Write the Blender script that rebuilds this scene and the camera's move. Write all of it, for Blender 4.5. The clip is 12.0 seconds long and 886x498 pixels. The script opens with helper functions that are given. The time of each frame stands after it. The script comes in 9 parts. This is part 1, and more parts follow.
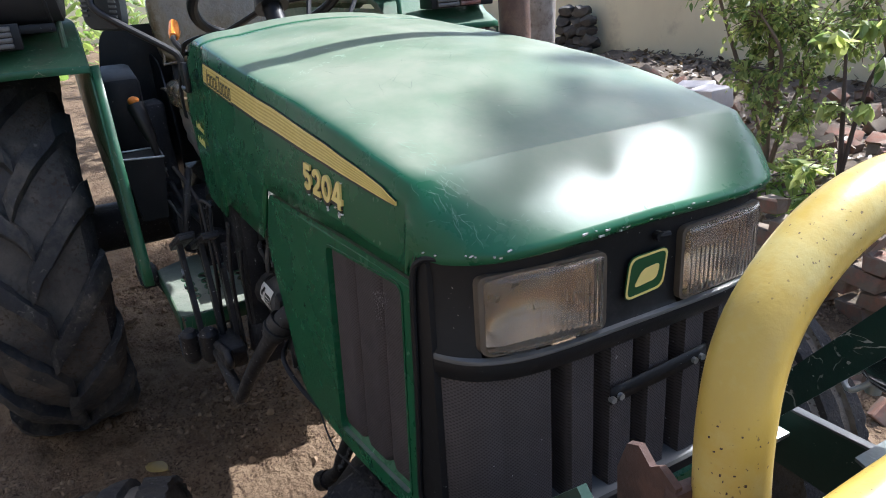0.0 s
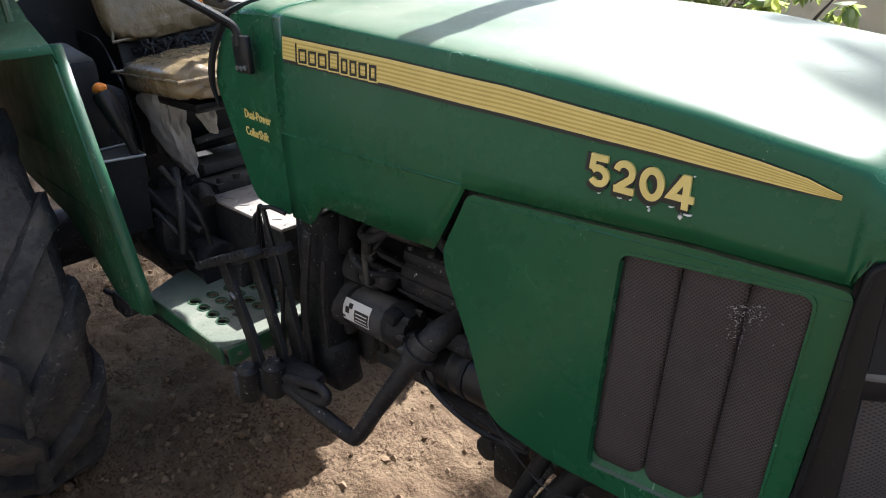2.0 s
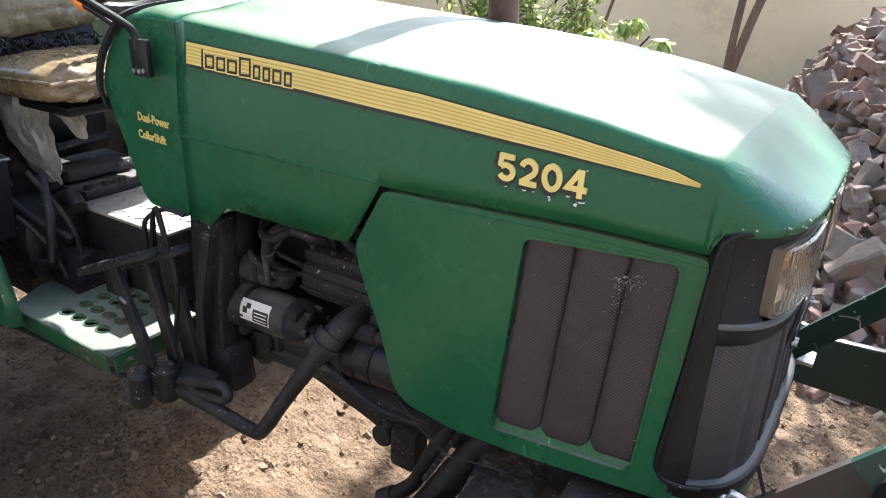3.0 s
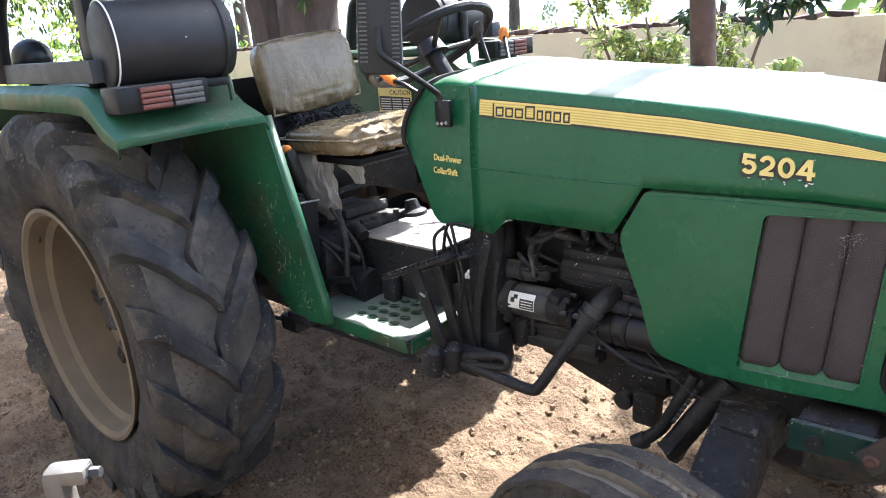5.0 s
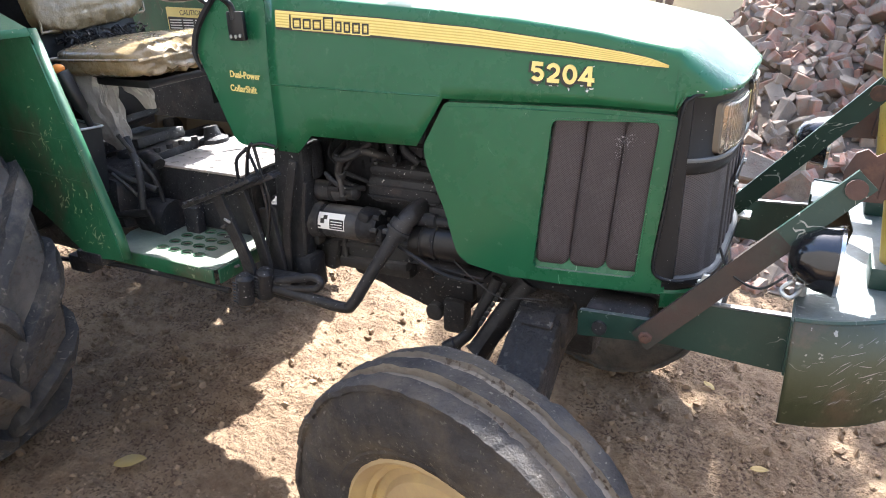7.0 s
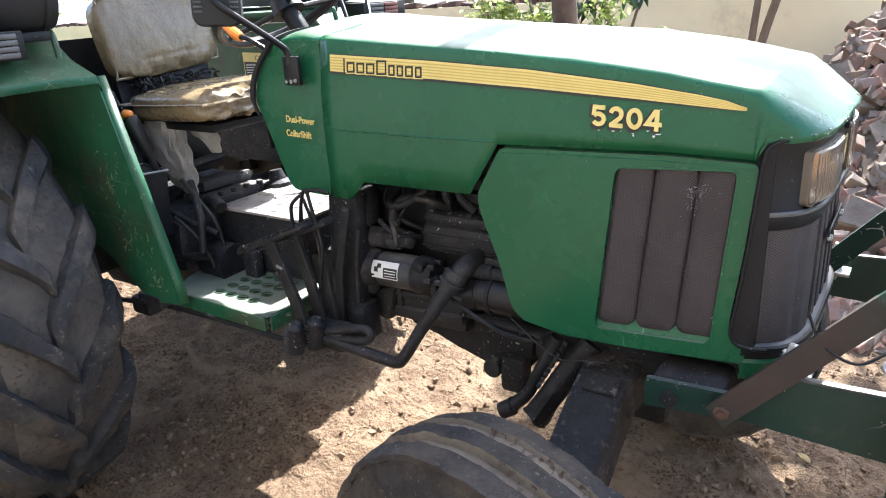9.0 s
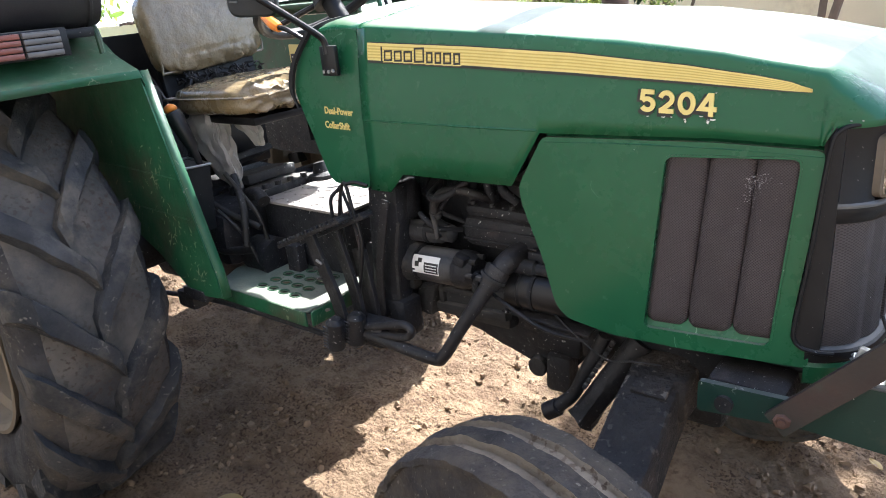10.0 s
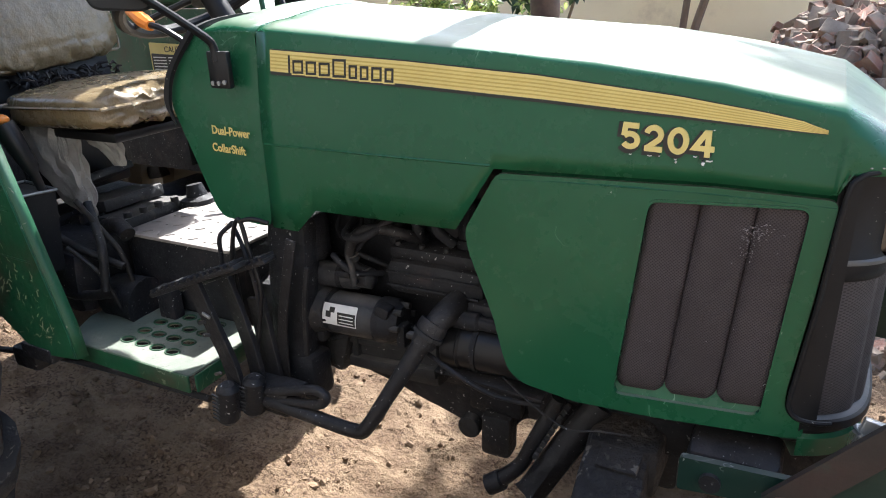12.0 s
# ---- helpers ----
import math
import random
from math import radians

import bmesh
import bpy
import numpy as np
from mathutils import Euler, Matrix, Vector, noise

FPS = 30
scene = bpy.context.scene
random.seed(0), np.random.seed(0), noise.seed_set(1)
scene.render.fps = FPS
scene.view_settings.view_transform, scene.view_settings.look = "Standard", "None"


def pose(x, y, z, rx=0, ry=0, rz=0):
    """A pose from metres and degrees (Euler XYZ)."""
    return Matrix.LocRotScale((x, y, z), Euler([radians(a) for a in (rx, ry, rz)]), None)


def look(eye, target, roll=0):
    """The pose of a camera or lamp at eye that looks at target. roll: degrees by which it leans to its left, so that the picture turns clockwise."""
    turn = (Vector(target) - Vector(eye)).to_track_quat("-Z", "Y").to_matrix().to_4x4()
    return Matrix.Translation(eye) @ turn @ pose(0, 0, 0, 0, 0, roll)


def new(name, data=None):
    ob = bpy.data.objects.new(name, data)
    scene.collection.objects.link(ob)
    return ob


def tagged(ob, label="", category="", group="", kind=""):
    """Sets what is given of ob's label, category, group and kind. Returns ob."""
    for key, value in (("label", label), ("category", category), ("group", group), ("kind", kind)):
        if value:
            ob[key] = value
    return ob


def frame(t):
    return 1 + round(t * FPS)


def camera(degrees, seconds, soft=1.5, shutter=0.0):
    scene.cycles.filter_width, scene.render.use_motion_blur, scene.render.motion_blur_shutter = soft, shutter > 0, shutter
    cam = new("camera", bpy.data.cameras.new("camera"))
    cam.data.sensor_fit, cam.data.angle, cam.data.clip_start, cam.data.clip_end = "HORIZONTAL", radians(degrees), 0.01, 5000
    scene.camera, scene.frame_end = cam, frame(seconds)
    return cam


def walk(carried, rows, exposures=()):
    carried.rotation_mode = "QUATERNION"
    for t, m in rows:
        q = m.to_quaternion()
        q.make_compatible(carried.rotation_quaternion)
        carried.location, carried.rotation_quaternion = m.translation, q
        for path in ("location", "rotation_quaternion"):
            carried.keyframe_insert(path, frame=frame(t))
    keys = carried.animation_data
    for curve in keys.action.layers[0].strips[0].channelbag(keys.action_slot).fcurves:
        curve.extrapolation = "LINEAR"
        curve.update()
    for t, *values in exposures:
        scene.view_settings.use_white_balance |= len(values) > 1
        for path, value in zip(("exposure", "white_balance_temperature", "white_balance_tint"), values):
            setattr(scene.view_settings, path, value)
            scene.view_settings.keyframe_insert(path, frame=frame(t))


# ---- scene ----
from mathutils.bvhtree import BVHTree

# camera and its walk
cam = camera(64.3, 12.0, soft=1.0)
PATH = [
    (0, (2.477, -0.546, 1.456), (0.828, 0.316, 0.724), -4.1),
    (0.5, (2.398, -0.705, 1.479), (0.811, 0.274, 0.755), -2.1),
    (1, (2.258, -0.752, 1.459), (0.763, 0.336, 0.696), -2.7),
    (1.5, (2.117, -0.768, 1.459), (0.683, 0.372, 0.655), -3.3),
    (2, (2.005, -0.881, 1.458), (0.656, 0.343, 0.631), -3.6),
    (2.5, (1.956, -0.975, 1.439), (0.892, 0.5, 0.607), 2.4),
    (2.7, (1.966, -0.997, 1.449), (0.971, 0.553, 0.669), 1.8),
    (4.3, (2.12, -1.275, 1.486), (0.804, 0.018, 0.716), -8.6),
    (4.5, (2.094, -1.34, 1.489), (0.705, -0.107, 0.748), -7.6),
    (5, (2.035, -1.518, 1.497), (0.715, -0.149, 0.878), -4.8),
    (5.5, (2.043, -1.557, 1.507), (0.706, -0.126, 1.1), -4.8),
    (6, (2.046, -1.566, 1.515), (0.775, -0.071, 1.133), -5.2),
    (6.5, (2.045, -1.558, 1.499), (0.904, -0.038, 0.875), -5.0),
    (7, (2.06, -1.521, 1.441), (1.182, 0.088, 0.641), -2.3),
    (7.2, (2.072, -1.503, 1.448), (1.24, 0.121, 0.63), -2.6),
    (8.8, (2.066, -1.423, 1.429), (1.057, 0.165, 0.749), -4.0),
    (9, (2.064, -1.4, 1.431), (0.964, 0.121, 0.741), -3.9),
    (9.5, (2.076, -1.343, 1.428), (0.898, 0.12, 0.74), -5.3),
    (10, (2.056, -1.339, 1.417), (0.834, 0.08, 0.714), -5.7),
    (10.5, (1.98, -1.347, 1.419), (0.865, 0.18, 0.768), -3.7),
    (11, (1.896, -1.369, 1.432), (0.978, 0.308, 0.846), -1.9),
    (11.5, (1.86, -1.336, 1.442), (1.051, 0.374, 0.795), -1.0),
    (12, (1.812, -1.208, 1.421), (0.919, 0.43, 0.7), -2.2),
]
EXPOSURES = [(0, 1.45, 5700, 10), (1.5, 1.32, 5950, 10), (2.5, 2.25, 5950, 10), (4.3, 2.45, 5950, 10), (5.0, 2.65, 5850, 10), (5.5, 1.72, 5720, 10), (6.0, 1.43, 5750, 10), (6.5, 1.71, 5900, 10), (7.0, 3.0, 5950, 10), (7.2, 3.05, 5950, 10), (8.8, 2.73, 5950, 10), (11, 2.45, 5950, 10), (12, 2.15, 5950, 10)]
walk(cam, [(t, look(eye, target, roll)) for t, eye, target, roll in PATH], EXPOSURES)

# ---- light ----
SUN_AZ, SUN_EL = 96.5, 49.5
world = bpy.data.worlds.new("sky")
scene.world = world
world.use_nodes = True
sky = world.node_tree.nodes.new("ShaderNodeTexSky")
sky.sky_type, sky.sun_disc = "NISHITA", False
sky.sun_elevation, sky.sun_rotation = radians(SUN_EL), radians(90 - SUN_AZ)
sky.air_density, sky.dust_density, sky.ozone_density = 1.0, 3.2, 1.0
background = world.node_tree.nodes["Background"]
background.inputs["Strength"].default_value = 0.115
world.node_tree.links.new(sky.outputs[0], background.inputs["Color"])
sun_data = bpy.data.lights.new("sun", "SUN")
sun_data.energy, sun_data.angle, sun_data.color = 4.6, radians(0.6), (1.0, 0.95, 0.88)
sun = new("sun", sun_data)
to_sun = Vector((math.cos(radians(SUN_AZ)) * math.cos(radians(SUN_EL)), math.sin(radians(SUN_AZ)) * math.cos(radians(SUN_EL)), math.sin(radians(SUN_EL))))
sun.matrix_basis = look(to_sun * 20, (0, 0, 0))


# ---- materials ----
def links_of(m):
    return m.node_tree.nodes, m.node_tree.links


def surface(name, a, b=None, scale=6.0, rough=(0.4, 0.6), metal=0.0, bump=0.15, bscale=80.0, specks=None, stains=None, coat=0.0,
            stretch=(1, 1, 1), spec=0.5, vary=0.0, dust=None, relief=0.01, scratch=None):
    """A painted, earthy or metal surface: two colours in soft patches, fine relief, uneven gloss, small flecks, larger stains."""
    m = bpy.data.materials.new(name)
    m.use_nodes = True
    nodes, links = links_of(m)
    bsdf = nodes["Principled BSDF"]
    where = nodes.new("ShaderNodeTexCoord")
    fit = nodes.new("ShaderNodeMapping")
    fit.inputs["Scale"].default_value = stretch
    links.new(where.outputs["Object"], fit.inputs["Vector"])

    def noise_at(s, detail=5.0, roughness=0.6):
        n = nodes.new("ShaderNodeTexNoise")
        n.inputs["Scale"].default_value, n.inputs["Detail"].default_value, n.inputs["Roughness"].default_value = s, detail, roughness
        links.new(fit.outputs[0], n.inputs["Vector"])
        return n.outputs["Fac"]

    def ramp(value, low, high):
        r = nodes.new("ShaderNodeMapRange")
        r.inputs["From Min"].default_value, r.inputs["From Max"].default_value = low, high
        links.new(value, r.inputs["Value"])
        return r.outputs[0]

    def mixed(fac, x, y):
        mx = nodes.new("ShaderNodeMix")
        mx.data_type = "RGBA"
        links.new(fac, mx.inputs["Factor"])
        for socket, v in ((mx.inputs["A"], x), (mx.inputs["B"], y)):
            if isinstance(v, tuple):
                socket.default_value = (*v, 1)
            else:
                links.new(v, socket)
        return mx.outputs["Result"]

    big = noise_at(scale)
    dull = None
    colour = mixed(ramp(big, 0.35, 0.65), a, b or tuple(c * 0.75 for c in a))
    if stains:
        tint, s, low, high = stains
        colour = mixed(ramp(noise_at(s, 8.0, 0.7), low, high), colour, tint)
    if specks:
        tint, s, low, high = specks
        # flecks gather in patches
        here = nodes.new("ShaderNodeMath")
        here.operation = "MULTIPLY"
        links.new(ramp(noise_at(s, 2.0, 0.5), low, high), here.inputs[0])
        links.new(ramp(noise_at(3.3 + s * 0.02, 3.0, 0.6), 0.40, 0.56), here.inputs[1])
        colour = mixed(here.outputs[0], colour, tint)
    if scratch:
        # thin wandering scratches, broken up and gathered in patches
        tint, s, width, amount = scratch
        wander = nodes.new("ShaderNodeTexNoise")
        wander.inputs["Scale"].default_value, wander.inputs["Detail"].default_value, wander.inputs["Distortion"].default_value = s, 3.0, 1.2
        links.new(fit.outputs[0], wander.inputs["Vector"])
        away = nodes.new("ShaderNodeMath")
        away.operation = "COMPARE"
        away.inputs[1].default_value, away.inputs[2].default_value = 0.5, width
        links.new(wander.outputs["Fac"], away.inputs[0])
        gaps = nodes.new("ShaderNodeMath")
        gaps.operation = "MULTIPLY"
        links.new(away.outputs[0], gaps.inputs[0])
        links.new(ramp(noise_at(s * 3.1, 2.0, 0.5), 0.50, 0.56), gaps.inputs[1])
        area = nodes.new("ShaderNodeMath")
        area.operation = "MULTIPLY"
        links.new(gaps.outputs[0], area.inputs[0])
        links.new(ramp(noise_at(4.0, 2.0, 0.5), 0.62 - amount, 0.70 - amount), area.inputs[1])
        colour = mixed(area.outputs[0], colour, tint)
    if dust:
        # settled dust: on faces that look up, in uneven patches
        tint, amount, s = dust
        geo = nodes.new("ShaderNodeNewGeometry")
        split = nodes.new("ShaderNodeSeparateXYZ")
        links.new(geo.outputs["Normal"], split.inputs[0])
        flat = ramp(split.outputs["Z"], 0.78, 0.98)
        patch = nodes.new("ShaderNodeMapRange")
        patch.inputs["From Min"].default_value, patch.inputs["From Max"].default_value = 0.25, 0.75
        patch.inputs["To Min"].default_value, patch.inputs["To Max"].default_value = amount * 0.35, min(1.0, amount * 1.45)
        links.new(noise_at(s, 8.0, 0.7), patch.inputs["Value"])
        both = nodes.new("ShaderNodeMath")
        both.operation = "MULTIPLY"
        links.new(flat, both.inputs[0])
        links.new(patch.outputs[0], both.inputs[1])
        colour = mixed(both.outputs[0], colour, tint)
        dull = both.outputs[0]
    if vary:
        info = nodes.new("ShaderNodeObjectInfo")
        hsv = nodes.new("ShaderNodeHueSaturation")
        spread = nodes.new("ShaderNodeMapRange")
        spread.inputs["To Min"].default_value, spread.inputs["To Max"].default_value = 1 - vary, 1 + vary
        links.new(info.outputs["Random"], spread.inputs["Value"])
        links.new(spread.outputs[0], hsv.inputs["Value"])
        links.new(colour, hsv.inputs["Color"])
        colour = hsv.outputs[0]
    links.new(colour, bsdf.inputs["Base Color"])
    gloss = nodes.new("ShaderNodeMapRange")
    gloss.inputs["From Min"].default_value, gloss.inputs["From Max"].default_value = 0.3, 0.7
    gloss.inputs["To Min"].default_value, gloss.inputs["To Max"].default_value = rough
    links.new(noise_at(scale * 2.7, 6.0, 0.7), gloss.inputs["Value"])
    finish = gloss.outputs[0]
    if dull is not None:
        worn = nodes.new("ShaderNodeMath")
        worn.operation = "MULTIPLY_ADD"
        worn.inputs[1].default_value = 0.45
        worn.use_clamp = True
        links.new(dull, worn.inputs[0])
        links.new(finish, worn.inputs[2])
        finish = worn.outputs[0]
    links.new(finish, bsdf.inputs["Roughness"])
    bsdf.inputs["Metallic"].default_value = metal
    bsdf.inputs["Specular IOR Level"].default_value = spec
    bsdf.inputs["Coat Weight"].default_value = coat
    bsdf.inputs["Coat Roughness"].default_value = 0.12
    if bump:
        rise = nodes.new("ShaderNodeBump")
        rise.inputs["Strength"].default_value, rise.inputs["Distance"].default_value = bump, relief
        links.new(noise_at(bscale, 6.0, 0.65), rise.inputs["Height"])
        links.new(rise.outputs[0], bsdf.inputs["Normal"])
    return m


def perforated(name, a, hole, per_metre, across="X"):
    """Sheet metal with staggered rows of small round holes; across: the axis along which the sheet runs."""
    m = surface(name, a, rough=(0.5, 0.7), bump=0.0, scale=12, spec=0.3, stains=((0.10, 0.096, 0.098), 5, 0.62, 0.9), specks=((0.40, 0.40, 0.40), 120, 0.74, 0.76))
    nodes, links = links_of(m)
    bsdf = nodes["Principled BSDF"]
    where = nodes.new("ShaderNodeTexCoord")
    split = nodes.new("ShaderNodeSeparateXYZ")
    links.new(where.outputs["Object"], split.inputs[0])
    flat = nodes.new("ShaderNodeCombineXYZ")
    links.new(split.outputs[across], flat.inputs[0])
    links.new(split.outputs["Z"], flat.inputs[1])
    turn = nodes.new("ShaderNodeMapping")
    turn.inputs["Rotation"].default_value = (0, 0, radians(45))
    links.new(flat.outputs[0], turn.inputs["Vector"])
    cells = nodes.new("ShaderNodeTexVoronoi")
    cells.voronoi_dimensions = "2D"
    cells.inputs["Scale"].default_value, cells.inputs["Randomness"].default_value = per_metre, 0.0
    links.new(turn.outputs[0], cells.inputs["Vector"])
    edge = nodes.new("ShaderNodeMapRange")
    edge.inputs["From Min"].default_value, edge.inputs["From Max"].default_value = 0.24, 0.42
    links.new(cells.outputs["Distance"], edge.inputs["Value"])
    mx = nodes.new("ShaderNodeMix")
    mx.data_type = "RGBA"
    links.new(edge.outputs[0], mx.inputs["Factor"])
    mx.inputs["A"].default_value = (*hole, 1)
    old = bsdf.inputs["Base Color"].links[0].from_socket
    links.new(old, mx.inputs["B"])
    links.new(mx.outputs["Result"], bsdf.inputs["Base Color"])
    rise = nodes.new("ShaderNodeBump")
    rise.inputs["Strength"].default_value, rise.inputs["Distance"].default_value = 0.4, 0.001
    links.new(edge.outputs[0], rise.inputs["Height"])
    links.new(rise.outputs[0], bsdf.inputs["Normal"])
    return m


def glass(name, tint, rough, weight=0.9):
    m = bpy.data.materials.new(name)
    m.use_nodes = True
    nodes, links = links_of(m)
    bsdf = nodes["Principled BSDF"]
    bsdf.inputs["Base Color"].default_value = (*tint, 1)
    bsdf.inputs["Roughness"].default_value = rough
    bsdf.inputs["Transmission Weight"].default_value = weight
    bsdf.inputs["IOR"].default_value = 1.45
    return m


def leafy(name, a, b, thin_share=0.35):
    """Leaves: two greens by leaf, some light let through."""
    m = bpy.data.materials.new(name)
    m.use_nodes = True
    nodes, links = links_of(m)
    bsdf = nodes["Principled BSDF"]
    geo = nodes.new("ShaderNodeNewGeometry")
    mx = nodes.new("ShaderNodeMix")
    mx.data_type = "RGBA"
    links.new(geo.outputs["Random Per Island"], mx.inputs["Factor"])
    mx.inputs["A"].default_value, mx.inputs["B"].default_value = (*a, 1), (*b, 1)
    links.new(mx.outputs["Result"], bsdf.inputs["Base Color"])
    bsdf.inputs["Roughness"].default_value = 0.45
    thin = nodes.new("ShaderNodeBsdfTranslucent")
    links.new(mx.outputs["Result"], thin.inputs["Color"])
    both = nodes.new("ShaderNodeMixShader")
    both.inputs[0].default_value = thin_share
    links.new(bsdf.outputs[0], both.inputs[1])
    links.new(thin.outputs[0], both.inputs[2])
    links.new(both.outputs[0], nodes["Material Output"].inputs["Surface"])
    return m


GREEN = surface("green_paint", (0.0140, 0.088, 0.039), (0.0185, 0.101, 0.046), 2.5, (0.20, 0.34), bump=0.03, bscale=22, spec=0.33,
                specks=((0.50, 0.55, 0.47), 210, 0.775, 0.79), stains=((0.03, 0.15, 0.065), 4, 0.55, 0.9), scratch=((0.16, 0.30, 0.20), 12, 0.006, 0.04), dust=((0.28, 0.268, 0.215), 0.55, 5))
GREEN_WORN = surface("worn_green_paint", (0.0085, 0.067, 0.029), (0.0125, 0.088, 0.039), 5, (0.35, 0.6), bump=0.10, bscale=70,
                     specks=((0.24, 0.25, 0.19), 90, 0.72, 0.76), stains=((0.048, 0.046, 0.028), 6, 0.50, 0.70), scratch=((0.15, 0.18, 0.12), 14, 0.008, 0.10), stretch=(1.2, 1, 0.8), dust=((0.075, 0.080, 0.048), 0.42, 5))
GREEN_DARK = surface("dark_green_steel", (0.006, 0.026, 0.021), (0.008, 0.034, 0.026), 6, (0.35, 0.55), bump=0.08, bscale=60,
                     specks=((0.5, 0.5, 0.46), 120, 0.72, 0.74), stains=((0.07, 0.06, 0.045), 6, 0.58, 0.75), scratch=((0.30, 0.31, 0.29), 10, 0.008, 0.14), dust=((0.30, 0.29, 0.27), 0.25, 9))
BUMPER_GREY = surface("scuffed_bumper_steel", (0.150, 0.170, 0.165), (0.095, 0.120, 0.115), 5, (0.28, 0.5), metal=0.25, bump=0.12, bscale=50,
                      specks=((0.45, 0.45, 0.42), 90, 0.68, 0.72), stains=((0.060, 0.062, 0.052), 7, 0.48, 0.70), scratch=((0.40, 0.42, 0.41), 14, 0.012, 0.12))
SKIRT_OLIVE = surface("scratched_olive_steel", (0.034, 0.042, 0.022), (0.024, 0.034, 0.019), 5, (0.35, 0.6), bump=0.15, bscale=60,
                      specks=((0.30, 0.30, 0.27), 80, 0.66, 0.70), stains=((0.080, 0.052, 0.036), 5, 0.50, 0.66), scratch=((0.24, 0.24, 0.21), 12, 0.010, 0.14))
SCRATCH_PALE = surface("bared_primer", (0.20, 0.32, 0.24), (0.14, 0.25, 0.18), 30, (0.5, 0.7), bump=0.0)
SCRATCH_DULL = surface("rubbed_dust_line", (0.05, 0.085, 0.06), (0.07, 0.10, 0.075), 30, (0.5, 0.7), bump=0.0)
BADGE_GREEN = surface("badge_green", (0.010, 0.060, 0.018), (0.014, 0.075, 0.024), 20, (0.3, 0.45), bump=0.02)
GREY_SCUFF = surface("scraped_bare_grey", (0.26, 0.25, 0.26), (0.18, 0.175, 0.18), 40, (0.5, 0.7), bump=0.0)
BOARD_SLATE = surface("slate_grey_board", (0.045, 0.050, 0.056), (0.030, 0.034, 0.039), 6, (0.45, 0.65), bump=0.1, bscale=40, stains=((0.085, 0.088, 0.09), 7, 0.52, 0.75))
FENDER_SCRAPE = surface("scraped_fender_paint", (0.36, 0.37, 0.25), (0.24, 0.27, 0.17), 60, (0.6, 0.8), bump=0.0)
STEP_TOP = surface("trodden_step_paint", (0.185, 0.195, 0.158), (0.110, 0.135, 0.104), 8, (0.5, 0.7), bump=0.2, bscale=80, stains=((0.12, 0.14, 0.11), 9, 0.50, 0.74), specks=((0.10, 0.10, 0.085), 90, 0.66, 0.70))
YELLOW = surface("yellow_decal", (0.74, 0.61, 0.21), (0.68, 0.55, 0.18), 20, (0.3, 0.45), bump=0.01)
YELLOW_LINE = surface("yellow_decal_line", (0.55, 0.42, 0.10), (0.50, 0.37, 0.08), 20, (0.3, 0.45), bump=0.01)
YELLOW_TUBE = surface("yellow_tube_paint", (0.46, 0.325, 0.065), (0.38, 0.275, 0.065), 7, (0.28, 0.45), bump=0.08, bscale=40,
                      specks=((0.09, 0.055, 0.035), 240, 0.68, 0.72), stains=((0.52, 0.49, 0.23), 5, 0.50, 0.8))
YELLOW_RIM = surface("dusty_yellow_rim", (0.40, 0.30, 0.135), (0.30, 0.225, 0.12), 6, (0.5, 0.7), bump=0.1, stains=((0.28, 0.20, 0.12), 9, 0.45, 0.7))
RIM_DUST = surface("mud_dusted_rim", (0.105, 0.084, 0.058), (0.145, 0.112, 0.072), 5, (0.7, 0.9), bump=0.15, bscale=50, stains=((0.19, 0.155, 0.11), 7, 0.60, 0.75))
BLACK = surface("black_plastic", (0.009, 0.0095, 0.011), (0.015, 0.0155, 0.017), 8, (0.32, 0.5), bump=0.05, bscale=150,
                specks=((0.35, 0.35, 0.33), 230, 0.74, 0.76), stains=((0.040, 0.039, 0.038), 10, 0.58, 0.85), dust=((0.22, 0.21, 0.19), 0.3, 9), spec=0.2)
BLACK_GLOSS = surface("black_paint", (0.008, 0.008, 0.009), (0.012, 0.012, 0.013), 8, (0.3, 0.5), bump=0.04, stains=((0.045, 0.043, 0.042), 9, 0.58, 0.8), spec=0.35)
LAMP_BLACK = surface("glossy_black_lamp_shell", (0.007, 0.007, 0.009), (0.010, 0.010, 0.012), 8, (0.08, 0.2), bump=0.02, specks=((0.3, 0.3, 0.29), 90, 0.74, 0.77), coat=0.4)
DECAL_BLACK = surface("decal_black", (0.012, 0.012, 0.010), None, 20, (0.35, 0.5), bump=0.0)
GREASE = surface("oily_engine_metal", (0.008, 0.0088, 0.011), (0.021, 0.022, 0.026), 9, (0.4, 0.75), bump=0.45, bscale=55,
                 specks=((0.42, 0.41, 0.40), 150, 0.685, 0.73), stains=((0.065, 0.047, 0.046), 11, 0.55, 0.78), dust=((0.18, 0.16, 0.145), 0.13, 12), spec=0.3)
OILY_RUBBER = surface("oily_black_rubber", (0.008, 0.008, 0.009), (0.021, 0.020, 0.021), 9, (0.35, 0.7), bump=0.4, bscale=55,
                      specks=((0.42, 0.41, 0.40), 150, 0.70, 0.73), stains=((0.050, 0.047, 0.046), 11, 0.55, 0.78), dust=((0.18, 0.16, 0.145), 0.13, 12), spec=0.35)
STARTER_GREY = surface("dusty_starter_paint", (0.042, 0.043, 0.046), (0.022, 0.023, 0.025), 11, (0.4, 0.65), bump=0.35, bscale=60,
                       specks=((0.45, 0.44, 0.42), 120, 0.70, 0.73), stains=((0.030, 0.027, 0.026), 9, 0.50, 0.72), dust=((0.30, 0.27, 0.24), 0.35, 12))
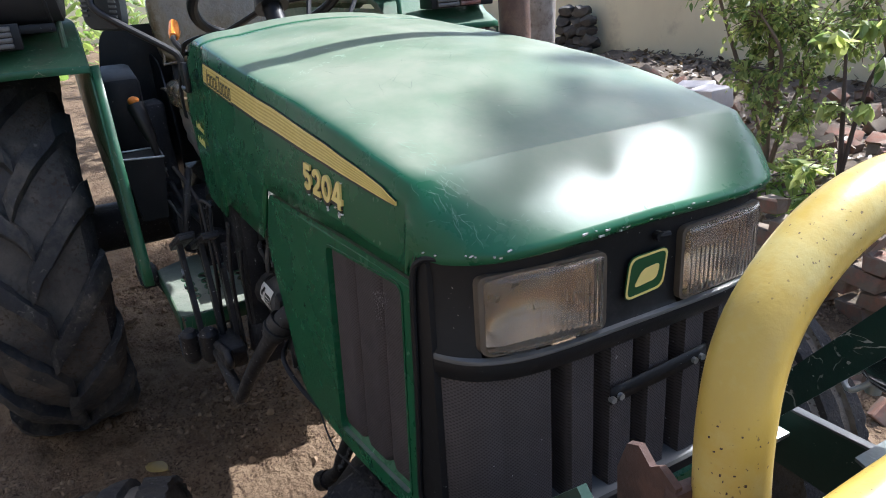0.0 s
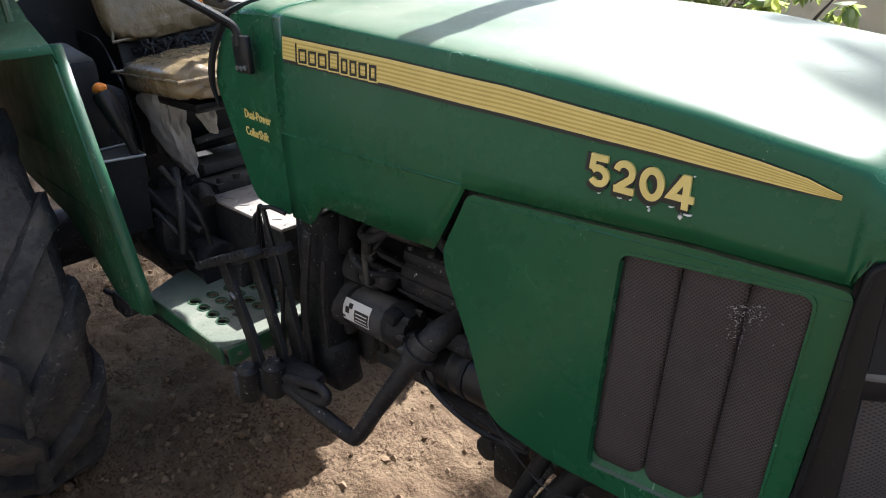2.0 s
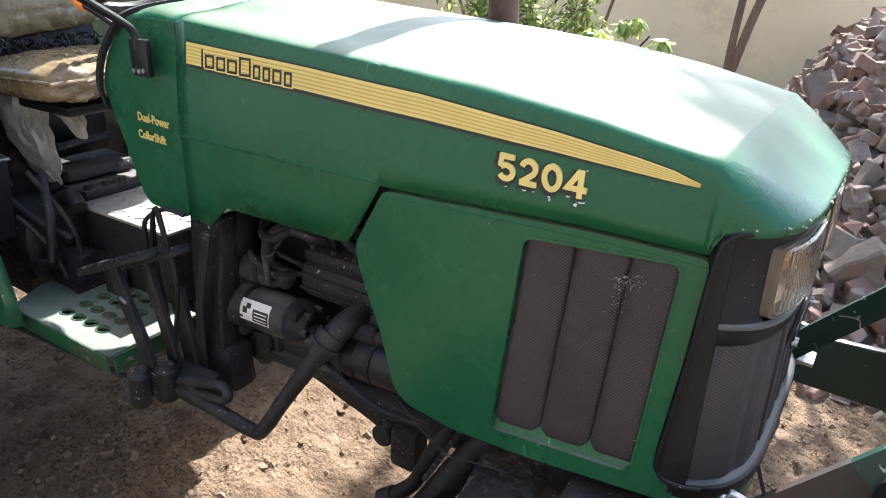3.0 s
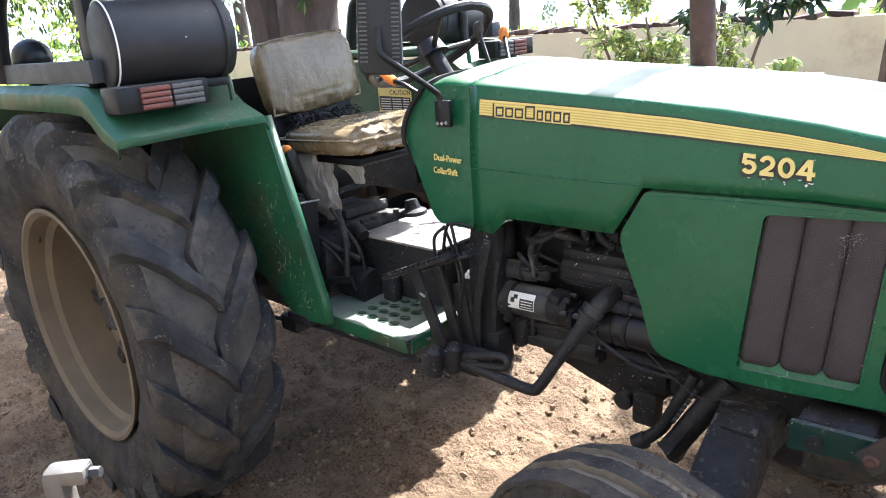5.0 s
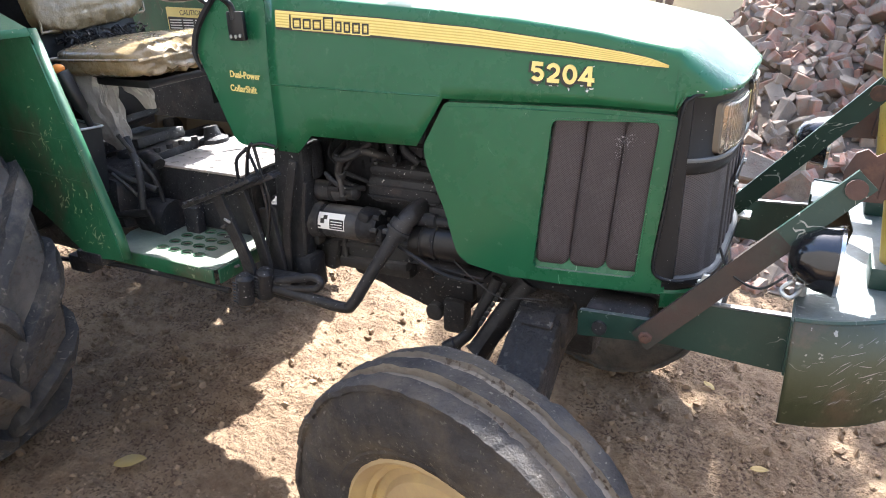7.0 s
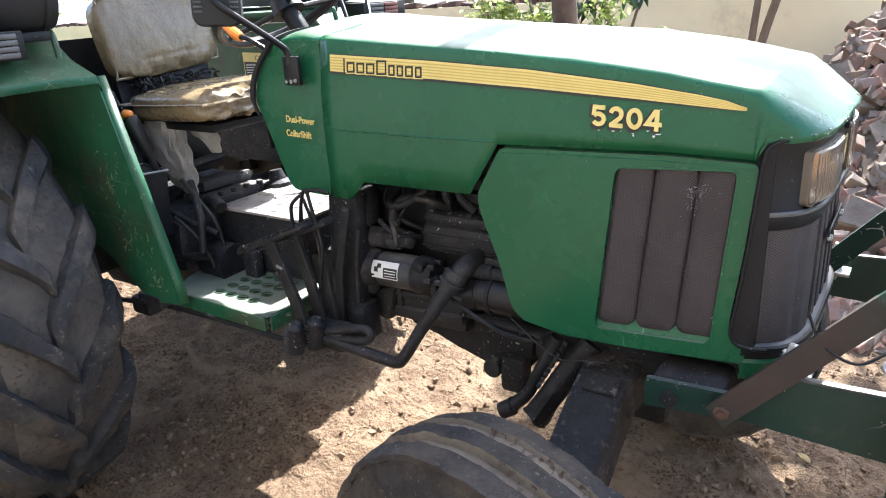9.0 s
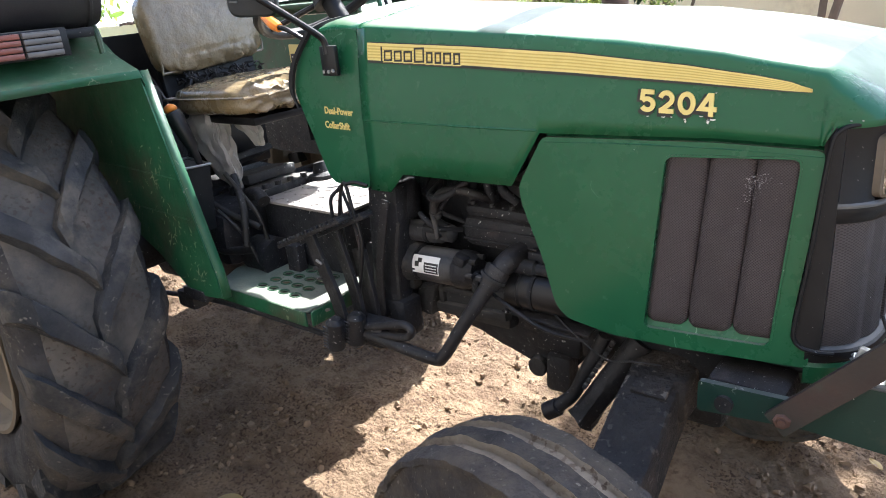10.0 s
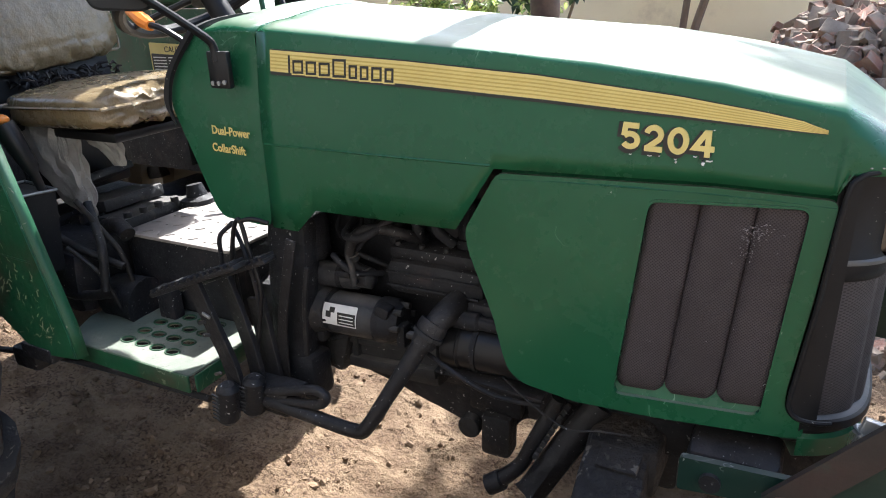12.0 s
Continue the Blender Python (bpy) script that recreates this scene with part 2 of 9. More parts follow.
CRUSTED = surface("dirt_crusted_steel", (0.024, 0.024, 0.026), (0.045, 0.043, 0.043), 10, (0.6, 0.85), bump=1.0, bscale=40, specks=((0.16, 0.145, 0.13), 70, 0.60, 0.66),
                  stains=((0.075, 0.058, 0.045), 7, 0.50, 0.70), spec=0.2, relief=0.02)
CASTING = surface("dusty_grey_casting", (0.025, 0.025, 0.027), (0.012, 0.0124, 0.0132), 9, (0.5, 0.8), bump=0.4, bscale=60,
                  specks=((0.5, 0.48, 0.44), 110, 0.71, 0.73), stains=((0.12, 0.10, 0.08), 8, 0.55, 0.8), dust=((0.26, 0.24, 0.22), 0.35, 12))
MUD_DRY = surface("dry_mud_in_grooves", (0.20, 0.168, 0.130), (0.13, 0.108, 0.084), 9, (0.85, 0.98), bump=0.8, bscale=70, specks=((0.07, 0.05, 0.035), 85, 0.55, 0.63), spec=0.15)
RUBBER = surface("dusty_tyre_rubber", (0.027, 0.026, 0.027), (0.060, 0.057, 0.056), 7, (0.9, 1.0), spec=0.12, bump=1.0, bscale=55,
                 specks=((0.13, 0.12, 0.105), 120, 0.64, 0.71), stains=((0.088, 0.074, 0.058), 6, 0.46, 0.70), scratch=((0.13, 0.12, 0.105), 22, 0.010, 0.10))
LUG_RUBBER = surface("worn_lug_rubber", (0.017, 0.0185, 0.021), (0.040, 0.041, 0.043), 8, (0.6, 0.85), spec=0.3, bump=0.9, bscale=34,
                     specks=((0.13, 0.12, 0.105), 60, 0.66, 0.72), stains=((0.090, 0.079, 0.064), 7, 0.48, 0.66), scratch=((0.11, 0.10, 0.09), 18, 0.012, 0.12))
RUBBER_MUD = surface("mud_in_tread", (0.105, 0.092, 0.074), (0.058, 0.052, 0.046), 10, (0.8, 0.95), bump=0.7, bscale=60, specks=((0.05, 0.036, 0.026), 80, 0.56, 0.64), stains=((0.04, 0.039, 0.039), 6, 0.45, 0.62))
RUST = surface("rusty_pipe", (0.075, 0.036, 0.027), (0.044, 0.027, 0.023), 10, (0.6, 0.85), bump=0.2, bscale=70, stains=((0.15, 0.08, 0.05), 8, 0.55, 0.75))
BROWN = surface("red_brown_bar", (0.040, 0.022, 0.017), (0.018, 0.020, 0.016), 7, (0.6, 0.8), bump=0.12, stains=((0.02, 0.05, 0.035), 6, 0.55, 0.7))
STEEL = surface("scuffed_steel", (0.42, 0.43, 0.42), (0.32, 0.33, 0.33), 9, (0.3, 0.5), metal=0.8, bump=0.1)
GREY_TRIM = surface("grey_edge_lip", (0.10, 0.103, 0.105), (0.07, 0.073, 0.075), 14, (0.35, 0.55), bump=0.06, bscale=90)
CHROME = surface("dull_chrome", (0.62, 0.63, 0.64), (0.5, 0.5, 0.5), 12, (0.12, 0.3), metal=1.0, bump=0.02)
REFLECTOR = surface("lamp_reflector", (0.52, 0.45, 0.36), (0.30, 0.24, 0.17), 12, (0.14, 0.32), metal=0.9, bump=0.15, bscale=18, stains=((0.30, 0.20, 0.13), 14, 0.45, 0.75))
LAMP_RIM = surface("browned_lamp_rim", (0.10, 0.082, 0.062), (0.06, 0.05, 0.04), 14, (0.3, 0.5), bump=0.05)
TREAD = surface("dusty_tread_plate", (0.33, 0.30, 0.275), (0.22, 0.20, 0.185), 9, (0.6, 0.8), bump=0.3, bscale=60, stains=((0.14, 0.125, 0.11), 14, 0.55, 0.75))
MESH_DARK = perforated("perforated_black_sheet", (0.072, 0.061, 0.065), (0.024, 0.020, 0.021), 300)
MESH_FRONT = perforated("perforated_front_sheet", (0.072, 0.064, 0.067), (0.030, 0.027, 0.028), 300, "Y")
VINYL = surface("tan_vinyl", (0.215, 0.162, 0.090), (0.165, 0.124, 0.068), 6, (0.2, 0.36), bump=0.7, bscale=9, stains=((0.24, 0.19, 0.12), 9, 0.6, 0.85), coat=0.22, relief=0.014)
CLOTH = surface("grey_cloth", (0.46, 0.45, 0.43), (0.34, 0.33, 0.315), 8, (0.8, 0.95), bump=0.5, bscale=45, stains=((0.10, 0.095, 0.085), 9, 0.55, 0.8))
LEATHER = surface("black_leatherette", (0.010, 0.010, 0.012), (0.016, 0.016, 0.018), 7, (0.5, 0.68), bump=0.12, bscale=190, specks=((0.4, 0.4, 0.4), 60, 0.76, 0.78))
WHITE = surface("white_paint", (0.75, 0.75, 0.73), (0.65, 0.65, 0.62), 15, (0.4, 0.6), bump=0.02)
ORANGE = surface("orange_plastic", (0.75, 0.24, 0.04), (0.65, 0.20, 0.03), 15, (0.25, 0.4), bump=0.02)
AMBER = surface("dull_red_lens", (0.17, 0.050, 0.032), (0.11, 0.036, 0.028), 12, (0.3, 0.5), bump=0.05, stains=((0.3, 0.22, 0.17), 12, 0.55, 0.8))
GREY_LENS = surface("grey_lens", (0.105, 0.10, 0.097), (0.075, 0.070, 0.066), 12, (0.25, 0.45), bump=0.05)
TARP = surface("blue_black_canopy_sheet", (0.008, 0.011, 0.024), (0.011, 0.015, 0.032), 6, (0.5, 0.7), bump=0.15, bscale=14)
# brighter blue copy of the sheet, for light seen through the near flap
TARP_BLUE = surface("lit_blue_canopy_sheet", (0.014, 0.040, 0.105), (0.018, 0.050, 0.125), 6, (0.45, 0.6), bump=0.15, bscale=14)
DIRT = surface("dry_trodden_earth", (0.245, 0.175, 0.112), (0.158, 0.110, 0.070), 1.6, (0.85, 0.98), bump=1.0, bscale=38,
               specks=((0.085, 0.055, 0.037), 95, 0.52, 0.62), stains=((0.120, 0.078, 0.050), 11, 0.46, 0.68), spec=0.12, relief=0.030)
CLOD = surface("earth_clods", (0.245, 0.172, 0.112), (0.150, 0.105, 0.068), 9, (0.9, 1.0), bump=0.4, bscale=60, spec=0.15)
RENDER_GREY = surface("weathered_grey_plaster", (0.20, 0.192, 0.18), (0.15, 0.144, 0.135), 0.9, (0.8, 0.95), bump=0.1, bscale=15, stains=((0.14, 0.13, 0.115), 0.6, 0.5, 0.75), spec=0.2)
PLASTER = surface("cream_plaster", (0.87, 0.78, 0.55), (0.80, 0.71, 0.50), 1.3, (0.75, 0.9), bump=0.08, bscale=18, stains=((0.40, 0.32, 0.22), 0.9, 0.56, 0.8), spec=0.2)
BRICK = surface("old_red_brick", (0.27, 0.130, 0.092), (0.20, 0.108, 0.080), 14, (0.85, 0.97), bump=0.6, bscale=45,
                stains=((0.235, 0.195, 0.160), 8, 0.38, 0.62), spec=0.2, vary=0.30)
BRICK_GREY = surface("mortar_grey_brick", (0.225, 0.184, 0.146), (0.160, 0.128, 0.102), 12, (0.85, 0.97), bump=0.5, bscale=45,
                     stains=((0.27, 0.15, 0.11), 7, 0.52, 0.66), spec=0.2, vary=0.35)
BRICK_DARK = surface("dark_coping_brick", (0.10, 0.060, 0.048), (0.07, 0.045, 0.038), 14, (0.85, 0.97), bump=0.5, bscale=45, vary=0.3)
STONE_DARK = surface("dark_field_stone", (0.105, 0.098, 0.090), (0.065, 0.060, 0.056), 9, (0.85, 0.97), bump=0.8, bscale=30, spec=0.2)
BLOCK_PALE = surface("whitewashed_block", (0.66, 0.62, 0.60), (0.55, 0.50, 0.48), 9, (0.8, 0.95), bump=0.3, bscale=45)
STONE = surface("rubble_soil", (0.165, 0.132, 0.105), (0.105, 0.084, 0.067), 7, (0.9, 1.0), bump=0.6, bscale=30, spec=0.15)
BARK = surface("tree_bark", (0.115, 0.092, 0.080), (0.060, 0.049, 0.043), 7, (0.85, 0.98), bump=0.9, bscale=28, stretch=(1, 1, 0.35), spec=0.15)
BARK_TWIG = surface("brown_sapling_bark", (0.23, 0.175, 0.130), (0.15, 0.112, 0.085), 9, (0.85, 0.98), bump=0.5, bscale=40, stretch=(1, 1, 0.35), spec=0.15)
LIMEWASH = surface("flaking_limewash", (0.42, 0.39, 0.36), (0.25, 0.22, 0.19), 5, (0.85, 0.98), bump=0.6, bscale=28, stains=((0.14, 0.11, 0.09), 9, 0.52, 0.68), spec=0.15)
BARK_PALE = surface("pale_eucalyptus_bark", (0.52, 0.42, 0.30), (0.36, 0.27, 0.18), 5, (0.8, 0.95), bump=0.4, bscale=18, stretch=(1, 1, 0.3))
LEAF_DARK = leafy("dark_leaves", (0.026, 0.050, 0.016), (0.075, 0.125, 0.034), 0.45)
LEAF_BROAD = leafy("broad_dark_leaves", (0.016, 0.036, 0.016), (0.045, 0.080, 0.032), 0.2)
LEAF_LITTER = leafy("dead_leaf_litter", (0.07, 0.05, 0.032), (0.24, 0.175, 0.10), 0.15)
LEAF_FRESH = leafy("fresh_leaves", (0.13, 0.22, 0.045), (0.32, 0.40, 0.085), 0.55)
# distance haze is mixed into this pale grey-green leaf colour
LEAF_FAR = leafy("haze_pale_leaves", (0.24, 0.30, 0.22), (0.33, 0.38, 0.28), 0.5)
LEAF_BANANA = leafy("banana_leaf", (0.10, 0.20, 0.05), (0.16, 0.28, 0.075), 0.55)
LEAF_SHRUB = leafy("shrub_leaves", (0.13, 0.21, 0.06), (0.55, 0.60, 0.20), 0.6)
LEAF_DRY = leafy("dry_leaf", (0.42, 0.34, 0.10), (0.30, 0.20, 0.09))
ALLOY = surface("dull_alloy", (0.15, 0.135, 0.12), (0.085, 0.078, 0.072), 12, (0.4, 0.6), metal=0.3, bump=0.15, stains=((0.20, 0.17, 0.14), 14, 0.55, 0.75))
LENS = glass("lamp_glass", (0.82, 0.75, 0.66), 0.05, 0.95)
MIRROR_BACK = surface("grey_mirror_shell", (0.026, 0.030, 0.033), (0.020, 0.023, 0.026), 10, (0.45, 0.6), bump=0.04, spec=0.3)
MIRROR_RIB = surface("pale_mirror_rib", (0.085, 0.09, 0.092), (0.06, 0.065, 0.066), 10, (0.45, 0.6), bump=0.04)
DISTANCE = bpy.data.materials.new("painted_haze_distance")
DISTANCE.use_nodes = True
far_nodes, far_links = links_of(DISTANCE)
# far woods, mist painted as emission: soft tree masses hardly darker than the haze
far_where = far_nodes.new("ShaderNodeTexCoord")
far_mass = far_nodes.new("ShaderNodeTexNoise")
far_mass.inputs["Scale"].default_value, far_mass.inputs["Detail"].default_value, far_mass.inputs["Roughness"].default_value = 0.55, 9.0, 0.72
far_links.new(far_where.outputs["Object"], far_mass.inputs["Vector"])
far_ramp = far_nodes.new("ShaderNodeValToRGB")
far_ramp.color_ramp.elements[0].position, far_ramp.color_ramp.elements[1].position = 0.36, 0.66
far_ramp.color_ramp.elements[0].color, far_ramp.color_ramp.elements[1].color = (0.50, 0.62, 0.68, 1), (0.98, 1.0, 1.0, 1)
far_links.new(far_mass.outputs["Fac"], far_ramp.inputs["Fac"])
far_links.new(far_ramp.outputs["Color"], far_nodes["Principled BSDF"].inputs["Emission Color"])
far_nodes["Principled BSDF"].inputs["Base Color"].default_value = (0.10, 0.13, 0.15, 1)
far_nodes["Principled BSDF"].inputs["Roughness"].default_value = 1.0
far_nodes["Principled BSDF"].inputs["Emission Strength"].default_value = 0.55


# ---- building helpers ----
def link_mesh(name, bm, material, sharp=35.0):
    me = bpy.data.meshes.new(name)
    bmesh.ops.recalc_face_normals(bm, faces=bm.faces)
    for f in bm.faces:
        f.smooth = True
    bm.to_mesh(me)
    bm.free()
    me.set_sharp_from_angle(angle=radians(sharp))
    for one in material if isinstance(material, (list, tuple)) else [material]:
        me.materials.append(one)
    return me


def thing(name, base, label, category, group=""):
    ob = new(name)
    ob.empty_display_size = 0.1
    ob.matrix_basis = Matrix.Translation(base)
    return tagged(ob, label, category, group)


def part(name, bm, material, parent, label="", sharp=35.0):
    """One mesh in world coordinates as a part of parent."""
    ob = new(name, link_mesh(name, bm, material, sharp))
    ob.parent = parent
    top = parent
    while top.parent:
        top = top.parent
    if parent is top:
        ob.matrix_parent_inverse = top.matrix_basis.inverted()
    return tagged(ob, label)


def single(name, bm, material, label, category, group="", kind="", sharp=35.0):
    return tagged(new(name, link_mesh(name, bm, material, sharp)), label, category, group, kind)


def bm_new():
    return bmesh.new()


def box(bm, centre, size, bevel=0.0, turn=None, segments=2):
    made = bmesh.ops.create_cube(bm, size=1.0)["verts"]
    for v in made:
        v.co = Vector(v.co[i] * size[i] for i in range(3))
    if bevel:
        edges = list({e for v in made for e in v.link_edges})
        made = bmesh.ops.bevel(bm, geom=edges, offset=bevel, segments=segments, affect="EDGES", profile=0.5)["verts"]
    m = Matrix.Translation(centre) @ (turn.to_4x4() if turn else Matrix.Identity(4))
    for v in made:
        v.co = m @ v.co
    return made


def turned(rx=0, ry=0, rz=0):
    return pose(0, 0, 0, rx, ry, rz)


def ring_frame(d):
    d = Vector(d).normalized()
    side = d.cross(Vector((0, 0, 1)))
    if side.length < 0.05:
        side = d.cross(Vector((1, 0, 0)))
    side.normalize()
    return side, side.cross(d).normalized()


def loft(bm, rings, closed=True, caps=False):
    rows = [[bm.verts.new(p) for p in ring] for ring in rings]
    n = len(rows[0])
    for a, b in zip(rows, rows[1:]):
        for i in range(n if closed else n - 1):
            j = (i + 1) % n
            bm.faces.new((a[i], a[j], b[j], b[i]))
    if caps:
        bm.faces.new(rows[0])
        bm.faces.new(rows[-1][::-1])
    return rows


def spline(points, steps=6):
    """A smooth line through the points."""
    pts = [Vector(p) for p in points]
    out = []
    for i in range(len(pts) - 1):
        p0, p1, p2, p3 = pts[max(i - 1, 0)], pts[i], pts[i + 1], pts[min(i + 2, len(pts) - 1)]
        for k in range(steps):
            t = k / steps
            out.append(0.5 * ((2 * p1) + (p2 - p0) * t + (2 * p0 - 5 * p1 + 4 * p2 - p3) * t * t + (3 * p1 - p0 - 3 * p2 + p3) * t ** 3))
    out.append(pts[-1])
    return out


def tube(bm, points, radius, seg=12, smooth=0, caps=True):
    """A round bar along points; radius may be a list, one for each point given."""
    pts = [Vector(p) for p in points]
    radii = list(radius) if isinstance(radius, (list, tuple)) else [radius] * len(pts)
    if smooth:
        n = len(pts)
        fine = spline(pts, smooth)
        radii = [np.interp(i / smooth, range(n), radii) for i in range(len(fine))]
        pts = fine
    rings, up = [], None
    for i, p in enumerate(pts):
        d = (pts[min(i + 1, len(pts) - 1)] - pts[max(i - 1, 0)]).normalized()
        if up is None:
            side, up = ring_frame(d)
        side = d.cross(up).normalized()
        up = side.cross(d).normalized()
        rings.append([p + (side * math.cos(a) + up * math.sin(a)) * radii[i] for a in (2 * math.pi * k / seg for k in range(seg))])
    loft(bm, rings, True, caps)


def lathe(bm, profile, seg=32, m=None, close=False):
    """Spin (radius, height) about the y axis, then place by m."""
    m = m or Matrix.Identity(4)
    rings = []
    for k in range(seg):
        a = 2 * math.pi * k / seg
        rings.append([m @ Vector((r * math.cos(a), h, r * math.sin(a))) for r, h in profile])
    rings.append(rings[0])
    n = len(profile)
    rows = [[bm.verts.new(p) for p in ring] for ring in rings[:-1]]
    rows.append(rows[0])
    for a, b in zip(rows, rows[1:]):
        for i in range(n if close else n - 1):
            j = (i + 1) % n
            if profile[i][0] < 1e-6 and profile[j][0] < 1e-6:
                continue
            bm.faces.new((a[i], a[j], b[j], b[i]))
    bmesh.ops.remove_doubles(bm, verts=bm.verts, dist=1e-5)


def plate(bm, outline, thick, place, holes=()):
    """A flat sheet with holes: outline and holes are (u, v); place(u, v, depth) puts a point in the world."""
    edges = []
    for loop in (outline, *holes):
        vs = [bm.verts.new((u, v, 0)) for u, v in loop]
        edges += [bm.edges.new((vs[i], vs[(i + 1) % len(vs)])) for i in range(len(vs))]
    faces = [f for f in bmesh.ops.triangle_fill(bm, use_beauty=True, use_dissolve=False, edges=edges)["geom"] if isinstance(f, bmesh.types.BMFace)]
    if thick:
        grown = bmesh.ops.extrude_face_region(bm, geom=faces)["geom"]
        for v in grown:
            if isinstance(v, bmesh.types.BMVert):
                v.co.z = thick
    for v in bm.verts:
        v.co = place(*v.co)


def rounded(points, r, steps=4):
    """The closed outline with its corners rounded."""
    out, n = [], len(points)
    for i in range(n):
        p, a, b = Vector(points[i]), Vector(points[i - 1]), Vector(points[(i + 1) % n])
        da, db = (a - p), (b - p)
        k = min(r, da.length * 0.45, db.length * 0.45)
        s, e = p + da.normalized() * k, p + db.normalized() * k
        for j in range(steps + 1):
            t = j / steps
            out.append(tuple((1 - t) ** 2 * s + 2 * t * (1 - t) * p + t * t * e))
    return out


def lettering(name, words, size, material, parent, place, thick=0.0006, bold=0.0, stretch=1.0):
    """Words in the built-in font as a mesh; place(u, v, depth)."""
    cu = bpy.data.curves.new(name, "FONT")
    cu.body, cu.size, cu.extrude, cu.offset = words, size, thick, bold
    cu.resolution_u = 3
    tmp = bpy.data.objects.new(name, cu)
    scene.collection.objects.link(tmp)
    bpy.context.view_layer.update()
    me = bpy.data.meshes.new_from_object(tmp.evaluated_get(bpy.context.evaluated_depsgraph_get()))
    bpy.data.objects.remove(tmp)
    bm = bmesh.new()
    bm.from_mesh(me)
    for v in bm.verts:
        v.co = place(v.co.x * stretch, v.co.y, v.co.z)
    return part(name, bm, material, parent)


def lumpy(bm, amount, scale, seed=0.0):
    for v in bm.verts:
        n = noise.noise_vector(v.co * scale + Vector((seed, seed * 2, 0)))
        v.co += n * amount


def blob(bm, centre, size, amount=0.1, seed=0.0, sub=2, turn=None):
    made = bmesh.ops.create_icosphere(bm, subdivisions=sub, radius=1.0)["verts"]
    m = turn.to_4x4() if turn else Matrix.Identity(4)
    for v in made:
        k = 1 + amount * noise.noise(v.co * 1.7 + Vector((seed * 3.1, seed, -seed)))
        v.co = Vector(centre) + m @ Vector((v.co.x * size[0] * k, v.co.y * size[1] * k, v.co.z * size[2] * k))
    return made


def leaf_mesh(name, places, length, width, material, rng, droop=0.35):
    """Many small folded leaves in one mesh, from numpy arrays."""
    n = len(places)
    p = np.asarray(places)
    yaw, pitch, roll = rng.uniform(0, 2 * np.pi, n), rng.uniform(-1.2, 0.5, n) - droop, rng.uniform(-0.9, 0.9, n)
    d = np.stack([np.cos(yaw) * np.cos(pitch), np.sin(yaw) * np.cos(pitch), np.sin(pitch)], 1)
    s = np.stack([-np.sin(yaw), np.cos(yaw), np.zeros(n)], 1)
    u = np.cross(d, s)
    s = s * np.cos(roll)[:, None] + u * np.sin(roll)[:, None]
    u = np.cross(d, s)
    k = rng.uniform(0.65, 1.2, n)[:, None]
    ln, w = length * k, width * k
    bend = rng.uniform(0.05, 0.22, n)[:, None] * ln

    def at(f, side, drop):
        return p + d * ln * f + s * w * side - u * (w * drop * abs(side)) - np.array([0, 0, 1.0]) * bend * f * f
    vs = np.stack([p, at(0.28, 0.86, 0.3), at(0.28, 0, 0), at(0.28, -0.86, 0.3), at(0.62, 0.84, 0.3), at(0.62, 0, 0), at(0.62, -0.84, 0.3), at(1.0, 0, 0)], 1).reshape(-1, 3)
    base = np.arange(n)[:, None] * 8
    tri = np.concatenate([base + np.array([f]) for f in ((0, 1, 2), (0, 2, 3), (4, 7, 5), (5, 7, 6))])
    quad = np.concatenate([base + np.array([f]) for f in ((1, 4, 5, 2), (2, 5, 6, 3))])
    faces = tri.tolist() + quad.tolist()
    me = bpy.data.meshes.new(name)
    me.from_pydata(vs.tolist(), [], faces)
    me.materials.append(material)
    return me


def ground_z(x, y):
    """The yard falls gently towards the tractor's nose and levels out further off."""
    k = min(max(x, -3.0), 4.0)
    return 0.100 - 0.060 * k + 0.045 * math.exp(-(x - 1.5) ** 2 / 0.30 - (y - 0.80) ** 2 / 0.25)


# ---- setting: ground, boundary wall, far distance ----
def build_ground():
    def lines(dense_lo, dense_hi, step, far):
        inner = list(np.arange(dense_lo, dense_hi, step))
        out, k = [], step
        p = dense_hi
        while p < far:
            out.append(p)
            k *= 1.25
            p += k
        out.append(far)
        back, k = [], step
        p = dense_lo
        while p > -far:
            k *= 1.25
            p -= k
            back.append(p)
        return back[::-1] + inner + out

    xs, ys = lines(-1.5, 3.0, 0.016, 150.0), lines(-1.3, 1.6, 0.016, 150.0)
    verts = []
    for x in xs:
        for y in ys:
            q = Vector((x, y, 0))
            near = max(0.0, 1.0 - max(abs(x - 0.6) - 3, abs(y) - 2.5, 0) / 4)
            h = 0.030 * noise.noise(q * 1.3) + near * (0.016 * noise.noise(q * 5.1) + 0.014 * noise.noise(q * 13.0) + 0.016 * abs(noise.noise(q * 24.0)) + 0.010 * noise.noise(q * 43.0))
            verts.append((x, y, ground_z(x, y) + h))
    n = len(ys)
    faces = [(i * n + j, i * n + j + 1, (i + 1) * n + j + 1, (i + 1) * n + j) for i in range(len(xs) - 1) for j in range(n - 1)]
    me = bpy.data.meshes.new("ground")
    me.from_pydata(verts, [], [f[::-1] for f in faces])
    me.materials.append(DIRT)
    for p in me.polygons:
        p.use_smooth = True
    tagged(new("ground", me), "dry trodden brown earth of a farm yard with loose clods", "ground", kind="structure")


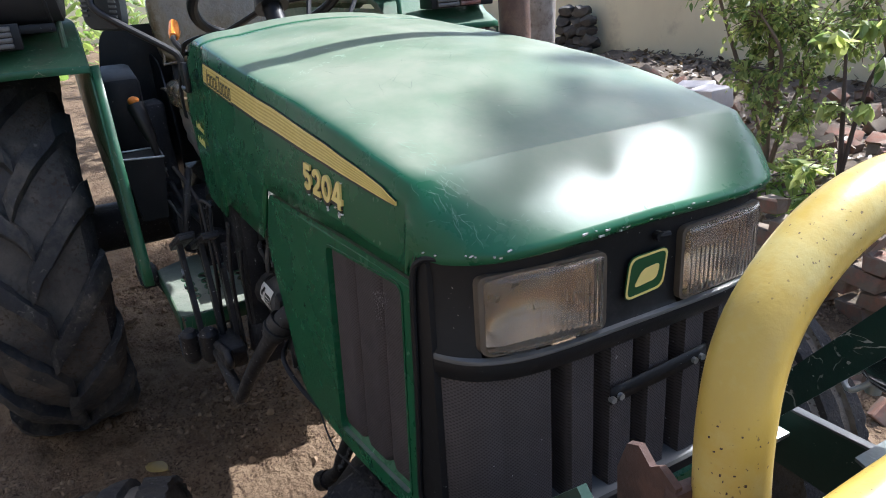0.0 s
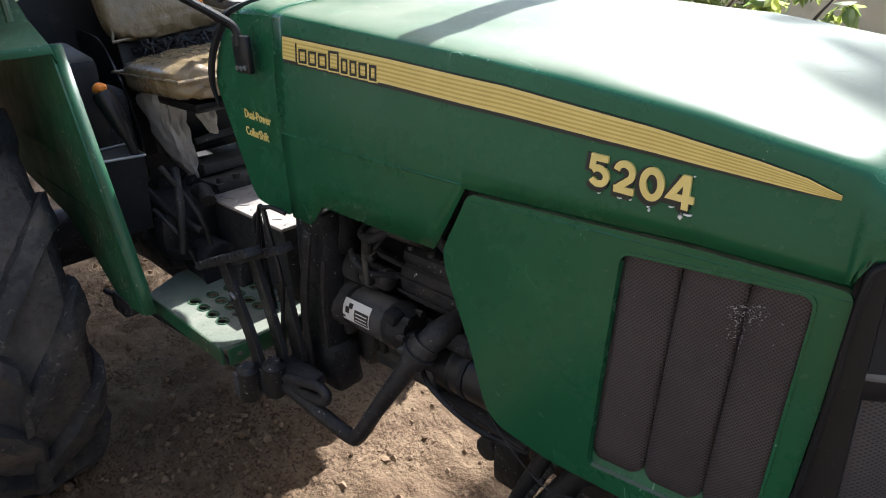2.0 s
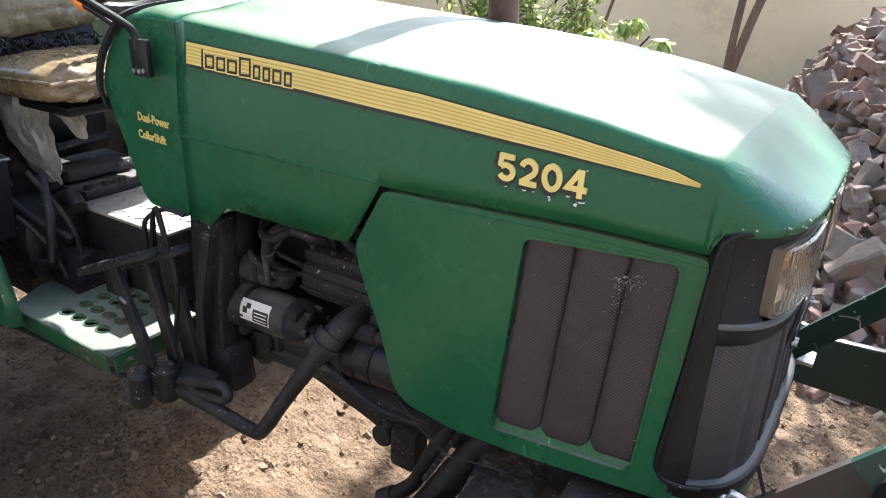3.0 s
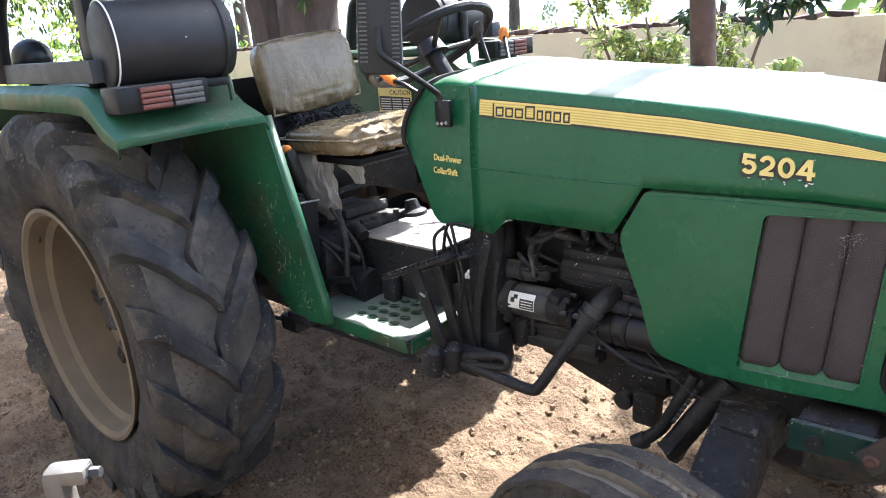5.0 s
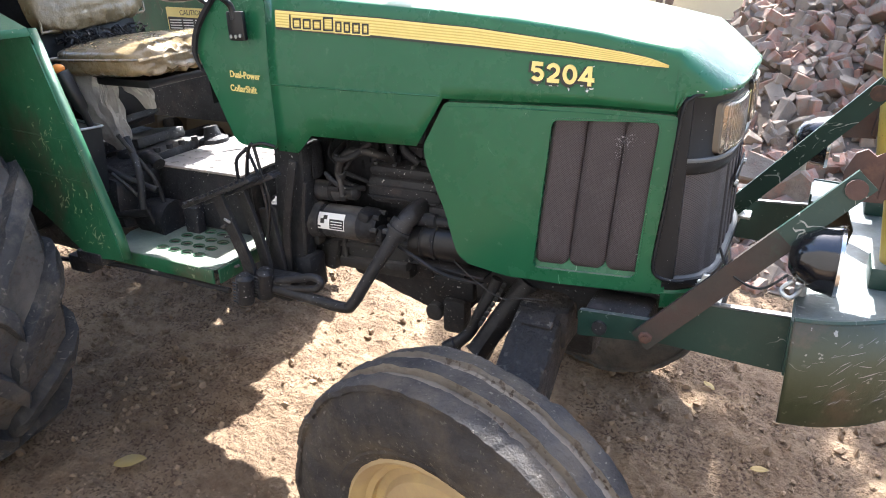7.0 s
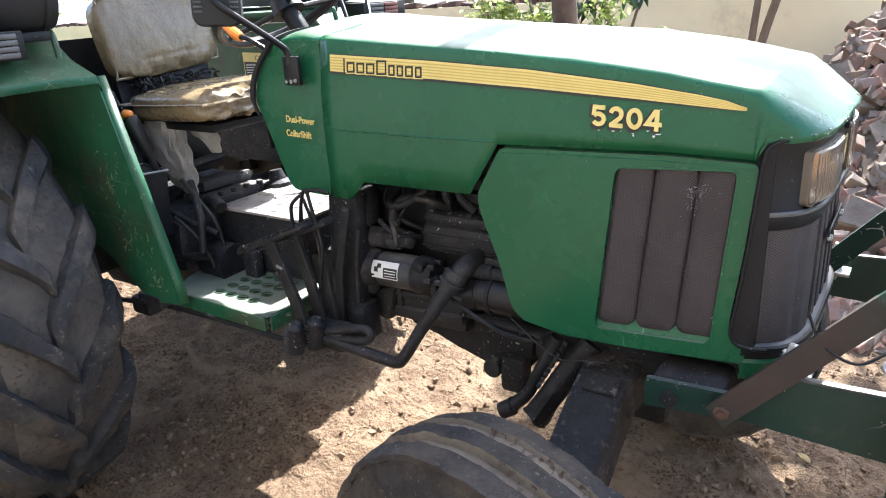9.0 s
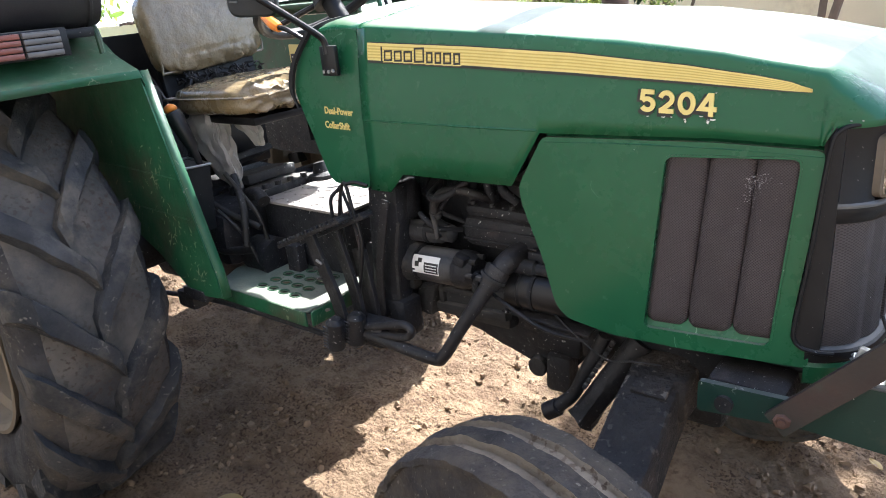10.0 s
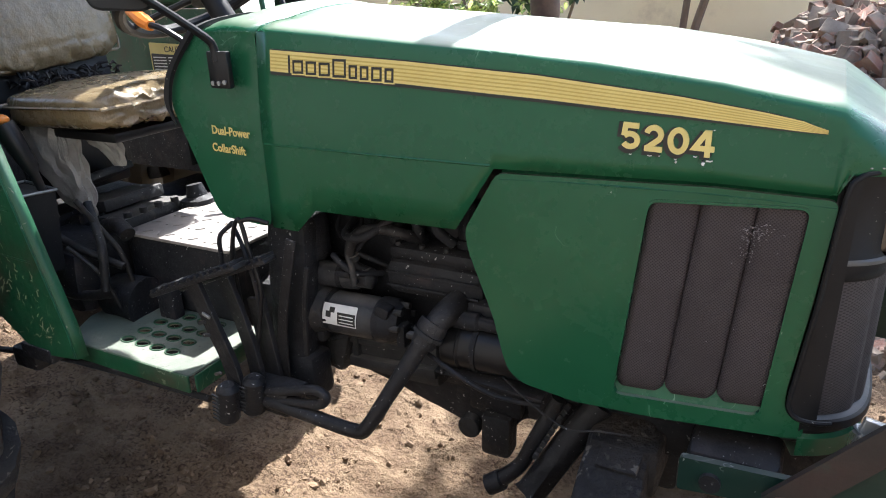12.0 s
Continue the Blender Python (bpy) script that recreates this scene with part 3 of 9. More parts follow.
def build_clods():
    rng = np.random.default_rng(4)
    bm = bm_new()
    bmesh.ops.create_icosphere(bm, subdivisions=1, radius=1.0)
    bv = np.array([v.co[:] for v in bm.verts])
    bf = np.array([[v.index for v in f.verts] for f in bm.faces])
    bm.free()
    n = 34000
    cx, cy = rng.uniform(-1.2, 3.2, n), rng.uniform(-1.3, 2.2, n)
    size = 0.0022 + 0.0125 * rng.random(n) ** 5
    vs, fs = [], []
    for i in range(n):
        # clods lie in drifts
        if rng.random() > 0.45 + 1.5 * noise.noise(Vector((cx[i] * 2.6, cy[i] * 2.6, 5))):
            cx[i], cy[i] = cx[i - 1] + rng.normal(0, 0.05), cy[i - 1] + rng.normal(0, 0.05)
            size[i] *= 0.55
        z = ground_z(cx[i], cy[i]) + 0.030 * noise.noise(Vector((cx[i], cy[i], 0)) * 1.3) + 0.016 * noise.noise(Vector((cx[i], cy[i], 0)) * 5.1)
        k = size[i] * rng.uniform(0.6, 1.3, 3)
        vs.append(bv * k * (1 + 0.3 * rng.standard_normal((len(bv), 1))) + np.array([cx[i], cy[i], z + size[i] * 0.3]))
        fs.append(bf + i * len(bv))
    me = bpy.data.meshes.new("earth_clods")
    me.from_pydata(np.concatenate(vs).tolist(), [], np.concatenate(fs).tolist())
    me.materials.append(CLOD)
    tagged(new("earth_clods", me), "small loose clods and grit strewn over the yard", "clods", kind="stuff")


WALL_Y = 5.5
build_ground()
build_clods()


def build_wall():
    bm = bm_new()
    box(bm, (-3.5, WALL_Y + 0.115, 0.35), (31.0, 0.23, 1.78))
    wall = single("wall_north", bm, PLASTER, "cream plastered boundary wall with a row of dark bricks along its top", "wall", kind="structure")
    bm = bm_new()
    box(bm, (0, 0, 0), (0.21, 0.20, 0.055), 0.014, segments=2)
    lumpy(bm, 0.014, 9.0)
    me = link_mesh("brick", bm, BRICK_DARK)
    rng = random.Random(3)
    x = -11.0
    while x < 0.35:
        ob = new("brick", me)
        ob.matrix_basis = pose(x, WALL_Y + 0.10, 1.258 + rng.uniform(-0.008, 0.01), rng.uniform(-10, 10), rng.uniform(-9, 9), rng.uniform(-15, 15))
        ob.parent = wall
        x += rng.uniform(0.22, 0.30)
    for name, centre, size in (("wall_west", (-19.0, -3.0, 0.8), (0.23, 17.0, 1.5)), ("wall_east", (12.0, -3.0, 0.3), (0.23, 17.0, 1.9))):
        bm = bm_new()
        box(bm, centre, size)
        single(name, bm, PLASTER, "cream plastered boundary wall of the yard", "wall", kind="structure")


build_wall()
# unseen wall behind the camera, added to cut sky light on the near side
bm = bm_new()
box(bm, (-2.0, -3.6, 2.6), (28.0, 0.25, 5.6))
single("wall_south", bm, RENDER_GREY, "plain unseen wall behind the camera, added to block sky light", "wall", kind="structure")


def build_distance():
    """A pale belt of far woods all round, in two depths, its mist painted in."""
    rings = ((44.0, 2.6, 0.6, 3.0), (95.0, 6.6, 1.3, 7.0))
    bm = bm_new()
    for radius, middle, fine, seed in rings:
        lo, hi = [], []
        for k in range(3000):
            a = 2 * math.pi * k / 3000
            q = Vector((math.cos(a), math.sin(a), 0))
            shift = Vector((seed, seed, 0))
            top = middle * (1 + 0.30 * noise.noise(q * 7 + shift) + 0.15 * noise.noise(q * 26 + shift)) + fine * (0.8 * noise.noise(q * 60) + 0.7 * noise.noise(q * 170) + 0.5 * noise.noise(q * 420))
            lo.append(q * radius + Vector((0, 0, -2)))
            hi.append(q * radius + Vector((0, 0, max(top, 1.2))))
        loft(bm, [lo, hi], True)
    single("backdrop", bm, DISTANCE, "belts of distant woods, their pale haze painted as glow", "backdrop", kind="structure")


build_distance()


# ---- the tractor ----
tractor = thing("tractor", (0.8, 0.0, 0.07), "scratched green farm tractor with yellow stripe, parked on bare earth", "tractor")


def lerp_at(x, table):
    return float(np.interp(x, [a for a, _ in table], [b for _, b in table]))


HALF = ((0.74, 0.282), (0.957, 0.287), (1.25, 0.291), (1.40, 0.289), (1.60, 0.279), (1.70, 0.272), (1.85, 0.257))
BROW_X = 1.838
SHOULDER = ((0.78, 1.345), (1.0, 1.345), (1.4, 1.318), (1.7, 1.275), (BROW_X, 1.238))
CROWN = ((0.957, 1.378), (1.25, 1.355), (1.55, 1.330), (1.72, 1.297), (BROW_X, 1.265))


def side_w(x, z):
    lean = min(max((z - 1.16) / 0.18, 0.0), 1.0)
    return lerp_at(x, HALF) - 0.018 * lean ** 1.5


def on_side(u, v, depth):
    """A point on the hood's right flank, depth outwards."""
    return Vector((u, -side_w(u, v) - depth, v))


def hood_low(x):
    return lerp_at(x, ((0.957, 1.006), (1.018, 1.006), (1.061, 1.050), (1.335, 1.053), (1.400, 1.156), (1.70, 1.160), (1.85, 1.153)))


def section(x, low, shoulder, crown, sides=6):
    """Half of a hood section from the right lower edge to the crown, as (y, z)."""
    w = lerp_at(x, HALF)
    out = []
    for k in range(sides + 1):
        z = low + (shoulder - low) * k / sides
        out.append((-side_w(x, z), z))
    ys = -side_w(x, shoulder)
    reach = lerp_at(x, ((0.95, 0.085), (1.50, 0.080), (1.74, 0.048), (BROW_X, 0.026)))
    edge = crown - lerp_at(x, ((0.95, 0.016), (1.45, 0.014), (1.74, 0.006), (BROW_X, 0.003)))
    for k in range(1, 8):
        t = k / 7
        p0, p1, p2 = Vector((ys, shoulder)), Vector((ys + 0.07 * reach, edge - 0.002)), Vector((ys + reach, edge))
        q = (1 - t) ** 2 * p0 + 2 * t * (1 - t) * p1 + t * t * p2
        out.append((q.x, q.y))
    y0 = out[-1][0]
    for k in range(1, 7):
        t = k / 6
        out.append((y0 * (1 - t), edge + (crown - edge) * (1 - (1 - t) ** 2)))
    return out


def both_sides(half):
    return half + [(-y, z) for y, z in half[-2::-1]]


def front_x(y):
    return 1.80 + 0.134 * max(0.0, 1 - min(abs(y) / 0.262, 1.0) ** 5) ** (1 / 2.2)


def front_curve(n=40, reach=78.5):
    """The nose's outline seen from above, right to left, with its outward normal."""
    pts = []
    for k in range(n + 1):
        y = 0.262 * math.sin(radians(-reach + 2 * reach * k / n))
        pts.append(Vector((front_x(y), y, 0)))
    out = []
    for i, p in enumerate(pts):
        d = pts[min(i + 1, n)] - pts[max(i - 1, 0)]
        out.append((p, Vector((d.y, -d.x, 0)).normalized()))
    return out


NOSE = front_curve()


def build_hood():
    rings = []
    for x in (0.960, 0.99, 1.018, 1.04, 1.061, 1.12, 1.2, 1.28, 1.335, 1.36, 1.38, 1.400, 1.46, 1.54, 1.62, 1.70, 1.77, BROW_X):
        half = section(x, hood_low(x), lerp_at(x, SHOULDER), lerp_at(x, CROWN))
        rings.append([(x, y, z) for y, z in both_sides(half)])
    last = rings[-1]
    n = len(last)
    mid = n // 2
    lip = []
    for i in range(n):
        j = i if i <= mid else n - 1 - i
        sign = 1 if i <= mid else -1
        if j <= 6:
            k = j / 6
            p = Vector((1.846 + 0.012 * k, -0.258 + 0.003 * k, 1.165 + 0.024 * k))
        else:
            k = (j - 6) / (mid - 6)
            a = radians(-72 * (1 - k) ** 1.1)
            y = 0.262 * math.sin(a)
            p = Vector((front_x(y) + 0.008, y * 1.02, 1.190 + 0.006 * k))
        lip.append(Vector((p.x, p.y * sign, p.z)))
    # the brow's crease is crisp in the middle and dies out towards the sides
    before = rings[-2]
    ease = [min(1.0, max(0.0, (abs(c[1]) - 0.222) / 0.03)) for c in last]
    rings.insert(-1, [tuple(Vector(c).lerp(Vector(b), 0.10 + 0.55 * e)) for c, b, e in zip(last, before, ease)])
    for a in (0.04, 0.3, 0.6, 0.85, 0.95):
        ring = []
        for c, l, e in zip(last, lip, ease):
            q = Vector(c).lerp(l, a + (0.14 * e if a < 0.1 else 0.0))
            swell = 0.0015 * math.sin(math.pi * a)
            ring.append((q.x + swell, q.y * (1 + 0.02 * math.sin(math.pi * a)), q.z + swell * 0.6))
        rings.append(ring)
    rings.append([tuple(p) for p in lip])
    rings.append([(p.x + 0.0015, p.y * 1.002, p.z - 0.005) for p in lip])
    rings.append([(p.x - 0.001, p.y * 0.998, p.z - 0.011) for p in lip])
    rings.append([(p.x - 0.016, p.y * 0.97, p.z - 0.013) for p in lip])
    bm = bm_new()
    loft(bm, rings, False)
    hood = part("hood", bm, GREEN, tractor, "dusty green engine hood with scratches at the nose", 60)
    for e in hood.data.edges:
        ends = [hood.data.vertices[i].co for i in e.vertices]
        if all(abs(v.x - BROW_X) < 1e-4 and abs(v.y) < 0.226 and v.z > 1.2 for v in ends):
            e.use_edge_sharp = True
    solid = hood.modifiers.new("thickness", "SOLIDIFY")
    solid.thickness, solid.offset = 0.004, -1
    return hood


hood = build_hood()


def bar(bm, line, half, place, lo, hi):
    """A flat stroke of even width along a line of (u, v), between the depths lo and hi."""
    pts = [Vector(p) for p in line]
    shut = (pts[0] - pts[-1]).length < 1e-6
    if shut:
        pts = pts[:-1]
    n, rings = len(pts), []
    for i, p in enumerate(pts):
        before = (p - pts[i - 1]).normalized() if i or shut else None
        after = (pts[(i + 1) % n] - p).normalized() if i < n - 1 or shut else None
        d0, d1 = before or after, after or before
        normal = Vector((-(d0.y + d1.y), d0.x + d1.x)).normalized()
        reach = half / max(0.5, normal.dot(Vector((-d0.y, d0.x))))
        a, b = p + normal * reach, p - normal * reach
        rings.append([place(a.x, a.y, lo), place(a.x, a.y, hi), place(b.x, b.y, hi), place(b.x, b.y, lo)])
    if shut:
        rings.append(rings[0])
    loft(bm, rings, True, not shut)
    bmesh.ops.remove_doubles(bm, verts=bm.verts, dist=1e-6)


def arc(cx, cy, rx, ry, a0, a1, n=14):
    return [(cx + rx * math.cos(radians(a0 + (a1 - a0) * k / n)), cy + ry * math.sin(radians(a0 + (a1 - a0) * k / n))) for k in range(n + 1)]


def build_stripe():
    top = ((0.991, 1.318), (1.255, 1.305), (1.462, 1.290), (1.651, 1.268), (1.751, 1.252), (1.795, 1.243), (1.822, 1.233))
    low = ((0.991, 1.284), (1.255, 1.272), (1.463, 1.259), (1.653, 1.244), (1.753, 1.2345), (1.795, 1.2305), (1.822, 1.2285))

    def band(lo, hi, rise, name, material, parent, label=""):
        bm = bm_new()
        xs = np.linspace(0.991, 1.824, 60)
        rings = []
        for x in xs:
            a, b = lerp_at(x, low), lerp_at(x, top)
            rings.append([on_side(x, a + (b - a) * lo, 0.0006), on_side(x, a + (b - a) * lo, rise), on_side(x, a + (b - a) * hi, rise), on_side(x, a + (b - a) * hi, 0.0006)])
        loft(bm, rings, True, True)
        return part(name, bm, material, parent, label)

    stripe = band(0.0, 1.0, 0.0024, "stripe", YELLOW, hood, "pale yellow flank stripe tapering to a point")
    band(-0.15, 0.0, 0.0022, "stripe_edge", DECAL_BLACK, hood)
    band(1.0, 1.055, 0.0022, "stripe_edge", DECAL_BLACK, hood)
    for k in range(5):
        band(0.13 + 0.165 * k, 0.20 + 0.165 * k, 0.0028, "stripe_line", YELLOW_LINE, hood)
    # plain dark shapes where the maker's name stands on the stripe, on a yellow ground
    x = 1.022
    for w, h in ((0.012, 0.028), (0.0225, 0.0215), (0.0215, 0.0215), (0.0225, 0.0215), (0.0265, 0.0285), (0.0165, 0.0215), (0.0165, 0.0215), (0.0195, 0.0215), (0.0165, 0.0215)):
        base, t = lerp_at(x, low) - 0.0005, 0.0021
        l, r, lo, hi = x + t, x + w - t, base + t, base + h - t
        lines = [[(l, lo), (r, lo), (r, hi), (l, hi), (l, lo)]] if w > 0.015 else [[(r, base), (r, base + h)]]
        for half, rise, name, material in ((0.0042, 0.0027, "name_ground", YELLOW), (0.0019, 0.0032, "name_shape", DECAL_BLACK)):
            bm = bm_new()
            for layer, line in enumerate(lines):
                bar(bm, line, half, on_side, 0.0006, rise + 0.0002 * layer)
            part(name, bm, material, hood)
        x += w + 0.0048
    return stripe


build_stripe()
# pressed crease along the flank, level with the side panel's top edge
bm = bm_new()
loft(bm, [[on_side(x, 1.1580, 0.0004), on_side(x, 1.1592, 0.0016), on_side(x, 1.1606, 0.0016), on_side(x, 1.1618, 0.0004)] for x in np.linspace(0.965, 1.395, 30)], True, True)
part("flank_crease", bm, GREEN, hood)


# wide block numerals as strokes in a box one unit high
NUMERALS = {
    "5": ([(0.72, 0.90), (0.20, 0.90), (0.155, 0.50)], arc(0.41, 0.345, 0.285, 0.245, 145, -150, 18)),
    "2": (arc(0.39, 0.64, 0.27, 0.26, 172, -42, 14) + [(0.40, 0.31), (0.15, 0.115)], [(0.06, 0.10), (0.74, 0.10)]),
    "0": (arc(0.40, 0.50, 0.295, 0.40, 0, 360, 28),),
    "4": ([(0.52, 0.95), (0.10, 0.315), (0.82, 0.315)], [(0.575, 1.0), (0.575, 0.0)]),
}
for k, digit in enumerate("5204"):
    for shift, rise, material, name, half in ((0.0030, 0.0022, DECAL_BLACK, "digit_shadow", 0.185), (0.0, 0.0034, YELLOW, "digit", 0.105)):
        bm = bm_new()
        for layer, line in enumerate(NUMERALS[digit]):
            bar(bm, line, half, lambda u, v, d, s=shift, x0=0.0306 * k: on_side(1.5805 + x0 + 0.0332 * u - s, 1.1990 + 0.0345 * v - 0.055 * (x0 + 0.0332 * u) - s, d), 0.0004, rise + 0.0002 * layer)
        part(name, bm, material, hood)
# white slivers where the numerals' dark edging has torn away
bm = bm_new()
for k, u, v, w, h in ((0, 0.40, -0.20, 0.0035, 0.0009), (1, 0.20, -0.17, 0.0055, 0.0013), (1, 0.62, -0.14, 0.0022, 0.0009), (2, 0.30, -0.20, 0.0030, 0.0012), (2, 0.36, -0.28, 0.0010, 0.0026), (3, 0.08, -0.02, 0.0050, 0.0010), (3, 0.44, -0.20, 0.0011, 0.0050), (3, 0.56, -0.13, 0.0080, 0.0016), (3, 0.72, 1.02, 0.0020, 0.0008)):
    x = 1.5805 + 0.0306 * k + 0.0332 * u
    z = 1.1990 + 0.0345 * v - 0.055 * (x - 1.5805)
    bar(bm, [(x, z), (x + w * 0.6, z - 0.0006), (x + w, z + 0.0002)], h / 2, on_side, 0.0006, 0.0028)
tagged(part("torn_edge", bm, WHITE, hood), kind="stuff")


def build_side_panel(sign, parent):
    def place(u, v, d):
        return Vector((u, sign * (lerp_at(u, HALF) - 0.002 - d), v))

    outline = [(1.404, 1.149), (1.350, 1.055), (1.354, 1.022), (1.396, 0.912), (1.414, 0.840), (1.424, 0.818), (1.445, 0.802), (1.53, 0.788), (1.65, 0.789), (1.852, 0.797), (1.852, 0.824), (1.834, 0.829), (1.8245, 0.846), (1.824, 0.872), (1.838, 1.005), (1.849, 1.146), (1.70, 1.153)]
    opening = rounded([(1.624, 1.127), (1.819, 1.133), (1.794, 0.824), (1.590, 0.818)], 0.014)
    bm = bm_new()
    plate(bm, rounded(outline, 0.012), 0.010, place, [opening])
    panel = part("side_panel", bm, GREEN, parent, "green lower side panel with a vent opening")
    # rolled lip along the top, under the hood's edge
    bm = bm_new()
    lip = [(1.408, 1.1485), (1.50, 1.1520), (1.60, 1.1530), (1.70, 1.1525), (1.78, 1.1495), (1.846, 1.1455)]
    loft(bm, [[place(u, v + dv, d) for dv, d in ((0.004, 0.013), (-0.003, 0.0060), (-0.0065, 0.0015), (-0.0085, -0.0006), (-0.0095, 0.0006))] for u, v in lip], False)
    part("panel_lip", bm, GREEN, panel)
    # thin raised rim round the opening
    bm = bm_new()
    wide = rounded([(1.6205, 1.1305), (1.8222, 1.1365), (1.7972, 0.8195), (1.5855, 0.8135)], 0.016)
    plate(bm, wide, 0.0012, lambda u, v, d: place(u, v, -0.0003 - d), [opening])
    part("vent_rim", bm, GREEN, panel)
    # added black sheet: closes the see-through gap and keeps the inside dark
    bm = bm_new()
    plate(bm, [(1.55, 0.792), (1.84, 0.800), (1.845, 1.148), (1.58, 1.148)], 0.004, lambda u, v, d: place(u, v, 0.045 + d))
    part("vent_backing", bm, DECAL_BLACK, panel)
    # three rounded ribs of perforated sheet, their feet cut round above the sill
    bm = bm_new()
    rings = []
    for j in range(15):
        t = max(0.0, (j - 2) / 12)
        z = 0.850 + (1.130 - 0.850) * t
        row = []
        for k in range(91):
            q = k / 90
            x0, x1 = 1.590 + 0.030 * t, 1.806 + 0.021 * t
            x = x0 + (x1 - x0) * q
            ph = (q * 3) % 1.0
            hump = min(1.0, 1.35 * abs(math.sin(math.pi * ph)) ** 0.5)
            tuck = (0.35, 0.8, 1.0)[min(j, 2)]
            zz = z - ((0.017, 0.014, 0.0)[min(j, 2)] * hump) - 0.006 * (1 - q) * (j < 3)
            row.append(Vector((x, sign * (lerp_at(x, HALF) - 0.017 + 0.011 * hump * tuck), zz)))
        rings.append(row)
    loft(bm, rings, False)
    part("vent_screen", bm, MESH_DARK, panel, "black perforated vent screen in three ribs", 50)
    bm = bm_new()
    loft(bm, [[place(1.586 + 0.218 * q, 0.8185 + 0.006 * q, 0.006) for q in np.linspace(0, 1, 12)], [place(1.588 + 0.216 * q, 0.830 + 0.008 * q, 0.012) for q in np.linspace(0, 1, 12)],
              [place(1.590 + 0.214 * q, 0.845 + 0.008 * q, 0.022) for q in np.linspace(0, 1, 12)], [place(1.590 + 0.214 * q, 0.866 + 0.008 * q, 0.026) for q in np.linspace(0, 1, 12)]], False)
    part("vent_sill", bm, GREEN, panel, "pale green recessed sill of the vent")
    if sign < 0:
        # pale scrapes rubbed into the screen's ribs
        rng = random.Random(4)
        bm = bm_new()
        for cx, cz, sx, sz, n in ((1.762, 1.094, 0.009, 0.007, 60), (1.752, 1.078, 0.005, 0.010, 40), (1.735, 1.02, 0.02, 0.05, 6)):
            for _ in range(n):
                x, z, a, half = rng.gauss(cx, sx), rng.gauss(cz, sz), radians(35 + rng.gauss(0, 40)), rng.uniform(0.0005, 0.0018)
                y = -(lerp_at(x, HALF) - 0.0052)
                d, w = Vector((math.cos(a), 0, math.sin(a))), Vector((-math.sin(a), 0, math.cos(a))) * rng.uniform(0.0003, 0.0007)
                c = Vector((x, y, z))
                loft(bm, [[c - d * half - w * 0.3, c - d * half + w * 0.3], [c - w, c + w], [c + d * half - w * 0.3, c + d * half + w * 0.3]], False)
        tagged(part("vent_scrape", bm, GREY_SCUFF, panel), kind="stuff")
    return panel


for sign in (-1, 1):
    build_side_panel(sign, tractor)


def wrap(bm, levels, closed=False, curve=None):
    """Sheet that follows the nose outline; levels are (height, outward offset)."""
    line = curve or NOSE
    loft(bm, [[p + n * (off * min(1.0, max(0.0, (0.256 - abs(p.y)) / 0.035)) if off > 0 else off) + Vector((0, 0, z)) for p, n in line] for z, off in levels], closed)


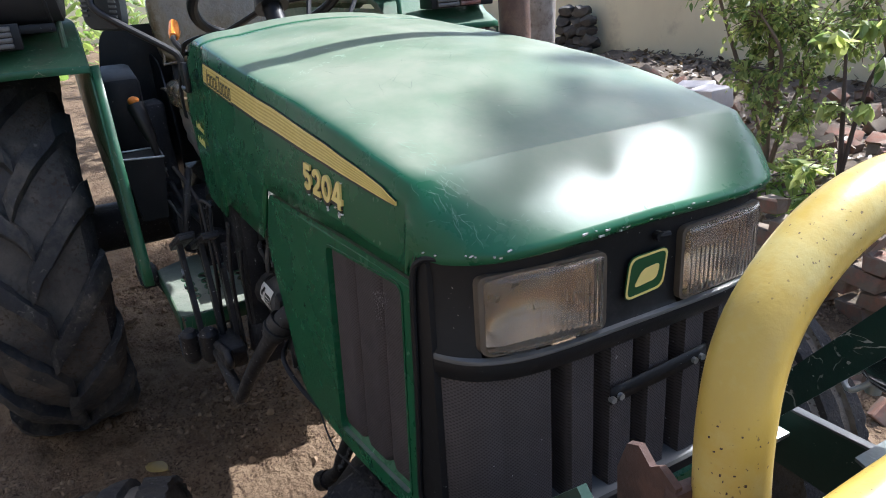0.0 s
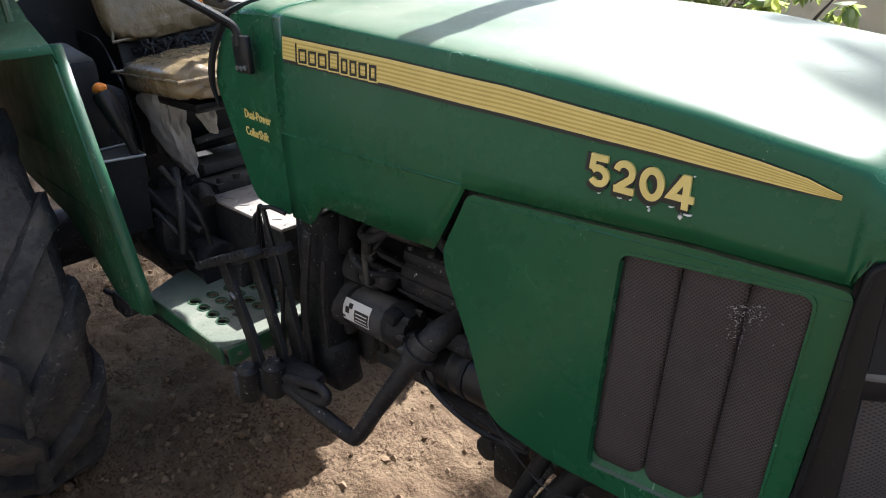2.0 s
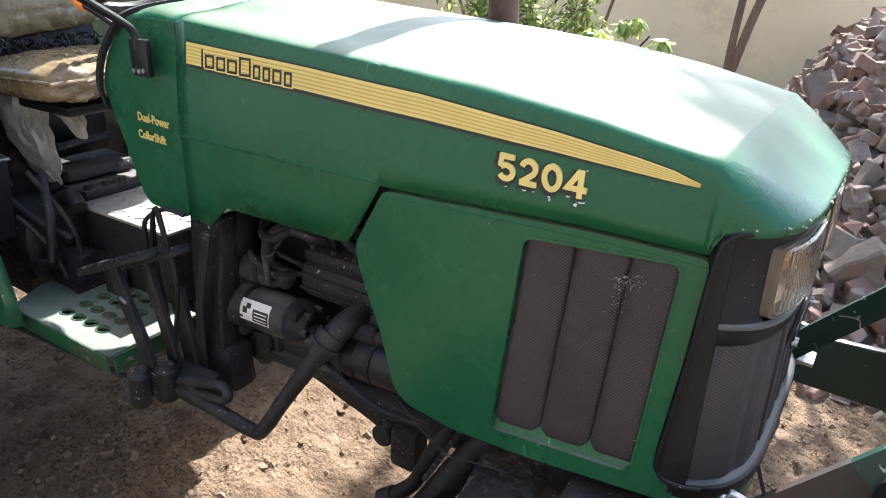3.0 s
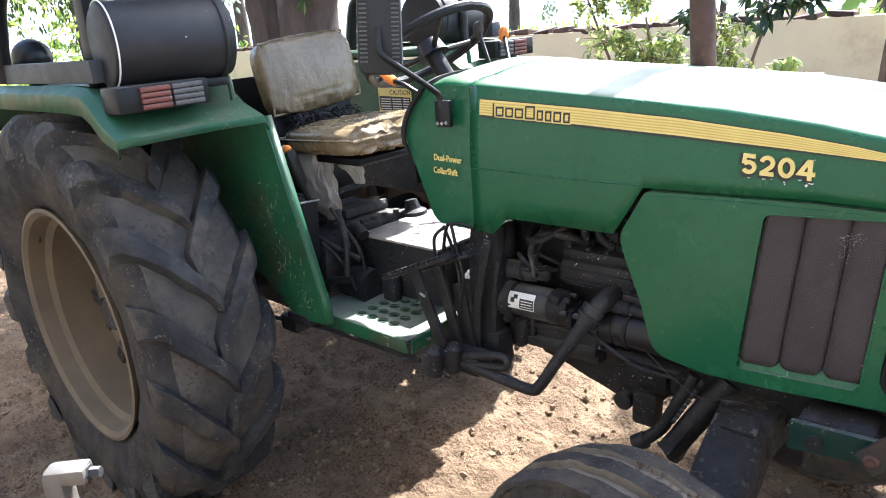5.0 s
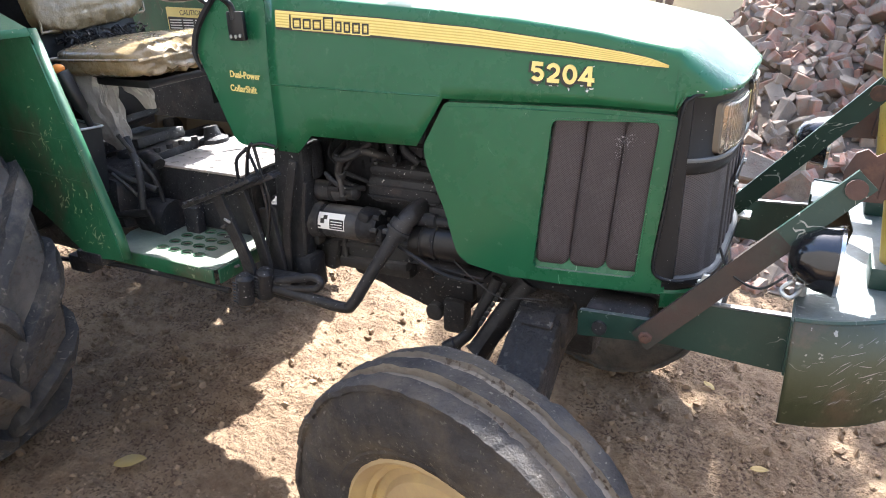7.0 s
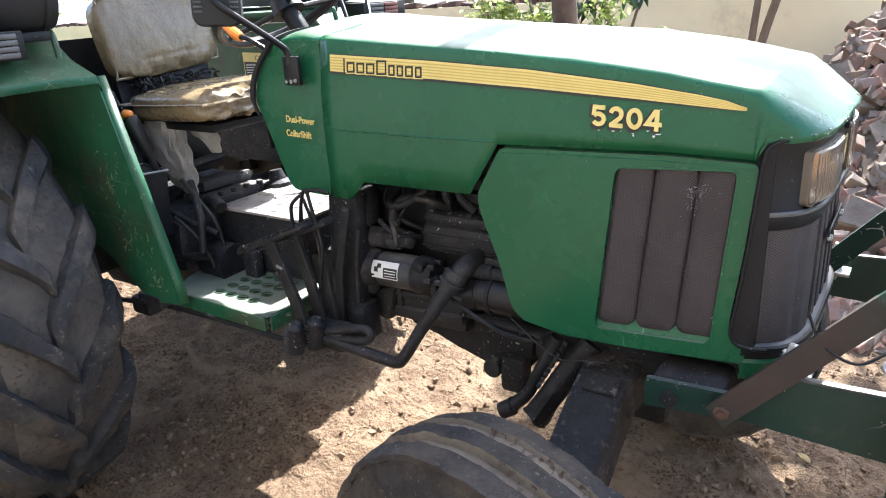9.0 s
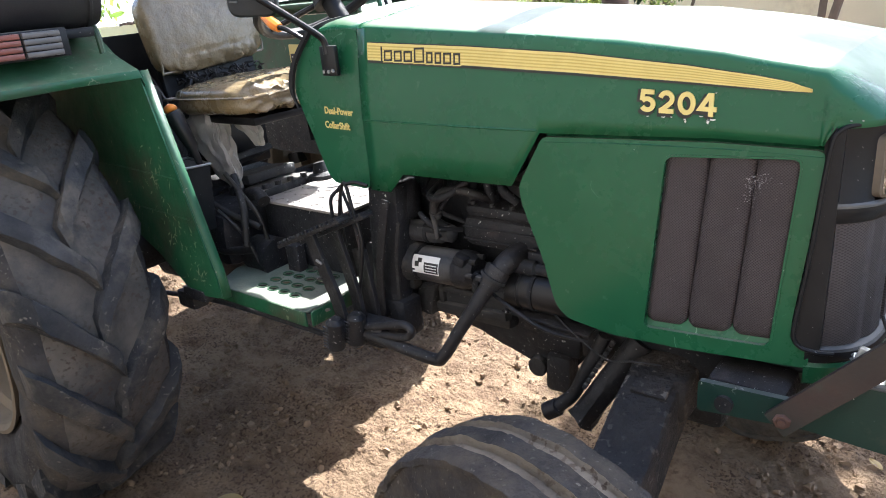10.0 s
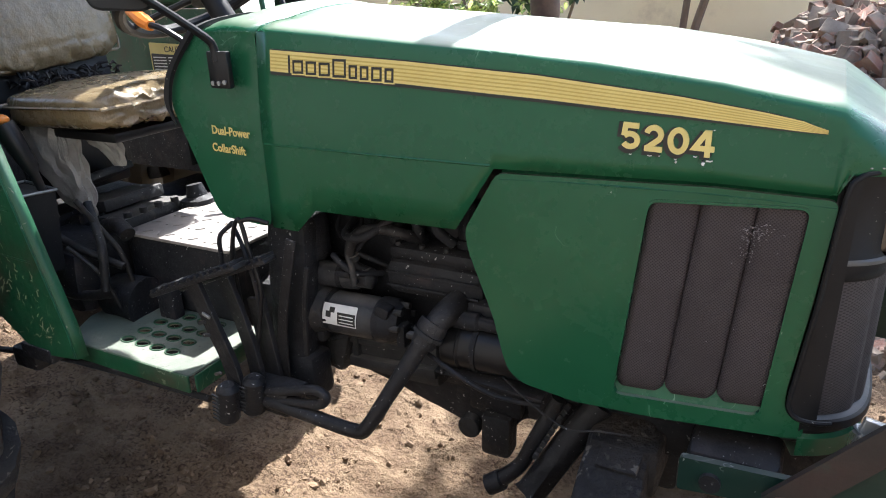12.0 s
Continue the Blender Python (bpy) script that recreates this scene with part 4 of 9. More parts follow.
def build_nose():
    bm = bm_new()
    wrap(bm, ((1.186, -0.012), (1.186, -0.003), (1.172, -0.002), (1.160, -0.004), (1.074, -0.004), (1.068, 0.000), (1.062, 0.003), (1.056, 0.003), (1.046, 0.001), (1.038, -0.003), (1.034, -0.018)), curve=front_curve(220))
    # openings for the two lamps
    gone = [f for f in bm.faces if 1.070 < f.calc_center_median().z < 1.162 and all(0.068 < -v.co.y < 0.213 or 0.048 < v.co.y < 0.193 for v in f.verts)]
    bmesh.ops.delete(bm, geom=gone, context="FACES")
    fascia = part("lamp_fascia", bm, BLACK, tractor, "scuffed black plastic headlamp surround", 40)
    bm = bm_new()
    wrap(bm, ((1.0690, 0.0000), (1.0665, 0.0040), (1.0630, 0.0046), (1.0615, 0.0036)))
    part("fascia_ledge", bm, GREY_TRIM, fascia, "grey ledge below the lamps")
    # ribbed screen below the lamps
    fine = front_curve(260)
    length = [0.0]
    for (a, _), (b, _) in zip(fine, fine[1:]):
        length.append(length[-1] + (b - a).length)
    total = length[-1]
    bm = bm_new()
    rings = []
    for z in (0.836, 0.846, 0.90, 0.97, 1.03, 1.046):
        row = []
        for (p, n), s in zip(fine, length):
            q = min(s, total - s)
            ph = ((s - total / 2) / 0.060) % 1.0
            rib = (1.0 if s < total / 2 or abs(p.y) > 0.17 else 0.97) if abs(p.y) > 0.140 else min(1.0, max(0.0, 9.0 * (0.33 - abs(ph - 0.5)) + 0.5))
            crease = 0.004 * max(0.0, 1 - abs(q - 0.10) / 0.02)
            row.append(p + n * (-0.048 + 0.042 * rib - crease) + Vector((0, 0, z)))
        rings.append(row)
    loft(bm, rings, False)
    part("front_screen", bm, MESH_FRONT, tractor, "black perforated front screen with upright ribs", 30)
    bm = bm_new()
    wrap(bm, ((0.850, -0.060), (0.838, -0.050), (0.834, -0.006), (0.828, 0.004), (0.816, 0.005), (0.808, -0.002), (0.806, -0.02)))
    part("screen_sill", bm, BLACK, tractor, "grey weathered sill under the front screen")
    bm = bm_new()
    wrap(bm, ((0.8395, -0.050), (0.8350, -0.006), (0.8315, 0.0005)))
    part("sill_edge", bm, GREY_TRIM, tractor)
    # black upright corner trims
    for sign in (-1, 1):
        bm = bm_new()
        plate(bm, rounded([(1.828, 0.846), (1.837, 0.832), (1.866, 0.828), (1.870, 1.178), (1.853, 1.182), (1.8525, 1.146), (1.8415, 1.005), (1.8275, 0.872)], 0.005), 0.012, lambda u, v, d: Vector((u, sign * (lerp_at(u, ((1.82, 0.2605), (1.848, 0.2590), (1.87, 0.2500))) - d), v)))
        part("corner_trim", bm, BLACK, tractor)
    bm = bm_new()
    wrap(bm, ((0.806, -0.004), (0.800, 0.000), (0.770, -0.002), (0.762, -0.012), (0.760, -0.05)))
    part("nose_base", bm, GREEN, tractor, "green strip below the front screen")
    # rounded edge of the black nose frame, down both flanks and along the sill
    for sign in (-1, 1):
        bm = bm_new()
        tube(bm, [(1.885, sign * 0.2440, 1.184), (1.866, sign * 0.2550, 1.178), (1.8545, sign * 0.2600, 1.150), (1.8435, sign * 0.2615, 1.005), (1.8300, sign * 0.2625, 0.874), (1.8305, sign * 0.2620, 0.848), (1.842, sign * 0.2610, 0.834), (1.864, sign * 0.2550, 0.829), (1.884, sign * 0.2450, 0.827)], 0.0036, 8, 5)
        part("frame_edge", bm, BLACK, tractor)
    # the cross bar screwed to the ribs
    bm = bm_new()
    curve = [(p, n) for p, n in NOSE if -0.060 < p.y < 0.105]
    for lo, hi, off in ((0.963, 0.985, 0.002),):
        loft(bm, [[p + n * off + Vector((0, 0, z + (p.y + 0.05) * 0.06)) for p, n in curve] for z in (lo, hi)], False)
    bar = part("cross_bar", bm, BLACK, tractor, "small black bar screwed across the ribs")
    thick = bar.modifiers.new("thickness", "SOLIDIFY")
    thick.thickness = 0.003
    for y in (-0.052, -0.040, 0.082, 0.095):
        bm = bm_new()
        tube(bm, [(front_x(y) + 0.000, y, 0.974 + y * 0.06), (front_x(y) + 0.007, y, 0.974 + y * 0.06)], 0.0042, 8)
        part("screw", bm, STEEL, bar)
    # badge: a plain rounded green plate, yellow rim and one plain yellow shape
    def badge_at(u, v, d):
        return Vector((front_x(0.0) + 0.001 + d, u - 0.006, v))
    bm = bm_new()
    shield = rounded([(-0.0325, 1.094), (0.0275, 1.098), (0.0345, 1.148), (-0.0255, 1.146)], 0.012)
    plate(bm, shield, 0.0015, badge_at)
    badge = part("badge", bm, BADGE_GREEN, fascia, "green badge plate with a yellow rim")
    bm = bm_new()
    inner = rounded([(-0.0315, 1.095), (0.0265, 1.099), (0.0335, 1.147), (-0.0245, 1.145)], 0.011)
    inner2 = rounded([(-0.0290, 1.0975), (0.0242, 1.1015), (0.0310, 1.1445), (-0.0222, 1.1425)], 0.010)
    plate(bm, inner, 0.0022, badge_at, [inner2])
    part("badge_rim", bm, YELLOW, fascia)
    bm = bm_new()
    plate(bm, rounded([(-0.019, 1.108), (0.016, 1.112), (0.021, 1.131), (-0.006, 1.128)], 0.007), 0.0022, badge_at)
    part("badge_shape", bm, YELLOW, fascia)
    bm = bm_new()
    tube(bm, [(1.932, 0.012, 1.163), (1.939, 0.012, 1.163)], 0.006, 10)
    tube(bm, [(1.936, 0.012, 1.163), (1.938, 0.026, 1.163)], 0.004, 8)
    part("lamp_latch", bm, BLACK, fascia)
    return fascia


build_nose()


def build_headlamp(sign):
    """A boxed rectangular headlamp with a fluted, hazy lens."""
    y0, y1 = (0.066, 0.215) if sign < 0 else (0.046, 0.195)
    bm = bm_new()

    def place(u, v, d):
        return Vector((front_x(u) - 0.006 + d, sign * u, v))
    outer = rounded([(y0, 1.072), (y1, 1.072), (y1, 1.166), (y0, 1.166)], 0.012)
    hole = rounded([(y0 + 0.005, 1.077), (y1 - 0.005, 1.077), (y1 - 0.005, 1.161), (y0 + 0.005, 1.161)], 0.009)
    plate(bm, outer, 0.011, place, [hole])
    lamp = part("headlamp", bm, LAMP_RIM, tractor, "rectangular headlamp with a hazy fluted lens")
    bm = bm_new()
    rings = []
    for i in range(9):
        v = i / 8
        rings.append([Vector((front_x(y0 + (y1 - y0) * u / 16) - 0.012 - 0.030 * (1 - max(abs(v - 0.5) * 2, abs(u / 8 - 1)) ** 2.5), sign * (y0 + 0.004 + (y1 - y0 - 0.008) * u / 16), 1.076 + 0.086 * v)) for u in range(17)])
    loft(bm, rings, False)
    part("reflector", bm, REFLECTOR, lamp)
    bm = bm_new()
    rings = []
    for i in range(41):
        v = i / 40
        row = []
        for u in range(121):
            s = u / 120
            y = y0 + 0.003 + (y1 - y0 - 0.006) * s
            edge = min(s, 1 - s, v, 1 - v)
            flute = (0.00030 * math.sin(s * 120) * (1.0 if v < 0.72 else 0.25) + 0.00012 * math.sin(v * 40)) * (1 if edge > 0.06 else 0)
            row.append(Vector((front_x(y) + 0.001 + 0.009 * min(1.0, edge / 0.05) ** 0.5 + flute, sign * y, 1.074 + 0.090 * v)))
        rings.append(row)
    loft(bm, rings, False)
    lens = part("lens", bm, LENS, lamp, "hazy fluted glass", 60)
    lens.visible_shadow = False
    th = lens.modifiers.new("thickness", "SOLIDIFY")
    th.thickness = 0.003


for sign in (-1, 1):
    build_headlamp(sign)


def build_chips():
    """Small pale chips where the paint has come off the hood's lip and the brow's corners."""
    rng = random.Random(8)
    bm = bm_new()
    for k in range(26):
        y = 0.255 * math.sin(radians(rng.uniform(-84, 84)))
        c = Vector((front_x(y) + 0.0088, y * 1.02, 1.190 + rng.choice((0, 0, 0.002, 0.004)) - 0.004 * rng.random()))
        size = (0.0020, rng.uniform(0.0015, 0.004) * (2.0 if rng.random() < 0.2 else 0.8), rng.uniform(0.0008, 0.002))
        box(bm, c, size, 0.0, turned(0, 0, -math.degrees(math.atan2(y * 0.55, 0.262))))
    tagged(part("paint_chip", bm, CLOTH, hood), kind="stuff")


def build_scratches():
    """Fine pale scratches in the nose's paint and a few long dull ones on the dusty hood top, laid on its surface."""
    rng = random.Random(17)
    me = hood.data
    tree = BVHTree.FromPolygons([v.co for v in me.vertices], [p.vertices for p in me.polygons])
    groups = (("paint_scratch", SCRATCH_PALE, ((1.872, -0.216, 0.020, 0.014, 34, 0.012, 20), (1.83, -0.217, 0.035, 0.010, 26, 0.014, 10), (1.91, -0.12, 0.006, 0.08, 16, 0.007, 90), (1.70, -0.222, 0.06, 0.012, 14, 0.022, 5))),
              ("dust_scratch", SCRATCH_DULL, ((1.52, -0.12, 0.12, 0.07, 36, 0.040, 20), (1.25, 0.0, 0.15, 0.12, 10, 0.050, 150), (1.70, -0.02, 0.07, 0.12, 16, 0.035, 60))))
    for name, material, clusters in groups:
        bm = bm_new()
        for cx, cy, sx, sy, n, length, heading in clusters:
            for _ in range(n):
                x, y, a = cx + rng.gauss(0, sx), cy + rng.gauss(0, sy), radians(heading + rng.gauss(0, 28))
                half, w = length * rng.uniform(0.25, 0.8), rng.uniform(0.00010, 0.00026)
                pts = []
                for t in (-1, -0.3, 0.4, 1):
                    hit, normal, _, _ = tree.ray_cast(Vector((x + math.cos(a) * half * t, y + math.sin(a) * half * t + 0.001 * math.sin(3 * t), 1.6)), Vector((0, 0, -1)))
                    if hit and normal.z > 0.25:
                        pts.append((hit + normal * 0.0007, normal))
                if len(pts) < 4:
                    continue
                d = (pts[-1][0] - pts[0][0]).normalized()
                loft(bm, [[p + nn.cross(d) * w * k, p - nn.cross(d) * w * k] for (p, nn), k in zip(pts, (0.2, 1, 0.9, 0.15))], False)
        tagged(part(name, bm, material, hood), kind="stuff")


build_scratches()
build_chips()


# ---- tractor: dash cowl, seat, fenders ----
def build_cowl():
    outline = [(0.9583, 1.006), (0.843, 1.010), (0.824, 1.026), (0.741, 1.223), (0.757, 1.275), (0.812, 1.345), (0.9583, 1.347)]
    first = None
    for sign in (-1, 1):
        bm = bm_new()
        plate(bm, rounded(outline, 0.02), 0.005, lambda u, v, d: Vector((u, sign * (side_w(u, v) - d), v)))
        piece = part("cowl_side", bm, GREEN, tractor, "green dash cowl flank")
        first = first or piece
    bm = bm_new()
    rings = []
    for x, crown in ((0.9583, 1.3782), (0.935, 1.3800), (0.905, 1.3850), (0.875, 1.3865), (0.845, 1.381), (0.815, 1.360)):
        half = section(x, 1.338, 1.345, crown, 1)
        rings.append([(x, y, z) for y, z in both_sides(half)])
    loft(bm, rings, False)
    top = part("cowl_top", bm, GREEN, tractor, "rounded green dash cover")
    thick = top.modifiers.new("thickness", "SOLIDIFY")
    thick.thickness, thick.offset = 0.004, -1
    bm = bm_new()
    right = [(0.760, -0.2905, 1.180), (0.741, -0.2900, 1.223), (0.755, -0.2860, 1.275), (0.795, -0.2780, 1.328), (0.815, -0.264, 1.352)]
    line = spline(right + [(0.815, -0.18, 1.366), (0.815, 0, 1.370), (0.815, 0.18, 1.366)] + [(x, -y, z) for x, y, z in right[::-1]], 4)
    rings = []
    for i, p in enumerate(line):
        wide = 0.010 * min(1.0, i / 5, (len(line) - 1 - i) / 5) + 0.002
        rings.append([p + Vector((-0.004, 0, 0)), p + Vector((0, (-0.003 if p.y < 0 else 0.003), 0.002)), p + Vector((wide, (-0.002 if p.y < 0 else 0.002), 0.003)), p + Vector((wide, 0.004 if p.y < 0 else -0.004, -0.003))])
    loft(bm, rings, True, True)
    part("edge_rubber", bm, BLACK, tractor, "black rubber edging of the dash")
    bm = bm_new()
    loft(bm, [[(0.76, -0.27, 1.10), (0.76, 0.27, 1.10)], [(0.752, -0.27, 1.25), (0.752, 0.27, 1.25)], [(0.825, -0.25, 1.345), (0.825, 0.25, 1.345)]], False)
    part("instrument_panel", bm, BLACK, tractor, "black instrument panel")
    for words, z, size, x in (("Dual-Power", 1.1705, 0.0215, 0.8405), ("CollarShift", 1.1385, 0.0215, 0.8365)):
        lettering("wording", words, size, YELLOW, first, lambda u, v, d, x0=x, z0=z: on_side(x0 + u, z0 + v - 0.03 * u, 0.0006 + d), 0.0004, 0.0005, 0.88)
    # mirror bracket, arm and shell
    bm = bm_new()
    box(bm, (0.896, -0.297, 1.286), (0.046, 0.012, 0.062), 0.003)
    bracket = part("mirror_bracket", bm, BLACK_GLOSS, tractor)
    for x, z in ((0.882, 1.264), (0.896, 1.264), (0.909, 1.266)):
        bm = bm_new()
        tube(bm, [(x, -0.300, z), (x, -0.306, z)], 0.0042, 8)
        part("bolt", bm, STEEL, bracket)
    bm = bm_new()
    tube(bm, [(0.892, -0.300, 1.300), (0.890, -0.300, 1.325), (0.886, -0.318, 1.345), (0.872, -0.400, 1.402), (0.858, -0.436, 1.432), (0.850, -0.438, 1.455), (0.845, -0.428, 1.490)], 0.0072, 10, 5)
    part("mirror_arm", bm, BLACK_GLOSS, tractor, "bent black mirror arm")
    face = look((0.828, -0.408, 1.492), (1.75, -1.40, 1.50)) @ turned(0, 0, 4) @ Matrix.Diagonal((0.82, 1.06, 0.9, 1))
    bm = bm_new()
    shell = rounded([(-0.062, -0.098), (0.062, -0.098), (0.058, 0.098), (-0.058, 0.098)], 0.030, 6)
    rings = []
    for k, depth in ((1.0, 0.0), (1.0, -0.010), (0.96, -0.018), (0.80, -0.023), (0.0, -0.024)):
        rings.append([face @ Vector((u * k, v * k, depth)) for u, v in shell])
    loft(bm, rings, True)
    mirror = part("mirror_shell", bm, MIRROR_BACK, tractor, "ribbed grey back of the wing mirror")
    for side in (-1, 1):
        for k in range(17):
            bm = bm_new()
            box(bm, (0, 0, 0), (0.020, 0.0035, 0.004), 0.0)
            for v in bm.verts:
                v.co = face @ (v.co + Vector((side * 0.043, -0.070 + 0.0088 * k, -0.0250)))
            part("rib", bm, MIRROR_RIB, mirror)
    bm = bm_new()
    plate(bm, shell, 0.001, lambda u, v, d: face @ Vector((u * 0.95, v * 0.95, 0.001 + d)))
    part("mirror_glass", bm, CHROME, mirror, "mirror glass")
    bm = bm_new()
    plate(bm, [(-0.004, 0.062), (0.018, 0.062), (0.018, 0.074), (-0.004, 0.074)], 0.001, lambda u, v, d: face @ Vector((u, v, -0.0248 - d)))
    part("sticker", bm, AMBER, mirror, "small dull red sticker")
    # steering wheel
    hub = Vector((0.595, -0.01, 1.425))
    tilt = Matrix.Translation(hub) @ turned(0, -32, 0)
    bm = bm_new()
    tube(bm, [tilt @ Vector((0.19 * math.cos(a), 0.19 * math.sin(a), 0)) for a in (2 * math.pi * k / 40 for k in range(41))], 0.0135, 10, caps=False)
    wheel = part("steering_wheel", bm, BLACK, tractor, "black steering wheel")
    for k in range(3):
        a = radians(90 + 120 * k)
        bm = bm_new()
        tube(bm, [tilt @ Vector((0, 0, -0.02)), tilt @ Vector((0.185 * math.cos(a), 0.185 * math.sin(a), 0))], 0.008, 8)
        part("spoke", bm, BLACK_GLOSS, wheel)
    bm = bm_new()
    tube(bm, [tilt @ Vector((0, 0, 0.012)), tilt @ Vector((0, 0, -0.03))], [0.035, 0.045], 16)
    tube(bm, [tilt @ Vector((0, 0, -0.03)), (0.77, 0, 1.16)], 0.025, 12)
    part("steering_column", bm, BLACK_GLOSS, tractor)
    # hand throttle and gear stalks
    bm = bm_new()
    tube(bm, [(0.80, -0.27, 1.325), (0.760, -0.285, 1.352), (0.715, -0.275, 1.358)], 0.006, 8, 4)
    lever = part("throttle_lever", bm, BLACK_GLOSS, tractor)
    bm = bm_new()
    tube(bm, [(0.722, -0.277, 1.357), (0.695, -0.270, 1.366), (0.655, -0.262, 1.385)], [0.010, 0.014, 0.010], 10, 4)
    part("grip", bm, ORANGE, lever, "orange plastic grip")
    for a, b in (((0.78, 0.12, 1.35), (0.70, 0.20, 1.44)), ((0.79, 0.02, 1.36), (0.72, 0.06, 1.46))):
        bm = bm_new()
        tube(bm, [a, b], 0.006, 8)
        stalk = part("control_stalk", bm, BLACK_GLOSS, tractor)
        bm = bm_new()
        blob(bm, b, (0.016, 0.016, 0.024), 0.1)
        part("grip", bm, ORANGE if a[1] > 0.1 else BROWN, stalk)


build_cowl()


def solid(name, shapes, material, label="", lump=0.0, sharp=35.0, parent=None):
    """One part out of boxes ("b", centre, size, bevel, turn) and bars ("t", points, radius, smooth)."""
    bm = bm_new()
    for s in shapes:
        if s[0] == "b":
            box(bm, s[1], s[2], s[3] if len(s) > 3 else 0.006, s[4] if len(s) > 4 else None)
        else:
            tube(bm, s[1], s[2], 14, s[3] if len(s) > 3 else 0)
    if lump:
        bmesh.ops.subdivide_edges(bm, edges=[e for e in bm.edges if e.calc_length() > 0.05], cuts=2, use_grid_fill=True)
        lumpy(bm, lump, 14)
    return part(name, bm, material, parent or tractor, label, sharp)


def cushion(bm, size, m, puff, seed, fold=0.13, panel=0.0):
    """A stuffed, creased pad: size (x, y, z) about its middle; fold: gathers at its ends; panel: depth of the seam round its raised middle."""
    bmesh.ops.create_cube(bm, size=2.0)
    bmesh.ops.subdivide_edges(bm, edges=bm.edges[:], cuts=34, use_grid_fill=True)
    for v in bm.verts:
        x, y, z = v.co
        k = 5.0
        r = (abs(x) ** k + abs(y) ** k + abs(z) ** k) ** (1 / k)
        x, y, z = x / r, y / r, z / r
        bulge = 1 + puff * (1 - x * x) * (1 - y * y) * 2.0 * (1 if z > 0 else 0.3)
        crease = fold * noise.noise(Vector((x * 2.2, y * 11.0, z * 2 + seed))) * (max(0.0, x) ** 3 + 0.3 * abs(x) ** 2 + 0.10) + 0.06 * noise.noise(Vector((x * 12, y * 16, seed))) * abs(x)
        seam = panel * math.exp(-((max(abs(x) / 0.60, abs(y) / 0.66) - 1) / 0.07) ** 2) * (1 if z > 0.4 else 0)
        slack = 1 + 0.05 * noise.noise(Vector((y * 7, z * 3, seed * 2))) * max(0.0, x) ** 2
        v.co = m @ Vector((x * slack * size[0] / 2, y * size[1] / 2, z * size[2] / 2 * (bulge + crease - seam)))


